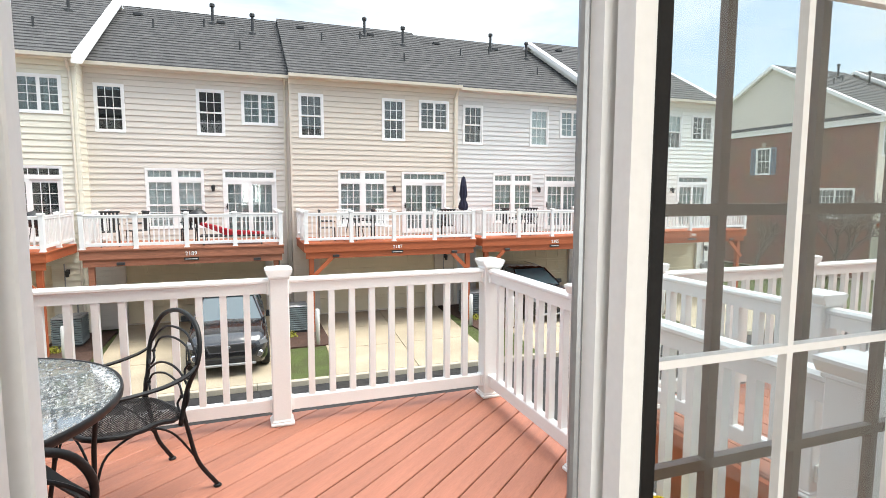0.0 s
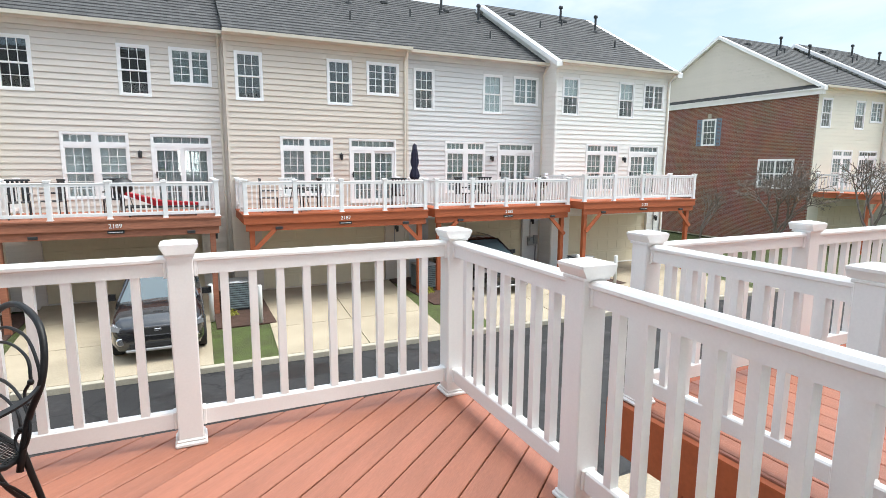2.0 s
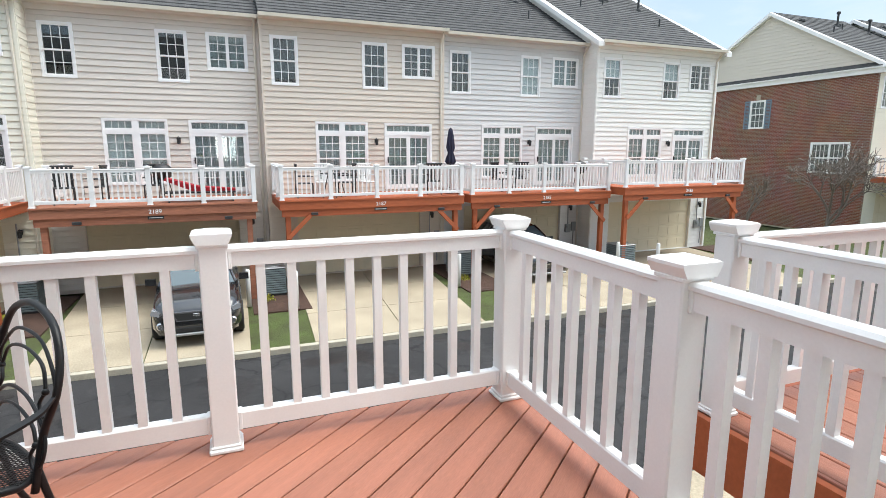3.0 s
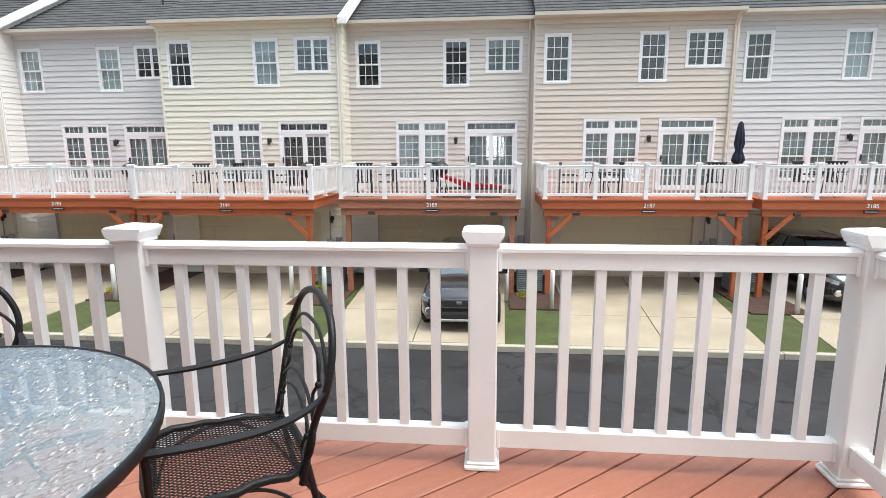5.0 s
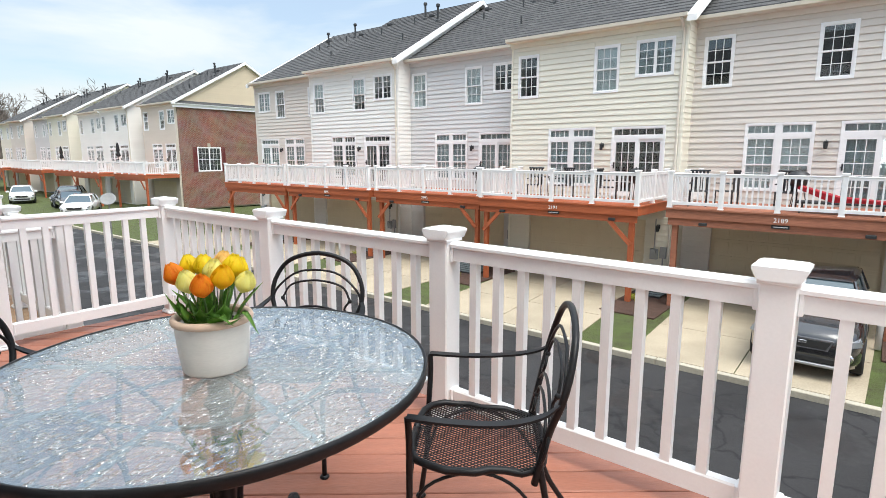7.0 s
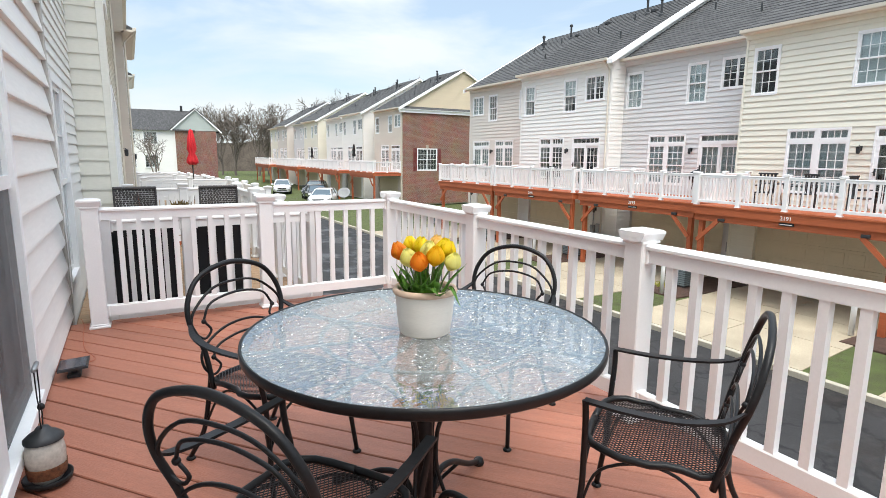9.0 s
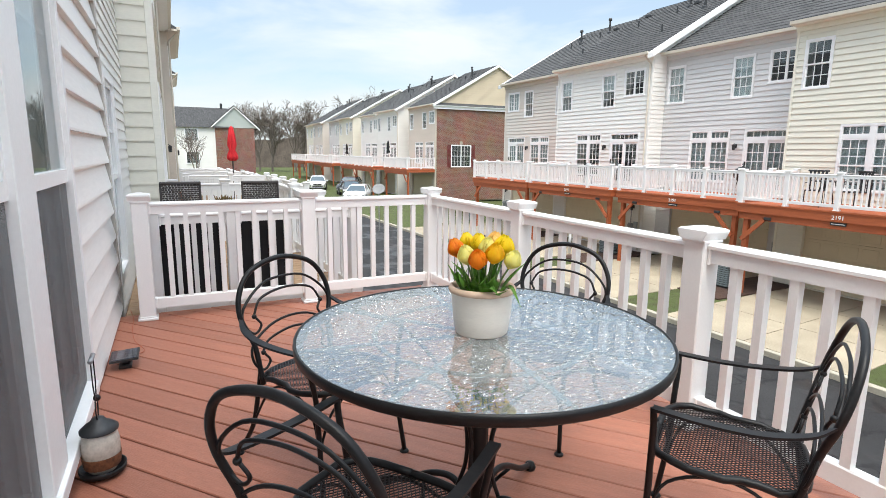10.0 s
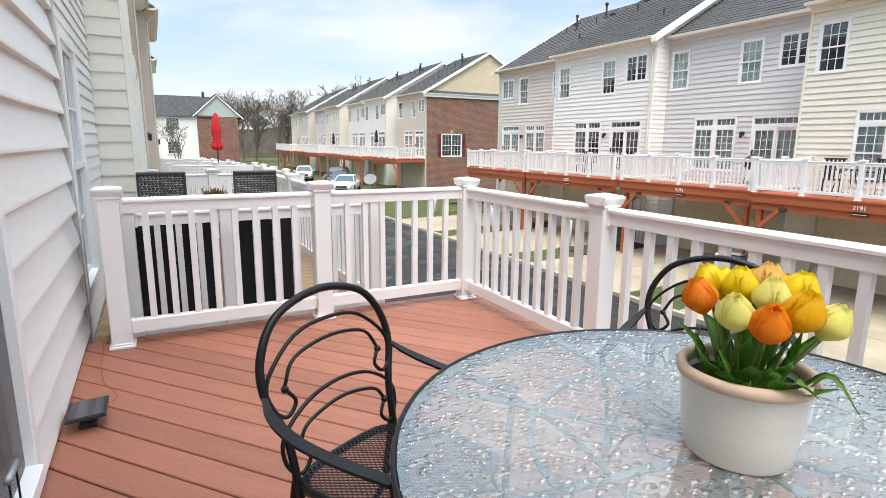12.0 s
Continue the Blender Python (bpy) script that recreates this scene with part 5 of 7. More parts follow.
def table():
    t = thing("patio_table", (TX, TY, 0), "round black iron patio table, rippled glass top wet with rain", "table")
    bm = bmesh.new()
    lathe(bm, [(0, TZ - 0.006), (TR - 0.003, TZ - 0.006), (TR - 0.003, TZ), (0, TZ)], 72)
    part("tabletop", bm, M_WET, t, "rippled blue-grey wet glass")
    bm = bmesh.new()
    lathe(bm, [(TR - 0.024, TZ - 0.008), (TR - 0.020, TZ - 0.030), (TR - 0.004, TZ - 0.034), (TR + 0.006, TZ - 0.026), (TR + 0.008, TZ - 0.008), (TR + 0.006, TZ + 0.003), (TR + 0.001, TZ + 0.003), (TR - 0.002, TZ - 0.008), (TR - 0.024, TZ - 0.008)], 72)
    part("rim", bm, M_IRON, t, smooth=True)
    bm = bmesh.new()
    for k in range(4):
        m = Matrix.Rotation(k * math.pi / 2 + 0.5, 4, "Z")
        pts = curve([m @ Vector(p) for p in ((0.05, 0, 0.06), (0.10, 0, 0.14), (0.20, 0.0, 0.13), (0.33, 0, 0.055), (0.40, 0, 0.028), (0.43, 0, 0.022))], 6)
        tube(bm, pts, 0.0125, 8)
        lathe(bm, [(0, 0), (0.022, 0), (0.026, 0.012), (0.018, 0.03), (0, 0.034)], 12, m @ T(0.43, 0, 0))
        q = curve([m @ Vector(p) for p in ((0.24, 0, 0.10), (0.20, 0.05, 0.04), (0.12, 0.03, 0.05), (0.06, 0, 0.20), (0.05, 0, 0.34), (0.08, 0, 0.44), (0.14, 0, 0.52), (0.22, 0, 0.60), (0.36, 0, 0.68), (0.50, 0, 0.695))], 6)
        tube(bm, q, 0.008, 6)
    part("pedestal_scroll", bm, M_IRON, t, smooth=True)
    bm = bmesh.new()
    lathe(bm, [(0.0, 0.03), (0.030, 0.03), (0.030, 0.70), (0.0, 0.70)], 16)
    lathe(bm, [(0.032, 0.60), (0.045, 0.62), (0.032, 0.64)], 16)
    part("pedestal", bm, M_IRON, t, smooth=True)
    bm = bmesh.new()
    for k in range(8):
        m = Matrix.Rotation(k * math.pi / 4 + radians(37.5), 4, "Z")
        obox(bm, m @ T(0.30, 0, TZ - 0.012), 0.58, 0.017, 0.006)
    lathe(bm, [(0.352, TZ - 0.009), (0.368, TZ - 0.009), (0.368, TZ - 0.015), (0.352, TZ - 0.015), (0.352, TZ - 0.009)], 64)
    part("rib", bm, M_RIB, t, "pale blue-grey ribs under the glass")
    return t


table()

# ---- flower pot on the table ----
M_POT = mat("cream_glazed_pot", (0.66, 0.62, 0.56), 0.32, vary=0.07, scale=9, fine=70, bump=0.12, dist=0.0015, stretch=(1, 1, 6))
M_RIM = mat("bare_clay_rim", (0.58, 0.42, 0.31), 0.7, vary=0.12, scale=14)
M_SOIL = mat("dark_soil", (0.03, 0.022, 0.016), 0.95, vary=0.5, scale=40, bump=1.0, dist=0.004)
M_LEAF = mat("tulip_leaf", (0.17, 0.36, 0.05), 0.45, vary=0.45, scale=14, fine=90, bump=0.2, stretch=(3, 3, 0.6))
M_STEM = mat("tulip_stem", (0.16, 0.26, 0.08), 0.5, vary=0.2, scale=20)
PETALS = {k: mat("tulip_" + k, c, 0.5, vary=v, scale=26, fine=120, bump=0.2, dist=0.0008, stretch=(2.5, 2.5, 0.5), dark=d) for k, c, v, d in (("yellow", (0.98, 0.86, 0.05), 0.1, (0.97, 0.74, 0.02)), ("orange", (0.96, 0.47, 0.03), 0.2, (0.93, 0.27, 0.015)), ("pale", (0.96, 0.93, 0.50), 0.1, (0.94, 0.87, 0.26)), ("peach", (0.95, 0.78, 0.35), 0.2, (0.95, 0.58, 0.12)), ("amber", (0.97, 0.76, 0.03), 0.12, (0.96, 0.58, 0.015)))}
for pm in PETALS.values():
    n, l = pm.node_tree.nodes, pm.node_tree.links
    b = n["Principled BSDF"]
    tr, mx = n.new("ShaderNodeBsdfTranslucent"), n.new("ShaderNodeMixShader")
    mx.inputs[0].default_value = 0.38
    l.new(b.inputs["Base Color"].links[0].from_socket, tr.inputs["Color"])
    l.new(b.outputs[0], mx.inputs[1])
    l.new(tr.outputs[0], mx.inputs[2])
    l.new(mx.outputs[0], n["Material Output"].inputs["Surface"])
PX0, PY0 = -1.15, 1.40
pot = thing("flower_pot", (PX0, PY0, TZ + 0.001), "cream glazed stoneware pot with bare clay rim on the table", "flower pot")
bm = bmesh.new()
lathe(bm, [(0, 0.0), (0.083, 0.0), (0.088, 0.005), (0.096, 0.06), (0.102, 0.135), (0.104, 0.143), (0.094, 0.143), (0.090, 0.06), (0.0, 0.05)], 48)
part("pot_body", bm, M_POT, pot, smooth=True)
bm = bmesh.new()
lathe(bm, [(0.100, 0.138), (0.109, 0.141), (0.112, 0.150), (0.108, 0.159), (0.100, 0.161), (0.093, 0.155), (0.093, 0.140)], 48)
part("pot_rim", bm, M_RIM, pot, "unglazed tan clay rim", smooth=True)
bm = bmesh.new()
lathe(bm, [(0.0935, 0.128), (0.05, 0.133), (0, 0.135)], 24)
part("soil", bm, M_SOIL, pot)
bunch = thing("tulips", (PX0, PY0, TZ + 0.13), "bunch of yellow, orange and cream tulips in a pot", "flowers")


def tulip(at, tip, key, size, lean):
    at, tip = Vector(at), Vector(tip)
    bm = bmesh.new()
    tube(bm, curve([at, at.lerp(tip, 0.5) + Vector((0, 0, 0.012)), tip], 5), 0.0032, 7)
    st = part("stem", bm, M_STEM, bunch, smooth=True)
    d = (tip - at).normalized()
    q = d.to_track_quat("Z", "Y").to_matrix().to_4x4()
    m0 = Matrix.Translation(tip) @ q
    for k in range(6):
        inner = k % 2
        bm = bmesh.new()
        rings = []
        turn = Matrix.Rotation(k * math.pi / 3 + lean, 4, "Z")
        for i in range(10):
            f = i / 9
            rad = size * (0.06 + 0.46 * math.sin(min(1.0, 0.06 + f * 1.9) * math.pi / 2) - 0.36 * max(0.0, f - 0.45) ** 1.5 / 0.41) * (0.88 if inner else 1.0)
            half_ = 1.02 * math.sqrt(max(0.05, 1 - (abs(f - 0.42) / 0.62) ** 3.2))
            z = size * 1.16 * f * (1.03 if inner else 1.0)
            row = []
            for j in range(-3, 4):
                an = j / 3 * half_
                bulge = 1.0 + 0.05 * math.cos(an * 1.6) + (0.03 if j == 0 else 0.0) * f
                row.append(bm.verts.new(m0 @ turn @ Vector((rad * bulge * math.cos(an), rad * bulge * math.sin(an), z - 0.0008 * abs(j) * f))))
            rings.append(row)
        for r0, r1 in zip(rings, rings[1:]):
            for j in range(6):
                bm.faces.new((r0[j], r0[j + 1], r1[j + 1], r1[j]))
        bmesh.ops.solidify(bm, geom=bm.faces[:], thickness=0.0012)
        part("petal", bm, PETALS[key], st, key + " petal", smooth=True)


def leaf(at, mid, tip, w):
    bm = bmesh.new()
    pts = curve([at, Vector(at).lerp(Vector(mid), 0.5) + Vector((0, 0, 0.006)), mid, tip], 4)
    rows = []
    for i, p in enumerate(pts):
        f = i / (len(pts) - 1)
        d = (pts[min(i + 1, len(pts) - 1)] - pts[max(i - 1, 0)]).normalized()
        sd = d.cross(Vector((0, 0, 1)))
        sd = (sd if sd.length > 0.1 else Vector((0, 1, 0))).normalized()
        up = sd.cross(d)
        ww = w * max(0.04, math.sin(math.pi * min(1, f * 0.9 + 0.12)))
        rows.append([bm.verts.new(p + sd * ww * e + up * abs(e) * ww * 0.45) for e in (-1, -0.5, 0, 0.5, 1)])
    for r0, r1 in zip(rows, rows[1:]):
        for j in range(4):
            bm.faces.new((r0[j], r0[j + 1], r1[j + 1], r1[j]))
    bmesh.ops.solidify(bm, geom=bm.faces[:], thickness=0.0012)
    part("leaf", bm, M_LEAF, bunch, smooth=True)


# across the pot: u to the right and w to the back, as seen from the house door side
def uv(u, w, z):
    return (u * 0.80 + w * -0.60, u * 0.60 + w * 0.80, z)


BLOOMS = ((-0.086, -0.035, 0.126, "orange", 0.052), (-0.030, -0.070, 0.112, "pale", 0.053), (0.018, -0.085, 0.104, "orange", 0.055), (0.066, -0.060, 0.122, "amber", 0.056), (0.112, -0.020, 0.104, "pale", 0.052),
          (-0.074, 0.030, 0.140, "yellow", 0.050), (-0.022, 0.015, 0.138, "yellow", 0.053), (0.024, 0.045, 0.144, "peach", 0.053), (0.024, -0.020, 0.132, "pale", 0.053), (0.068, 0.010, 0.140, "yellow", 0.054),
          (-0.045, 0.080, 0.126, "yellow", 0.050), (0.010, 0.090, 0.126, "yellow", 0.051), (0.058, 0.070, 0.126, "yellow", 0.051))
for u, w, z, key, size in BLOOMS:
    tulip(uv(u * 0.40, w * 0.40, -0.01), uv(u * 0.86, w * 0.86, z - 0.004), key, size * 1.08, u * 30)
for a, b, c, w in (((-0.05, -0.04, -0.01), (-0.070, -0.060, 0.05), (-0.100, -0.060, 0.105), 0.014), ((-0.02, -0.06, -0.01), (-0.030, -0.085, 0.035), (-0.052, -0.080, 0.085), 0.020), ((0.00, -0.05, -0.01), (0.002, -0.070, 0.05), (0.012, -0.065, 0.110), 0.016),
                   ((0.035, -0.06, -0.01), (0.062, -0.092, 0.045), (0.098, -0.085, 0.022), 0.018), ((0.06, -0.04, -0.01), (0.115, -0.050, 0.046), (0.158, -0.065, -0.008), 0.011), ((-0.05, 0.02, -0.01), (-0.09, 0.02, 0.06), (-0.125, 0.02, 0.095), 0.014),
                   ((0.0, 0.05, -0.01), (0.02, 0.085, 0.08), (0.05, 0.10, 0.13), 0.014), ((0.05, 0.02, -0.01), (0.10, 0.035, 0.07), (0.135, 0.050, 0.115), 0.014), ((0.045, -0.03, -0.01), (0.060, -0.045, 0.06), (0.070, -0.040, 0.120), 0.016),
                   ((-0.02, 0.05, -0.01), (-0.05, 0.09, 0.06), (-0.08, 0.12, 0.09), 0.014), ((-0.06, -0.02, -0.01), (-0.080, -0.030, 0.05), (-0.075, -0.030, 0.110), 0.015), ((-0.035, -0.045, -0.01), (-0.045, -0.055, 0.05), (-0.025, -0.050, 0.105), 0.014),
                   ((0.025, -0.045, -0.01), (0.030, -0.06, 0.05), (0.052, -0.055, 0.100), 0.014), ((0.0, 0.0, -0.01), (0.0, -0.02, 0.07), (0.01, -0.02, 0.13), 0.015), ((0.07, -0.05, -0.01), (0.085, -0.07, 0.02), (0.120, -0.080, 0.045), 0.017),
                   ((0.02, 0.02, -0.01), (0.05, 0.03, 0.08), (0.06, 0.03, 0.14), 0.013), ((-0.03, 0.02, -0.01), (-0.05, 0.03, 0.08), (-0.06, 0.03, 0.135), 0.013)):
    leaf(uv(*a), uv(*b), uv(*c), w * 1.4)

# ---- bird feeder lantern by the window ----
M_OLDGLASS = mat("cloudy_plastic", (0.52, 0.48, 0.42), 0.25, vary=0.3, scale=18, fine=60, bump=0.1)
M_SEED = mat("old_seed", (0.16, 0.06, 0.025), 0.9, vary=0.5, scale=60, bump=0.8, dist=0.003)
fd = thing("bird_feeder", (-2.10, 0.165, 0.0), "weathered tube bird feeder with wire handle beside the window", "bird feeder")
bm = bmesh.new()
lathe(bm, [(0, 0.012), (0.062, 0.010), (0.084, 0.018), (0.088, 0.040), (0.082, 0.040), (0.076, 0.024), (0, 0.020)], 28)
part("tray", bm, M_IRON, fd, smooth=True)
bm = bmesh.new()
lathe(bm, [(0.050, 0.024), (0.066, 0.05), (0.071, 0.14), (0.062, 0.195), (0.052, 0.205), (0.05, 0.20)], 28)
part("reservoir", bm, M_OLDGLASS, fd, "cloudy stained clear reservoir", smooth=True)
bm = bmesh.new()
lathe(bm, [(0.0665, 0.046), (0.0705, 0.07), (0.0722, 0.092), (0.0720, 0.096), (0.0705, 0.070), (0.066, 0.046)], 28)
part("seed_stain", bm, M_SEED, fd, "brown rotten seed showing through", smooth=True)
bm = bmesh.new()
lathe(bm, [(0.070, 0.196), (0.070, 0.206), (0.052, 0.222), (0.030, 0.236), (0.022, 0.250), (0, 0.254)], 28)
part("lid", bm, M_DARKMETAL, fd, "dark pierced metal lid", smooth=True)
for s_ in (1, -1):
    bm = bmesh.new()
    tube(bm, curve([(0.02 * s_, 0, 0.25), (0.035 * s_, 0.0, 0.30), (0.018 * s_, 0, 0.34), (0.036 * s_, 0.0, 0.40), (0.036 * s_, 0, 0.50)], 5), 0.0026, 6)
    part("wire", bm, M_IRON, fd, smooth=True)
bm = bmesh.new()
tube(bm, [(-0.045, 0, 0.503), (0.045, 0, 0.503)], 0.0095, 10)
part("grip", bm, M_GREYMETAL, fd, "worn grey wooden grip", smooth=True)
bm = bmesh.new()
bmesh.ops.create_uvsphere(bm, u_segments=10, v_segments=8, radius=0.014, matrix=T(0, 0.004, 0.335))
part("knot", bm, M_IRON, fd, smooth=True)

# ---- small solar panel on the deck ----
M_CELL = mat("solar_cell", (0.05, 0.06, 0.08), 0.2, vary=0.2, scale=8, coat=0.6, bump=0)
sp = thing("solar_light", (-3.37, 0.165, 0.0), "small black solar light with a panel on the deck", "solar light")
bm = bmesh.new()
box(bm, -0.05, 0.05, -0.035, 0.035, 0.0, 0.022, 0.004)
box(bm, -0.015, 0.015, -0.015, 0.015, 0.022, 0.055)
part("foot", bm, M_DARKMETAL, sp)
bm = bmesh.new()
obox(bm, pose(0, 0, 0.07, 3, 0, 0), 0.20, 0.155, 0.012)
part("panel_frame", bm, M_DARKMETAL, sp)
bm = bmesh.new()
obox(bm, pose(0, 0, 0.0775, 3, 0, 0), 0.18, 0.135, 0.003)
part("solar_panel", bm, M_CELL, sp, "grey-blue solar cell panel")
cable = thing("cable", (0, 0, 0), "thin brown cable running to the corner of the deck", "cable")
bm = bmesh.new()
tube(bm, curve([(-3.47, 0.20, 0.03), (-3.62, 0.26, 0.004), (-3.85, 0.19, 0.004), (-4.15, 0.16, 0.004), (-4.45, 0.15, 0.006), (-4.52, 0.13, 0.05)], 6), 0.0022, 5)
part("wire", bm, M_BEAM, cable)

# ---- yellow mums by the door ----
mp_ = thing("potted_mums", (1.27, 0.78, 0.0), "bright yellow chrysanthemums in a low dark pot", "potted plant")
bm = bmesh.new()
lathe(bm, [(0, 0), (0.09, 0), (0.125, 0.15), (0.132, 0.155), (0.132, 0.17), (0.12, 0.17), (0, 0.15)], 24)
part("planter", bm, M_DARKMETAL, mp_, smooth=True)
rng = random.Random(5)
bm, bl = bmesh.new(), bmesh.new()
for i in range(230):
    a, e = rng.uniform(0, 2 * math.pi), math.acos(rng.uniform(0.05, 1))
    d = Vector((math.sin(e) * math.cos(a), math.sin(e) * math.sin(a), math.cos(e) * 0.75))
    p = Vector((0, 0, 0.17)) + d * rng.uniform(0.155, 0.185)
    q = Matrix.Translation(p) @ d.to_track_quat("Z", "Y").to_matrix().to_4x4()
    lathe(bm, [(0, 0.010), (0.008, 0.008), (0.017, 0.002), (0.010, -0.004), (0, -0.006)], 7, q)
for i in range(260):
    a, e = rng.uniform(0, 2 * math.pi), math.acos(rng.uniform(-0.1, 1))
    p = Vector((math.sin(e) * math.cos(a), math.sin(e) * math.sin(a), math.cos(e) * 0.75)) * rng.uniform(0.10, 0.165) + Vector((0, 0, 0.17))
    q = Matrix.Translation(p) @ Euler((rng.uniform(0, 3), rng.uniform(0, 3), rng.uniform(0, 6))).to_matrix().to_4x4()
    vs = [bl.verts.new(q @ Vector(v)) for v in ((0, 0, 0), (0.012, 0.008, 0.002), (0.034, 0, 0), (0.012, -0.008, 0.002))]
    bl.faces.new(vs)
part("blossoms", bm, PETALS["yellow"], mp_, "many small yellow blossoms", kind="stuff")
part("leaves", bl, M_LEAF, mp_, kind="stuff")

# ---- things on the lower deck next door ----
M_WICKER = mat("dark_wicker", (0.055, 0.05, 0.05), 0.6, vary=0.3, scale=30, fine=90, bump=0.6, dist=0.003)
M_BLACKCLOTH = mat("black_cover", (0.010, 0.010, 0.012), 0.8, vary=0.3, scale=4, bump=0.3)


def wicker_chair(x, y, turn):
    c = thing("wicker_chair", (x, y, -0.12), "dark brown woven resin high-back chair on the next deck", "chair", "wicker chairs", turn=turn)
    bm = bmesh.new()
    for r in range(26):
        for q_ in range(12):
            o = 0.5 * (r % 2)
            box(bm, -0.27 + (q_ + o * 0.5) * 0.043, -0.27 + (q_ + o * 0.5) * 0.043 + 0.038, 0.23 + 0.004 * ((r + q_) % 2), 0.26 + 0.004 * ((r + q_) % 2), 0.42 + r * 0.0255, 0.42 + r * 0.0255 + 0.022)
    part("woven_back", bm, M_WICKER, c, kind="stuff")
    bm = bmesh.new()
    box(bm, -0.29, 0.27, 0.225, 0.27, 0.38, 0.42, 0.01)
    box(bm, -0.285, -0.255, 0.225, 0.275, 0.42, 1.09, 0.008)
    box(bm, 0.245, 0.275, 0.225, 0.275, 0.42, 1.09, 0.008)
    box(bm, -0.285, 0.275, 0.22, 0.28, 1.08, 1.115, 0.01)
    part("back_frame", bm, M_WICKER, c)
    bm = bmesh.new()
    box(bm, -0.29, 0.28, -0.28, 0.225, 0.34, 0.42, 0.015)
    part("seat", bm, M_WICKER, c)
    for s1 in (-1, 1):
        bm = bmesh.new()
        box(bm, s1 * 0.28 - 0.03, s1 * 0.28 + 0.03, -0.28, 0.22, 0.60, 0.64, 0.01)
        part("armrest", bm, M_WICKER, c)
        for yy in (-0.25, 0.24):
            bm = bmesh.new()
            box(bm, s1 * 0.26 - 0.022, s1 * 0.26 + 0.022, yy - 0.022, yy + 0.022, 0, 0.6 if yy < 0 else 0.4, 0.005)
            part("leg", bm, M_WICKER, c)
    return c


for y_, a_ in ((0.56, -86), (1.49, -92)):
    wc = wicker_chair(-7.05, y_, a_)
    wc.matrix_basis = wc.matrix_basis @ Matrix.Diagonal((0.80, 0.9, 0.963, 1))
for x0_, y0_, y1_, h_ in ((-4.95, 0.20, 0.86, 0.85), (-4.95, 0.97, 1.42, 0.84)):
    bx = thing("storage_box", (x0_, 0, -0.12), "black covered storage box against the railing", "storage box", "black boxes")
    bm = bmesh.new()
    box(bm, -0.17, 0.17, y0_, y1_, 0.0, h_, 0.02)
    part("body", bm, M_BLACKCLOTH, bx)
    bm = bmesh.new()
    box(bm, -0.18, 0.18, y0_ - 0.01, y1_ + 0.01, h_, h_ + 0.035, 0.012)
    part("lid", bm, M_BLACKCLOTH, bx)
M_TERRA = mat("terracotta", (0.42, 0.19, 0.10), 0.8, vary=0.2, scale=12)
pl = thing("plant_pot", (-6.3, 1.02, 0.60), "terracotta bowl of drying plants on the wicker table", "potted plant")
bm = bmesh.new()
lathe(bm, [(0, 0), (0.09, 0), (0.14, 0.10), (0.15, 0.10), (0.15, 0.12), (0.13, 0.12), (0, 0.10)], 20)
part("planter", bm, M_TERRA, pl, smooth=True)
bm = bmesh.new()
rng = random.Random(3)
for i in range(160):
    a, r_ = rng.uniform(0, 6.28), rng.uniform(0.0, 0.12)
    b0 = Vector((r_ * math.cos(a), r_ * math.sin(a), 0.11))
    tip = b0 + Vector((rng.uniform(-0.07, 0.07), rng.uniform(-0.07, 0.07), rng.uniform(0.03, 0.12)))
    sd = Vector((rng.uniform(-1, 1), rng.uniform(-1, 1), 0)).normalized() * 0.012
    bm.faces.new([bm.verts.new(v) for v in (b0, b0.lerp(tip, 0.5) + sd, tip, b0.lerp(tip, 0.5) - sd)])
part("foliage", bm, mat("dry_leaves", (0.16, 0.11, 0.035), 0.8, vary=0.5, scale=20), pl, kind="stuff")
tb = thing("wicker_table", (-6.35, 1.0, -0.12), "dark woven square table on the next deck", "table")
bm = bmesh.new()
box(bm, -0.2, 0.35, -0.3, 0.3, 0.68, 0.72, 0.01)
part("tabletop", bm, M_WICKER, tb)
for x1_ in (-0.16, 0.31):
    for y1_ in (-0.26, 0.26):
        bm = bmesh.new()
        box(bm, x1_ - 0.02, x1_ + 0.02, y1_ - 0.02, y1_ + 0.02, 0, 0.68)
        part("leg", bm, M_WICKER, tb)

# ---- our own row going away ----
M_ROWC = siding_mat("row_cream", (0.78, 0.76, 0.67))
M_RECESS = siding_mat("recess_pale", (0.80, 0.79, 0.76))
NWX, NWY = -7.20, 0.39          # where the next house steps forward
NWIN = (-5.62, -4.86, 0.25, 1.92)
bm = bmesh.new()
panel_with_holes(bm, NWX, -4.80, RZ, 6.1, -0.12, 0.03, [NWIN])
box(bm, NWX - 0.02, -4.80, -0.3, -0.22, RZ, 6.1)
part("recess_wall", bm, M_RECESS, kind="structure", label="pale vinyl-sided recessed wall of the adjoining house")
bm = bmesh.new()
panel_with_holes(bm, -15.15, NWX - 0.02, RZ, 6.1, NWY - 0.15, NWY, [(-9.35, -7.75, -0.10, 2.12), (-10.9, -9.9, 0.5, 2.1), (-9.2, -8.3, 3.3, 4.8)])
box(bm, NWX - 0.14, NWX - 0.02, -0.3, NWY - 0.15, RZ, 6.1)
box(bm, -15.15, NWX - 0.14, -0.8, -0.7, RZ, 6.1)
part("row_wall", bm, M_ROWC, kind="structure", label="cream vinyl-sided wall of the adjoining house")
rs = thing("row_siding", (0, 0, 0), "cream lap siding boards on the adjoining house", "siding", kind="structure")
NSTEP = 0.172
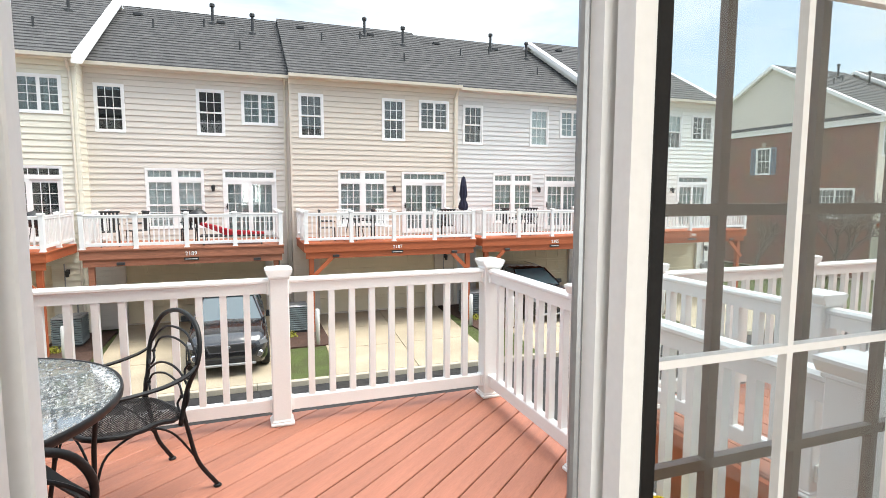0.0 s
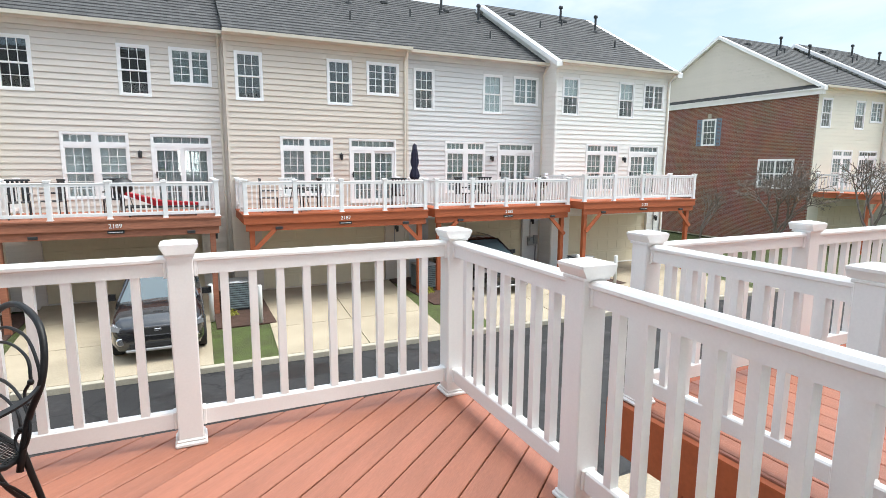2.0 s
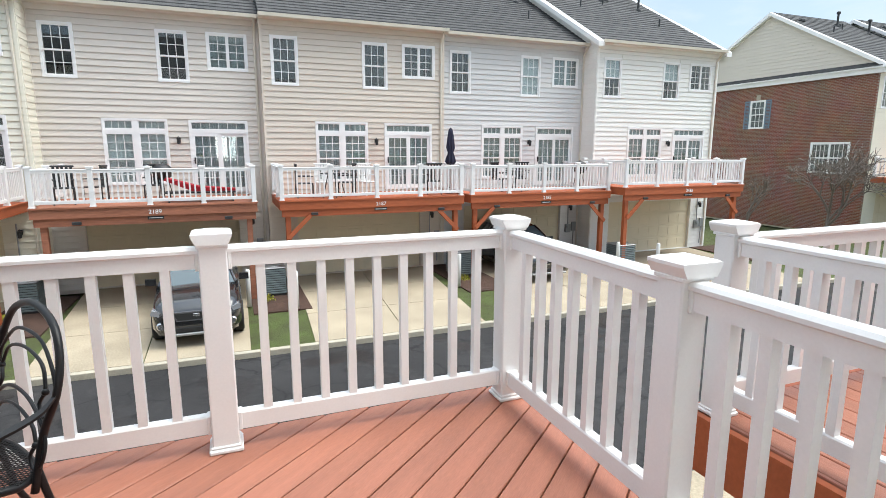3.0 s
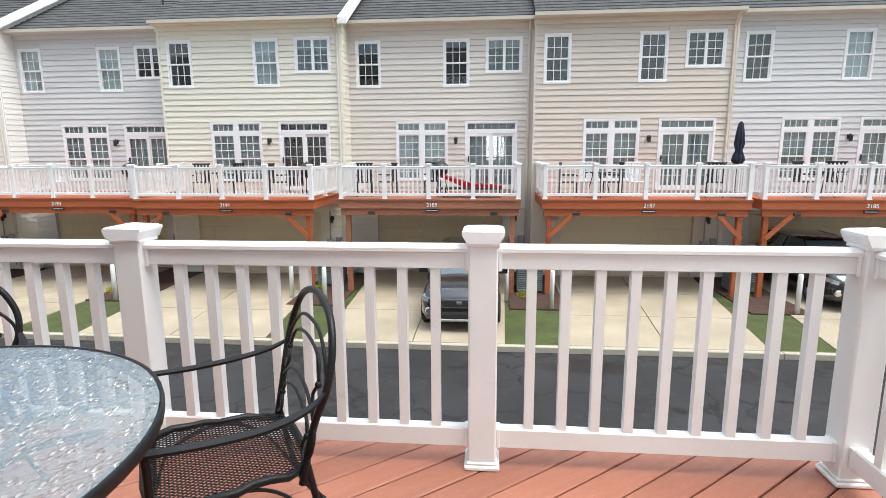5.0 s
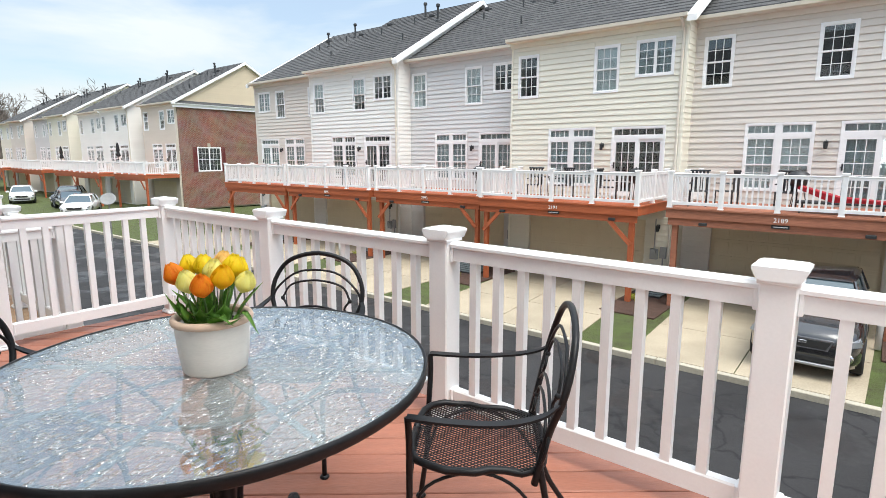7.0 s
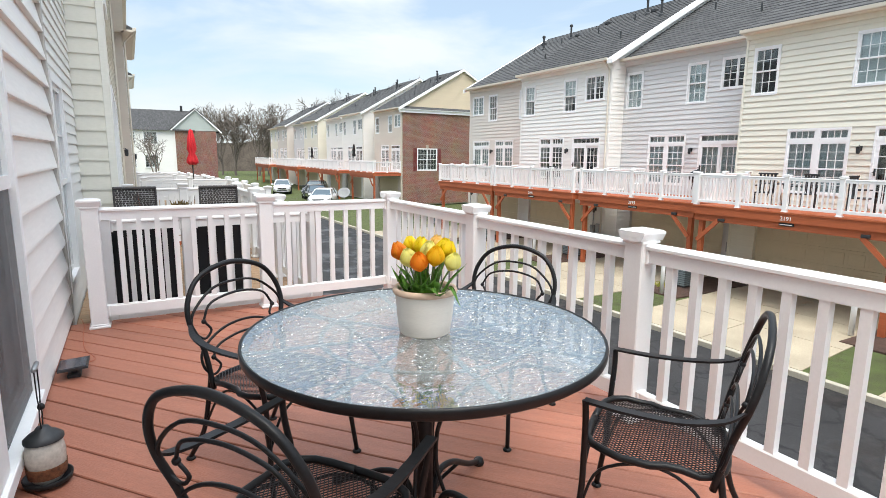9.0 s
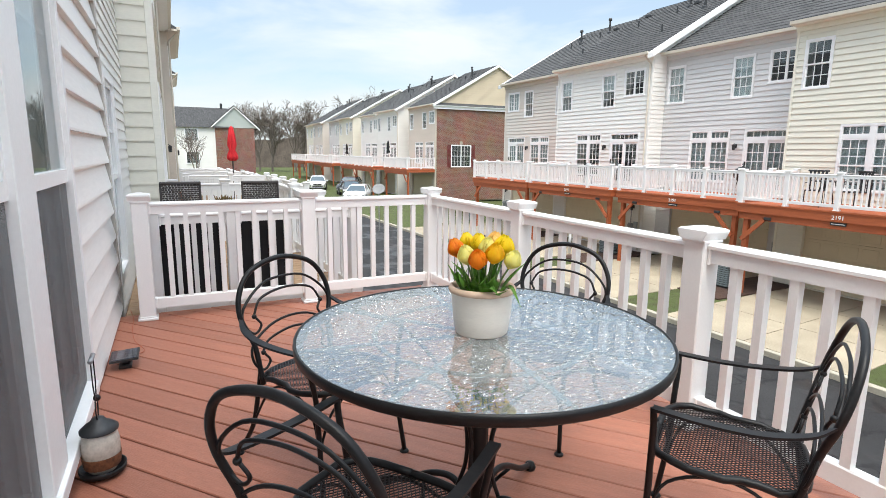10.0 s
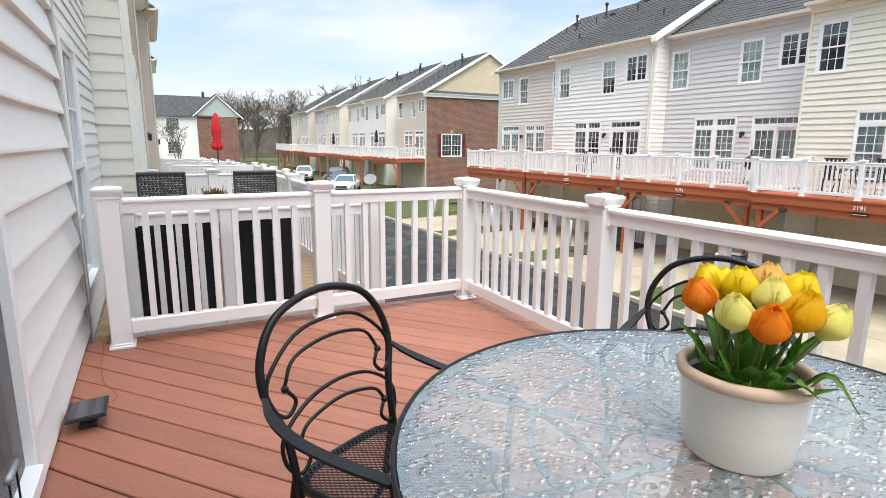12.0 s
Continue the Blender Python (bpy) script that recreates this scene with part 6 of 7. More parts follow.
for k in range(37):
    z = -0.3 + k * NSTEP
    part("siding_board", cached(("return_board",), lambda bm: prism(bm, [(0.0, NSTEP), (0.003, NSTEP), (0.018, 0.016), (0.018, 0), (0, 0)], 0.03, NWY - 0.05), M_ROWC), None, rs, m=T(NWX - 0.02, 0, z))


def row_courses(x0, x1, y, holes, step, m, n):
    """Lap boards on a wall that faces the street, cut at its windows."""
    for k in range(n):
        z = -0.3 + k * step
        x = x0
        spans = []
        for h in sorted(h for h in holes if h[2] - 0.05 < z + step - 0.02 and h[3] + 0.05 > z + 0.02):
            if h[0] - 0.06 > x:
                spans.append((x, h[0] - 0.06))
            x = max(x, h[1] + 0.06)
        if x < x1:
            spans.append((x, x1))
        for a, b in spans:
            part("siding_board", cached(("row_board", round(b - a, 3), step, m.name), lambda bm: prism(bm, [(0.0, step), (0.002, step), (0.016, 0.014), (0.016, 0), (0, 0)], 0, b - a, "x"), m), None, rs, m=T(a, y, z))


row_courses(NWX, -4.81, 0.03, [NWIN], 0.1016, M_RECESS, 62)
row_courses(-15.15, NWX - 0.10, NWY, [(-9.35, -7.75, -0.10, 2.12), (-10.9, -9.9, 0.5, 2.1), (-9.2, -8.3, 3.3, 4.8)], NSTEP, M_ROWC, 37)
for name_, x0_, x1_, z0_, z1_, y_, nx_, in_ in (("window_2", *NWIN, 0.03, 3, M_CURTAIN), ("door_2", -9.35, -7.75, -0.10, 2.12, NWY, 4, M_ROOMSHADE), ("window_3", -10.9, -9.9, 0.5, 2.1, NWY, 3, M_CURTAIN), ("window_4", -9.2, -8.3, 3.3, 4.8, NWY, 3, M_BLIND)):
    w_, h_ = x1_ - x0_, z1_ - z0_
    nw = thing(name_, (0, 0, 0), "white framed glazed opening of the adjoining house", "window" if "win" in name_ else "door", kind="structure")
    nw.matrix_basis = Matrix.Translation((x1_, y_, z0_)) @ Matrix.Rotation(math.pi, 4, "Z")
    part("window_frame" if "win" in name_ else "door_frame", cached(("nextcasing", round(w_, 2), round(h_, 2)), lambda bm: frame_bm(bm, -0.055, w_ + 0.055, -0.055, h_ + 0.055, 0.08, -0.040, 0.05), M_TRIM), None, nw)
    if "win" in name_:
        sash(nw, 0.025, w_ - 0.025, h_ / 2 - 0.02, h_ - 0.025, nx_, 2, 0.0)
        sash(nw, 0.025, w_ - 0.025, 0.025, h_ / 2 + 0.02, nx_, 2, 0.025)
    else:
        sash(nw, 0.025, w_ / 2 + 0.03, 0.025, h_ - 0.025, 3, 5, 0.0, 0.09)
        sash(nw, w_ / 2 - 0.03, w_ - 0.025, 0.025, h_ - 0.025, 3, 5, 0.03, 0.09)
    # door_2 gets no cloth here but the sheet painted as room shade
    backing(nw, w_, h_, 0.10, in_, "curtain")
bm = bmesh.new()
box(bm, NWX - 0.10, NWX + 0.006, NWY - 0.05, NWY + 0.03, -0.4, 6.1, 0.004)
part("row_corner_trim", bm, siding_mat("trim_row", (0.80, 0.79, 0.72)), kind="structure")
bm = bmesh.new()
box(bm, -15.15, NWX + 0.1, -0.3, 0.70, 6.08, 6.2)
box(bm, NWX + 0.1, -4.82, -0.3, 0.33, 6.08, 6.2)
prism(bm, [(-6, 6.2), (0.7, 6.2), (-2.6, 8.2)], -15.15, NWX + 0.1, "x")
part("row_roof", bm, M_SHINGLE, kind="structure", label="dark shingled roof of the adjoining house")


def row_unit(x, front, z, color, key):
    """A farther house of our own row, seen almost edge on."""
    h = thing("townhouse", (x, front, 0), key + " vinyl-sided townhouse of our row seen edge on", "house", "near row of townhouses")
    m = siding_mat(key, color)
    W = 6.1
    ops = [(0.5, 1.4, 3.4, 4.9), (2.6, 3.5, 3.4, 4.9), (4.3, 5.5, 3.8, 4.9), (0.45, 2.15, 0.0 + z, 2.3 + z), (2.9, 4.7, 0.3 + z, 2.3 + z)]
    bm = bmesh.new()
    panel_with_holes(bm, 0, W, RZ, EAVE, -0.16, -0.004, ops)
    box(bm, W - 0.12, W, -8, -0.16, RZ, EAVE)
    box(bm, 0, 0.12, -8, -0.16, RZ, EAVE)
    prism(bm, [(-8.5, EAVE), (0.0, EAVE), (-5.0, EAVE + 2.9)], W - 0.12, W, "x")
    wall = part("wall", bm, m, h)
    bm = bmesh.new()
    zz = RZ
    while zz < EAVE - 0.2:
        xx = 0.07
        for o in sorted(o for o in ops if o[2] < zz + 0.16 and o[3] > zz + 0.02) + [(W - 0.07, W)]:
            if o[0] > xx + 0.01:
                box(bm, xx, o[0], -0.003, 0.014, zz, zz + COURSE - 0.02)
            xx = max(xx, o[1])
        box(bm, W, W + 0.014, -2.0, -0.07, zz, zz + COURSE - 0.02)
        zz += COURSE
    part("siding", bm, m, wall, kind="stuff")
    for x0, x1, z0, z1 in ops:
        t_ = Matrix.Translation((x1, 0, z0)) @ Matrix.Rotation(math.pi, 4, "Z")
        w, hh = x1 - x0, z1 - z0
        win = part("window", cached(("casing", round(w, 2), round(hh, 2)), lambda bm: frame_bm(bm, 0, w, 0, hh, 0.06, -0.035, 0.06), M_TRIM), None, h, m=t_)
        sash(win, 0.055, w - 0.055, hh / 2 - 0.02, hh - 0.055, 3, 2, 0.0)
        sash(win, 0.055, w - 0.055, 0.055, hh / 2 + 0.02, 3, 2, 0.025)
        backing(win, w, hh, 0.12, M_CURTAIN, "curtain")
    bm = bmesh.new()
    box(bm, -0.02, W + 0.3, -0.02, 0.34, EAVE - 0.06, EAVE)
    part("soffit", bm, siding_mat("trim_" + key, tuple(min(1, c * 1.08) for c in color)), h)
    bm = bmesh.new()
    prism(bm, [(0.44, EAVE + 0.09), (0.43, EAVE - 0.01), (0.33, EAVE - 0.03), (0.32, EAVE + 0.07)], -0.03, W + 0.3, "x")
    tube(bm, [(W - 0.1, 0.36, EAVE - 0.02), (W - 0.1, 0.2, EAVE - 0.2), (W - 0.1, 0.06, EAVE - 0.36), (W - 0.1, 0.06, 0.0)], 0.038, 6)
    part("gutter", bm, M_GUTTER, h)
    bm = bmesh.new()
    prism(bm, [(-10.0, EAVE), (0.34, EAVE), (0.34, EAVE + 0.06), (-5.0, EAVE + 2.95), (-10.0, EAVE + 0.06)], 0, W + 0.28, "x")
    part("roof", bm, M_SHINGLE, h)
    part("wall_lamp", cached(("wall_lamp",), house_light_bm, M_DARKMETAL), None, h, m=Matrix.Translation((2.5, 0.02, 1.7 + z)) @ Matrix.Rotation(math.pi, 4, "Z"))


for i, (fr_, zz_, c_, k_) in enumerate(((0.36, -0.35, WHITE, "white"), (0.64, -0.5, TAN, "tan"), (0.30, -0.6, GREY, "grey"), (0.70, -0.7, WHITE, "white"))):
    x_ = -21.28 - 6.12 * i
    row_unit(x_, fr_, zz_, c_, k_)
for i in range(4):
    x1_, z_ = -11.1 - i * 6.1, -0.30 - 0.12 * i
    x0_ = x1_ - 5.4
    raised_deck_near = thing("near_deck", (0, 0, z_), "weathered timber deck of our row", "deck", "near row decks")
    bm = bmesh.new()
    for k in range(16):
        box(bm, x0_, x1_, 0.81 + k * 0.14, 0.81 + k * 0.14 + 0.134, -0.04, 0)
    part("decking", bm, WOODDECK, raised_deck_near, kind="stuff")
    bm = bmesh.new()
    box(bm, x0_, x1_, 3.06, 3.10, -0.35, 0)
    box(bm, x1_, x1_ + 0.04, 0.75, 3.10, -0.35, 0)
    part("rim_joist", bm, M_BEAM, raised_deck_near)
    px_ = [round(x1_ - 0.07 - (x1_ - x0_ - 0.14) * k / 4, 3) for k in range(5)]
    railing("deck_railing", [[(p_, 3.0) for p_ in px_], [(px_[0], 3.0), (px_[0], 2.0), (px_[0], 0.85)], [(px_[-1], 3.0), (px_[-1], 2.0), (px_[-1], 0.85)]], (0, 0, z_), group="near row railings", fine=False, gap=0.125 if i < 2 else 0.15)


def umbrella(x, y, z, name_m, color, h=2.15, lab="closed patio umbrella"):
    u = thing("patio_umbrella", (x, y, z), lab, "umbrella", "closed umbrellas")
    m = mat(name_m, color, 0.85, vary=0.3, scale=6, fine=30, bump=0.6, dist=0.01, stretch=(6, 6, 1))
    bm = bmesh.new()
    lathe(bm, [(0, 0), (0.022, 0), (0.022, h), (0, h + 0.03)], 10)
    part("pole", bm, M_DARKMETAL, u)
    bm = bmesh.new()
    prof = [(0.012, h + 0.02), (0.06, h - 0.04), (0.10, h - 0.30), (0.13, h - 0.62), (0.085, h - 0.78), (0.15, h - 0.98), (0.16, h - 1.08), (0.10, h - 1.16), (0.02, h - 1.12)]
    rings = []
    for r_, z_ in prof:
        rings.append([bm.verts.new((r_ * (1 + 0.20 * math.cos(4 * a_ * 2)) * math.cos(a_), r_ * (1 + 0.20 * math.cos(4 * a_ * 2)) * math.sin(a_), z_)) for a_ in [2 * math.pi * k / 40 for k in range(40)]])
    for r0, r1 in zip(rings, rings[1:]):
        for k in range(40):
            bm.faces.new((r0[k], r0[(k + 1) % 40], r1[(k + 1) % 40], r1[k]))
    part("canopy", bm, m, u, smooth=True)
    bm = bmesh.new()
    lathe(bm, [(0, 0), (0.22, 0), (0.22, 0.04), (0.05, 0.08), (0.04, 0.2), (0.022, 0.2)], 16)
    part("base", bm, M_DARKMETAL, u)


umbrella(-20.0, 2.42, -0.62, "red_canvas", (0.62, 0.02, 0.03), 2.75, "closed red patio umbrella on a deck")
umbrella(7.05, 17.0, -0.05, "navy_canvas", (0.02, 0.02, 0.045), 2.10, "closed dark navy patio umbrella on a deck")
umbrella(-62.6, 19.0, -0.1, "black_canvas", (0.02, 0.02, 0.02), 2.3, "closed black patio umbrella on a far deck")
umbrella(-50.5, 19.6, -0.1, "charcoal_canvas", (0.02, 0.02, 0.022), 2.5, "closed charcoal patio umbrella on a far deck")

# ---- things on the far decks ----
M_REDCUSH = mat("red_cushion", (0.30, 0.008, 0.016), 0.9, vary=0.15, scale=5)
M_WHITEPL = mat("white_plastic", (0.75, 0.75, 0.74), 0.4, vary=0.05)


def lounger(x, y, z):
    c = thing("deck_lounger", (x, y, z), "low dark lounger with red cushion on the far deck", "lounger")
    bm = bmesh.new()
    box(bm, 0, 1.8, 0, 0.6, 0.24, 0.29, 0.01)
    part("frame", bm, M_DARKMETAL, c)
    for a in (0.1, 1.7):
        for b in (0.05, 0.55):
            bm = bmesh.new()
            box(bm, a - 0.02, a + 0.02, b - 0.02, b + 0.02, 0, 0.24)
            part("leg", bm, M_DARKMETAL, c)
    bm = bmesh.new()
    prism(bm, [(0.0, 0.60), (0.05, 0.66), (0.85, 0.42), (1.8, 0.34), (1.8, 0.292), (0.7, 0.292)], 0.02, 0.58)
    part("cushion", bm, M_REDCUSH, c, "red padded cushion")


lounger(-1.4, 16.4, -0.05)


def small_table(x, y, z, r_, m, lab):
    c = thing("side_table", (x, y, z), lab, "table", "far deck tables")
    bm = bmesh.new()
    lathe(bm, [(0, 0.70), (r_, 0.70), (r_, 0.725), (0, 0.73)], 24)
    part("tabletop", bm, m, c)
    for k in range(4):
        bm = bmesh.new()
        tube(bm, [(r_ * 0.4 * math.cos(k * 1.57), r_ * 0.4 * math.sin(k * 1.57), 0.7), (r_ * 0.8 * math.cos(k * 1.57), r_ * 0.8 * math.sin(k * 1.57), 0)], 0.014, 6)
        part("leg", bm, m, c)


def slat_chair(x, y, z, m, turn, lab, hb=0.95):
    c = thing("deck_chair", (x, y, z), lab, "chair", "far deck chairs", turn=turn)
    bm = bmesh.new()
    box(bm, -0.24, 0.24, -0.24, 0.24, 0.41, 0.44, 0.008)
    part("seat", bm, m, c)
    for k in range(5):
        bm = bmesh.new()
        box(bm, -0.22 + k * 0.095, -0.22 + k * 0.095 + 0.06, 0.22, 0.24, 0.44, hb)
        part("slat", bm, m, c)
    bm = bmesh.new()
    box(bm, -0.26, 0.26, 0.215, 0.25, hb, hb + 0.05, 0.01)
    part("backrest", bm, m, c)
    for a in (-0.22, 0.22):
        for b in (-0.22, 0.22):
            bm = bmesh.new()
            box(bm, a - 0.018, a + 0.018, b - 0.018, b + 0.018, 0, 0.41)
            part("leg", bm, m, c)
        bm = bmesh.new()
        box(bm, a - 0.03, a + 0.03, -0.24, 0.24, 0.62, 0.65, 0.006)
        part("armrest", bm, m, c)


for x, y, z, m, tn, lab in ((-3.75, 16.9, -0.05, M_DARKMETAL, 10, "black metal chair on the faded deck"), (-3.1, 17.2, -0.05, M_DARKMETAL, -60, "black metal chair beside the railing"), (-1.75, 17.6, -0.05, M_DARKMETAL, 0, "dark round-backed chair below the window"),
                            (2.3, 16.9, -0.05, M_DARKMETAL, 90, "black metal chair on the tan house's deck"), (2.95, 17.3, -0.05, M_WHITEPL, 0, "white plastic chair on the tan house's deck"), (3.6, 17.0, -0.05, M_DARKMETAL, -90, "black metal chair below the twin windows"), (4.3, 17.1, -0.05, M_WHITEPL, 20, "white plastic chair near the patio door"), (6.4, 16.8, -0.05, M_DARKMETAL, 160, "black chair at the deck's corner"),
                            (9.0, 17.2, -0.05, M_DARKMETAL, 30, "black chair on the grey house's deck"), (9.9, 17.3, -0.05, M_DARKMETAL, -30, "black chair on the grey house's deck"), (-8.9, 16.9, -0.05, M_DARKMETAL, 20, "black chair on the ivory house's deck"), (-8.0, 17.2, -0.05, M_DARKMETAL, -20, "black chair on the ivory house's deck"), (-6.4, 16.9, -0.05, M_DARKMETAL, 90, "black chair beside the ivory house's door"), (-14.0, 17.2, -0.05, M_WHITEPL, 10, "white chair on the farther deck"), (-18.8, 17.0, -0.05, M_DARKMETAL, 10, "black chair on the white house's deck")):
    slat_chair(x, y, z, m, tn, lab)
small_table(3.15, 16.7, -0.05, 0.42, M_DARKMETAL, "black round table on the tan house's deck")
small_table(-8.4, 16.6, -0.05, 0.42, M_DARKMETAL, "black round table on the ivory house's deck")
small_table(9.5, 16.9, -0.05, 0.42, M_DARKMETAL, "black round table on the grey house's deck")


def grill(x, y, z):
    g = thing("kettle_grill", (x, y, z), "black domed kettle grill on the far deck", "grill", "grills")
    bm = bmesh.new()
    lathe(bm, [(0, 0.55), (0.14, 0.58), (0.24, 0.68), (0.27, 0.78), (0.27, 0.80), (0.23, 0.92), (0.12, 1.0), (0.02, 1.02), (0.02, 1.05), (0, 1.05)], 20)
    part("bowl", bm, M_DARKMETAL, g, smooth=True)
    for k in range(3):
        bm = bmesh.new()
        tube(bm, [(0.12 * math.cos(k * 2.1), 0.12 * math.sin(k * 2.1), 0.58), (0.25 * math.cos(k * 2.1), 0.25 * math.sin(k * 2.1), 0)], 0.012, 6)
        part("leg", bm, M_DARKMETAL, g)


for x, y in ((-5.55, 17.0), (-1.5, 17.55), (12.2, 17.1), (-11.4, 17.2)):
    grill(x, y, -0.05)

# ---- things at the garages ----
M_ACG = mat("grey_green_louvre", (0.16, 0.20, 0.21), 0.5, vary=0.15)
M_SHRUB = mat("yellow_shrub", (0.30, 0.30, 0.03), 0.7, vary=0.5, scale=15)
for i, (x, y, *_r) in enumerate(ROW):
    ac = thing("air_conditioner", (x - 0.15, y - 2.1, GZ + 0.02), "grey-green louvred air conditioning unit on the mulch", "air conditioner", "air conditioners")
    bm = bmesh.new()
    for k in range(11):
        box(bm, -0.37, 0.37, -0.37, 0.37, 0.06 + k * 0.066, 0.06 + k * 0.066 + 0.045, 0.008)
    part("louvre", bm, M_ACG, ac, kind="stuff")
    bm = bmesh.new()
    box(bm, -0.34, 0.34, -0.34, 0.34, 0.0, 0.80)
    part("core", bm, M_DARKMETAL, ac)
    bm = bmesh.new()
    box(bm, -0.38, 0.38, -0.38, 0.38, 0.79, 0.83, 0.02)
    lathe(bm, [(0.30, 0.83), (0.28, 0.85), (0.05, 0.86), (0, 0.86)], 24)
    part("top_grille", bm, M_GREYMETAL, ac)
    for k, (bx_, by_) in enumerate(((x - 0.85, 15.35), (x + 0.32, 14.7))):
        bo = thing("bollard", (bx_, by_, GZ + 0.02), "white plastic-sleeved bollard beside the driveway", "bollard", "bollards")
        bm = bmesh.new()
        lathe(bm, [(0, 0), (0.062, 0), (0.062, 0.98), (0.045, 1.02), (0, 1.03)], 14)
        part("sleeve", bm, M_WHITEPL, bo, smooth=True)
    sh_ = thing("shrub", (x - 0.35, y - 2.9, GZ + 0.02), "small yellow-green flowering shrub in the mulch", "shrub", "shrubs")
    rng = random.Random(i)
    bm = bmesh.new()
    for k in range(150):
        d = Vector((rng.gauss(0, 1), rng.gauss(0, 1), abs(rng.gauss(0, 1)))).normalized() * rng.uniform(0.08, 0.22)
        q = Matrix.Translation(d) @ Euler((rng.uniform(0, 3), rng.uniform(0, 3), rng.uniform(0, 6))).to_matrix().to_4x4()
        bm.faces.new([bm.verts.new(q @ Vector(v)) for v in ((0, 0, 0), (0.03, 0.02, 0), (0.07, 0, 0), (0.03, -0.02, 0))])
    part("foliage", bm, M_SHRUB, sh_, kind="stuff")

# ---- cars ----
M_CARBLACK = mat("black_car_paint", (0.012, 0.013, 0.016), 0.22, vary=0.05, bump=0, coat=1.0)
M_CARWHITE = mat("white_car_paint", (0.75, 0.75, 0.75), 0.25, vary=0.02, bump=0, coat=1.0)
M_CARGLASS = mat("car_glass", (0.05, 0.075, 0.085), 0.06, vary=0.05, bump=0, coat=1.0)
M_TYRE = mat("tyre_rubber", (0.02, 0.02, 0.02), 0.85, vary=0.2)
M_CHROME = mat("chrome", (0.75, 0.75, 0.77), 0.15, metal=1.0, vary=0.03, bump=0)
M_LAMP = mat("headlight", (0.6, 0.62, 0.65), 0.1, metal=0.6, vary=0.1, bump=0, coat=1.0)


def car(x, y, turn, paint, lab, z=None, tall=1.66):
    """A car facing -y before it is turned; the origin is on the ground under its middle."""
    c = thing("car", (x, y, GZ if z is None else z), lab, "car", "cars", turn=turn)
    k = tall / 1.66
    # stations along y: y, half width, sill z, shoulder z
    st = [(-2.36, 0.62, 0.42, 0.72), (-2.30, 0.78, 0.30, 0.84), (-2.05, 0.89, 0.26, 0.97), (-1.55, 0.925, 0.26, 1.04), (-1.05, 0.935, 0.26, 1.09), (0.0, 0.94, 0.26, 1.12), (1.2, 0.94, 0.26, 1.14), (2.0, 0.90, 0.28, 1.10), (2.32, 0.80, 0.40, 0.95)]
    bm = bmesh.new()
    rows = []
    for yy, w, s0, s1 in st:
        s1 *= k
        rows.append([bm.verts.new(p) for p in ((-w * 0.92, yy, s0), (-w, yy, s0 + 0.16), (-w * 1.0, yy, (s0 + s1) / 2 + 0.08), (-w * 0.93, yy, s1 - 0.03), (-w * 0.80, yy, s1), (0, yy, s1 + 0.025), (w * 0.80, yy, s1), (w * 0.93, yy, s1 - 0.03), (w * 1.0, yy, (s0 + s1) / 2 + 0.08), (w, yy, s0 + 0.16), (w * 0.92, yy, s0))])
    for r0, r1 in zip(rows, rows[1:]):
        for j in range(10):
            bm.faces.new((r0[j], r0[j + 1], r1[j + 1], r1[j]))
        bm.faces.new((r0[10], r0[0], r1[0], r1[10]))
    bm.faces.new(rows[0][::-1]), bm.faces.new(rows[-1])
    bmesh.ops.recalc_face_normals(bm, faces=bm.faces[:])
    part("body", bm, paint, c, smooth=True)
    # cabin: glass below, roof panel over
    def ring(yy, w, z):
        return [(-w, yy, z), (w, yy, z)]
    bm = bmesh.new()
    lo = [(-0.80, -1.12, 1.08), (0.80, -1.12, 1.08), (0.84, 0.0, 1.12), (0.84, 1.3, 1.14), (0.76, 2.05, 1.10), (-0.76, 2.05, 1.10), (-0.84, 1.3, 1.14), (-0.84, 0.0, 1.12)]
    hi = [(-0.60, -0.34, 1.56), (0.60, -0.34, 1.56), (0.66, 0.25, 1.60), (0.66, 1.2, 1.60), (0.58, 1.72, 1.55), (-0.58, 1.72, 1.55), (-0.66, 1.2, 1.60), (-0.66, 0.25, 1.60)]
    a = [bm.verts.new((p[0], p[1], p[2] * k)) for p in lo]
    b = [bm.verts.new((p[0], p[1], p[2] * k)) for p in hi]
    for j in range(8):
        bm.faces.new((a[j], a[(j + 1) % 8], b[(j + 1) % 8], b[j]))
    bm.faces.new(b)
    part("cabin_glass", bm, M_CARGLASS, c, "tinted car windows")
    bm = bmesh.new()
    tp = [bm.verts.new((p[0] * 1.04, p[1] + (0.02 if p[1] > 1 else -0.03), p[2] * k + 0.005)) for p in hi]
    t2 = [bm.verts.new((p[0] * 0.88, p[1] * 0.94 + 0.03, p[2] * k + 0.055)) for p in hi]
    for j in range(8):
        bm.faces.new((tp[j], tp[(j + 1) % 8], t2[(j + 1) % 8], t2[j]))
    bm.faces.new(t2)
    part("roof", bm, paint, c, smooth=True)
    for s1 in (-1, 1):
        for (p, q) in (((0.82, -1.10, 1.09), (0.62, -0.34, 1.57)), ((0.85, 0.45, 1.13), (0.67, 0.42, 1.60)), ((0.84, 1.45, 1.13), (0.65, 1.35, 1.59)), ((0.77, 2.06, 1.10), (0.59, 1.72, 1.55))):
            bm = bmesh.new()
            tube(bm, [(p[0] * s1, p[1], p[2] * k), (q[0] * s1, q[1], q[2] * k)], 0.032, 6)
            part("pillar", bm, paint, c)
        bm = bmesh.new()
        obox(bm, T(s1 * 1.02, -0.72, 1.13 * k), 0.22, 0.10, 0.15)
        part("mirror", bm, paint, c)
        bm = bmesh.new()
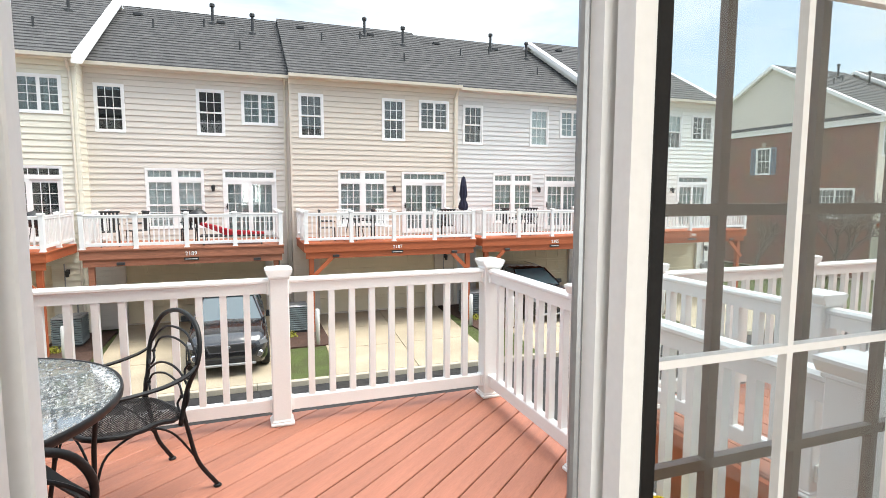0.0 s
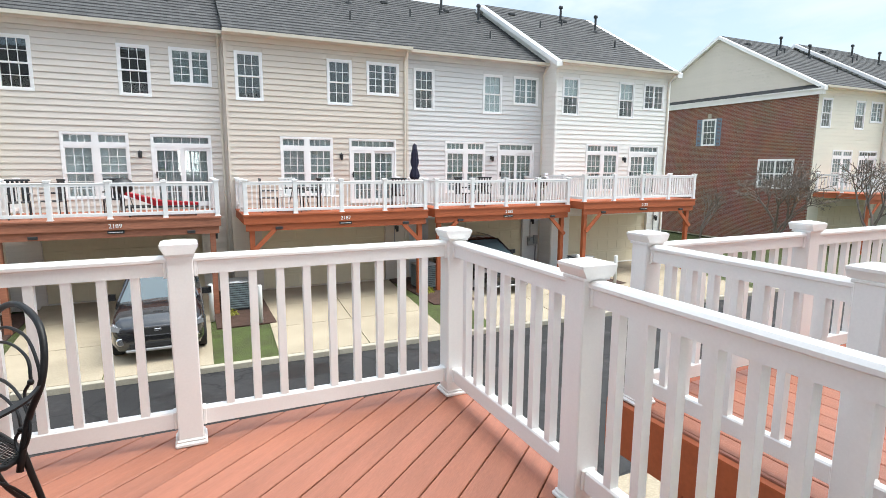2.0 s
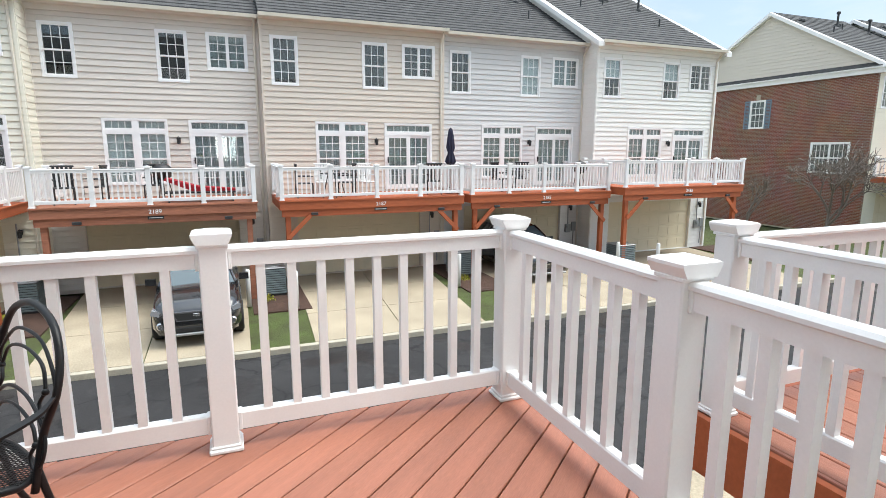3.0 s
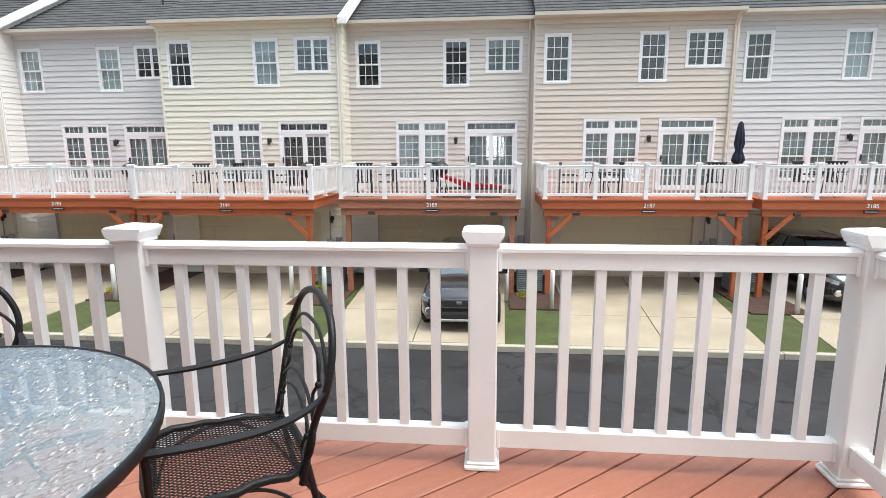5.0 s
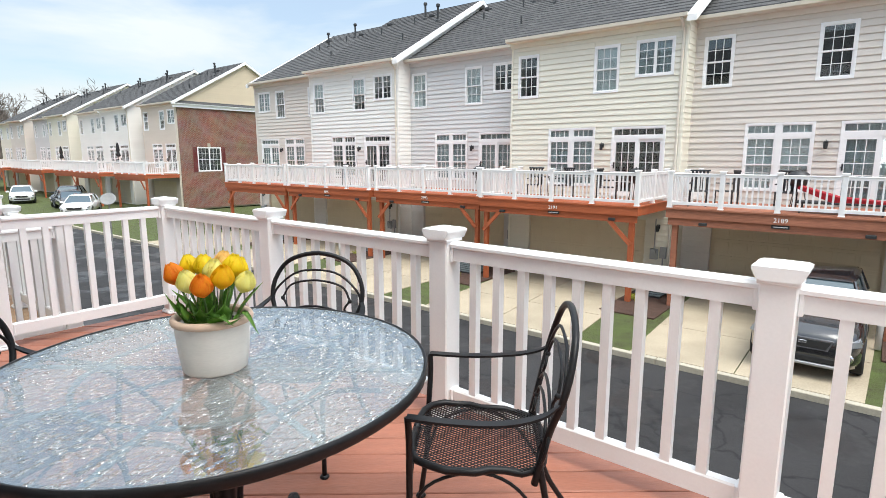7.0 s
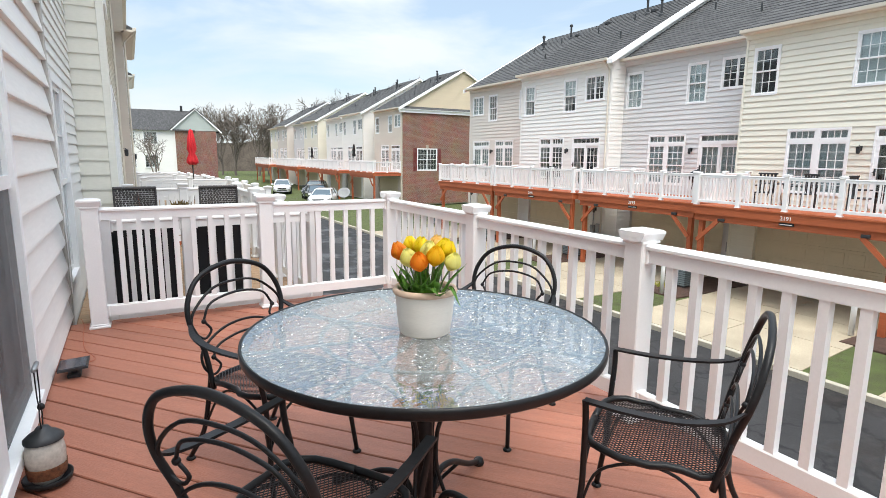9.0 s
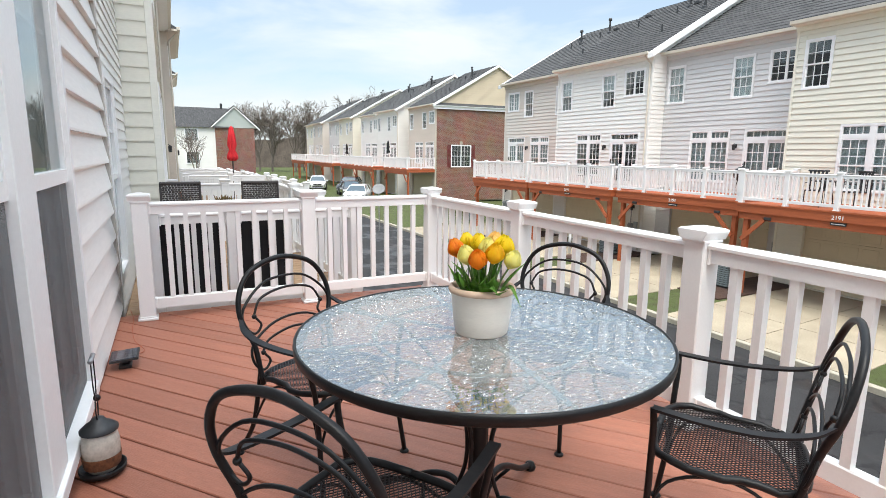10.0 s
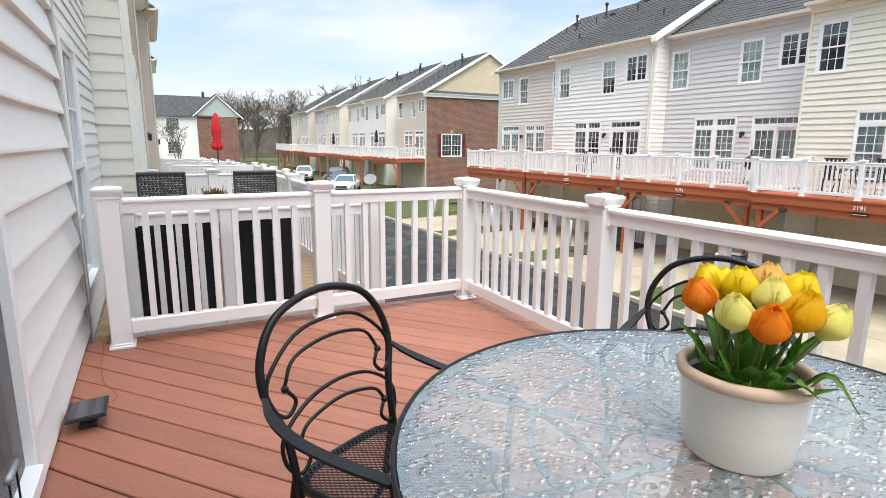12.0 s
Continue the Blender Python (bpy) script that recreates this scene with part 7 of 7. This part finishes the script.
        prism(bm, [(s1 * 0.50, 0.74 * k), (s1 * 0.86, 0.86 * k), (s1 * 0.90, 0.76 * k), (s1 * 0.56, 0.66 * k)], -2.31, -2.0)
        part("headlight", bm, M_LAMP, c, "clear headlight unit")
        bm = bmesh.new()
        lathe(bm, [(0, 0.03), (0.07, 0.03), (0.095, 0.0), (0.095, -0.03), (0, -0.03)], 14, Matrix.Translation((s1 * 0.70, -2.31, 0.50)) @ Matrix.Rotation(math.pi / 2, 4, "X"))
        part("fog_lamp", bm, M_CHROME, c)
        for yy in (-1.48, 1.38):
            w = part("wheel", cached(("tyre",), lambda bm: lathe(bm, [(0.22, -0.11), (0.33, -0.11), (0.36, -0.08), (0.36, 0.08), (0.33, 0.11), (0.22, 0.11)], 24, Matrix.Rotation(math.pi / 2, 4, "Y")), M_TYRE), None, c, m=T(s1 * 0.84, yy, 0.36))
            part("rim", cached(("rim",), lambda bm: (lathe(bm, [(0.24, -0.10), (0.24, 0.10), (0.20, 0.09), (0.06, 0.06), (0, 0.07)], 10, Matrix.Rotation(math.pi / 2, 4, "Y")), lathe(bm, [(0.20, -0.09), (0.06, -0.06), (0, -0.07)], 10, Matrix.Rotation(math.pi / 2, 4, "Y"))), M_GREYMETAL), None, w)
    bm = bmesh.new()
    prism(bm, [(-0.48, 0.80 * k), (0.48, 0.80 * k), (0.40, 0.60 * k), (-0.40, 0.60 * k)], -2.405, -2.33)
    part("grille_surround", bm, M_CHROME, c)
    bm = bmesh.new()
    prism(bm, [(-0.44, 0.775 * k), (0.44, 0.775 * k), (0.375, 0.625 * k), (-0.375, 0.625 * k)], -2.415, -2.34)
    part("grille", bm, M_TYRE, c)
    bm = bmesh.new()
    box(bm, -0.55, 0.55, -2.38, -2.30, 0.34, 0.46, 0.02)
    part("lower_intake", bm, M_TYRE, c)
    bm = bmesh.new()
    box(bm, -0.62, 0.62, -2.40, -2.32, 0.27, 0.33, 0.015)
    part("skid_trim", bm, M_GREYMETAL, c)
    bm = bmesh.new()
    box(bm, -0.07, 0.07, -2.425, -2.412, 0.70 * k, 0.76 * k, 0.01)
    part("badge", bm, M_CHROME, c)


car(-0.62, 14.95, 0, M_CARBLACK, "black SUV parked nose out on the driveway")
car(9.6, 17.2, 0, M_CARBLACK, "dark SUV parked under the grey house's deck")
car(-50.0, 15.6, 82, M_CARBLACK, "black saloon parked beyond the road bend", tall=1.45)
car(-53.5, 16.6, 60, M_CARBLACK, "black SUV parked outside the far garages")
car(-60.5, 15.0, 75, M_CARWHITE, "white estate car parked by the far garages", tall=1.5)
M_DISH = mat("grey_dish_paint", (0.20, 0.205, 0.205), 0.6, vary=0.15, scale=6)
car(-44.5, 14.6, 62, M_CARWHITE, "white saloon parked outside the far garages", tall=1.42)
dish = thing("satellite_dish", (-26.9, 10.2, GZ), "pale satellite dish on a pole at the road's end", "satellite dish")
bm = bmesh.new()
tube(bm, [(0, 0, 0), (0, 0, 2.1)], 0.03, 8)
part("pole", bm, M_GREYMETAL, dish)
bm = bmesh.new()
lathe(bm, [(0, 0), (0.18, 0.02), (0.32, 0.08), (0.33, 0.075), (0.18, 0.005), (0, -0.015)], 20, pose(0, 0, 2.2, 50, 0, 60))
part("reflector", bm, M_DISH, dish, smooth=True)

# ---- the far end of the street ----
def end_block(x, y, label):
    h = thing("end_house", (x, y, -0.6), label, "house")
    bm = bmesh.new()
    box(bm, -8, 0, -7.0, 0.36, -2.6, 4.8)
    part("wall", bm, siding_mat("white", WHITE), h)
    bm = bmesh.new()
    box(bm, -8.0, 0.15, 0.36, 5.1, -2.6, 4.75)
    part("brick_wall", bm, M_BRICKWALL, h)
    bm = bmesh.new()
    prism(bm, [(-0.1, 4.8), (5.5, 4.8), (2.75, 7.3)], -8, 0.05, "x")
    part("gable", bm, siding_mat("sage", (0.42, 0.46, 0.43)), h)
    for p, q in (((-0.3, 4.7), (2.75, 7.55)), ((5.8, 4.7), (2.75, 7.55))):
        bm = bmesh.new()
        prism(bm, [p, q, (q[0], q[1] - 0.2), (p[0], p[1] - 0.2)], 0.02, 0.25, "x")
        part("rake_board", bm, M_TRIM, h)
    bm = bmesh.new()
    prism(bm, [(-0.4, 4.75), (2.75, 7.62), (5.9, 4.75), (2.75, 7.45)], -9, 0.25, "x")
    prism(bm, [(0.35, 4.75), (-4.6, 7.5), (-9.6, 4.75)], -8.0, 2.6)
    part("roof", bm, M_SHINGLE, h)
    for yy, zz in ((-5.6, 3.0), (-3.2, 3.0), (-5.6, 0.2), (-3.2, 0.2)):
        t_ = Matrix.Translation((0.05, yy, zz)) @ Matrix.Rotation(math.pi / 2, 4, "Z")
        w_ = part("window", cached(("casing", 1.6, 1.6), lambda bm: frame_bm(bm, 0, 1.6, 0, 1.6, 0.08, -0.05, 0.06), M_TRIM), None, h, m=t_)
        sash(w_, 0.07, 1.53, 0.07, 1.53, 4, 4, 0.0)
        backing(w_, 1.6, 1.6, 0.05, M_ROOMSHADE)
    bm = bmesh.new()
    lathe(bm, [(0, 0), (0.15, 0), (0.15, 0.9), (0, 0.9)], 10, T(-4.5, 1.6, 7.2))
    part("chimney", bm, M_DARKMETAL, h)


end_block(-76.0, 5.4, "white and brick gabled house closing the street")


# ---- bare trees ----
M_BARK = mat("grey_bark", (0.17, 0.14, 0.12), 0.9, vary=0.3, scale=4, bump=0.6)


def tree(name, x, y, z, h, seed, levels=5, spread=0.5, lab="bare leafless tree with many fine grey twigs", r0=None, kids=3, thin=0.006):
    rng = random.Random(seed)
    t = thing(name, (x, y, z), lab, "tree", "bare trees")
    trunk, twigs = bmesh.new(), bmesh.new()

    def seg(bm, p, q, ra, rb, n):
        d = (q - p).normalized()
        s1 = d.orthogonal().normalized()
        u = d.cross(s1)
        a = [bm.verts.new(p + (s1 * math.cos(2 * math.pi * k / n) + u * math.sin(2 * math.pi * k / n)) * ra) for k in range(n)]
        b = [bm.verts.new(q + (s1 * math.cos(2 * math.pi * k / n) + u * math.sin(2 * math.pi * k / n)) * rb) for k in range(n)]
        for k in range(n):
            bm.faces.new((a[k], a[(k + 1) % n], b[(k + 1) % n], b[k]))

    def grow(p, d, L, r, lev):
        q = p + d * L
        mid = p.lerp(q, 0.5) + Vector((rng.uniform(-1, 1), rng.uniform(-1, 1), rng.uniform(-0.5, 0.5))) * L * 0.06
        bm = trunk if lev >= levels - 2 else twigs
        n = 7 if lev >= levels - 2 else 3
        seg(bm, p, mid, r, r * 0.85, n)
        seg(bm, mid, q, r * 0.85, r * 0.65, n)
        if lev == 0:
            return
        for k in range(kids if lev < levels else kids + 1):
            v = Vector((rng.gauss(0, 1), rng.gauss(0, 1), rng.gauss(0, 0.6))).normalized()
            nd = (d + v * spread * (1.0 + 0.15 * (levels - lev)) + Vector((0, 0, 0.12))).normalized()
            st = q if k < 2 else p.lerp(q, rng.uniform(0.5, 0.95))
            grow(st, nd, L * rng.uniform(0.62, 0.84), max(r * 0.62, thin), lev - 1)

    grow(Vector((0, 0, 0)), Vector((0, 0, 1)), h * 0.27, r0 or h * 0.016, levels)
    part("trunk", trunk, M_BARK, t)
    part("crown", twigs, M_BARK, t, kind="stuff")


rng0 = random.Random(11)
for i in range(9):
    tree("tree", -112 - rng0.uniform(0, 14), 15.0 + i * 1.9 + rng0.uniform(-0.8, 0.8), RZ, rng0.uniform(11.5, 15.5), 20 + i, 6, 0.5, thin=0.03)
for i in range(5):
    tree("tree", -100 - rng0.uniform(0, 10), 36 + i * 4.0, RZ, rng0.uniform(16, 20), 40 + i, 6, 0.5, thin=0.03)
tree("tree", 26.0, 17.0, RZ, 5.4, 3, 6, 0.6, "low spreading bare tree before the brick wall", kids=3, r0=0.10, thin=0.012)
tree("tree", 25.5, 20.8, RZ, 4.2, 5, 5, 0.6, "low bare tree before the brick wall")
tree("tree", 27.5, 13.6, RZ, 6.0, 8, 5, 0.55, "bare tree beside the end house", thin=0.013)
tree("tree", -66.0, 3.0, RZ, 8.0, 9, 5, 0.5, "bare tree before the white house")

# wooded hill that closes the view
bm = bmesh.new()
rng = random.Random(2)
pts = [(-60 + k * 3.0, 1.2 + 3.2 * math.sin(k * 0.21) * 0.6 + rng.uniform(-0.6, 0.6) + 4) for k in range(60)]
prism(bm, [(-60, -5)] + pts + [(pts[-1][0], -5)], -152, -150, "x")
part("backdrop", bm, mat("bare_woods_far", (0.15, 0.12, 0.10), 0.95, vary=0.5, scale=0.5, fine=3, bump=0), kind="structure", label="brown bare woods far beyond the street")
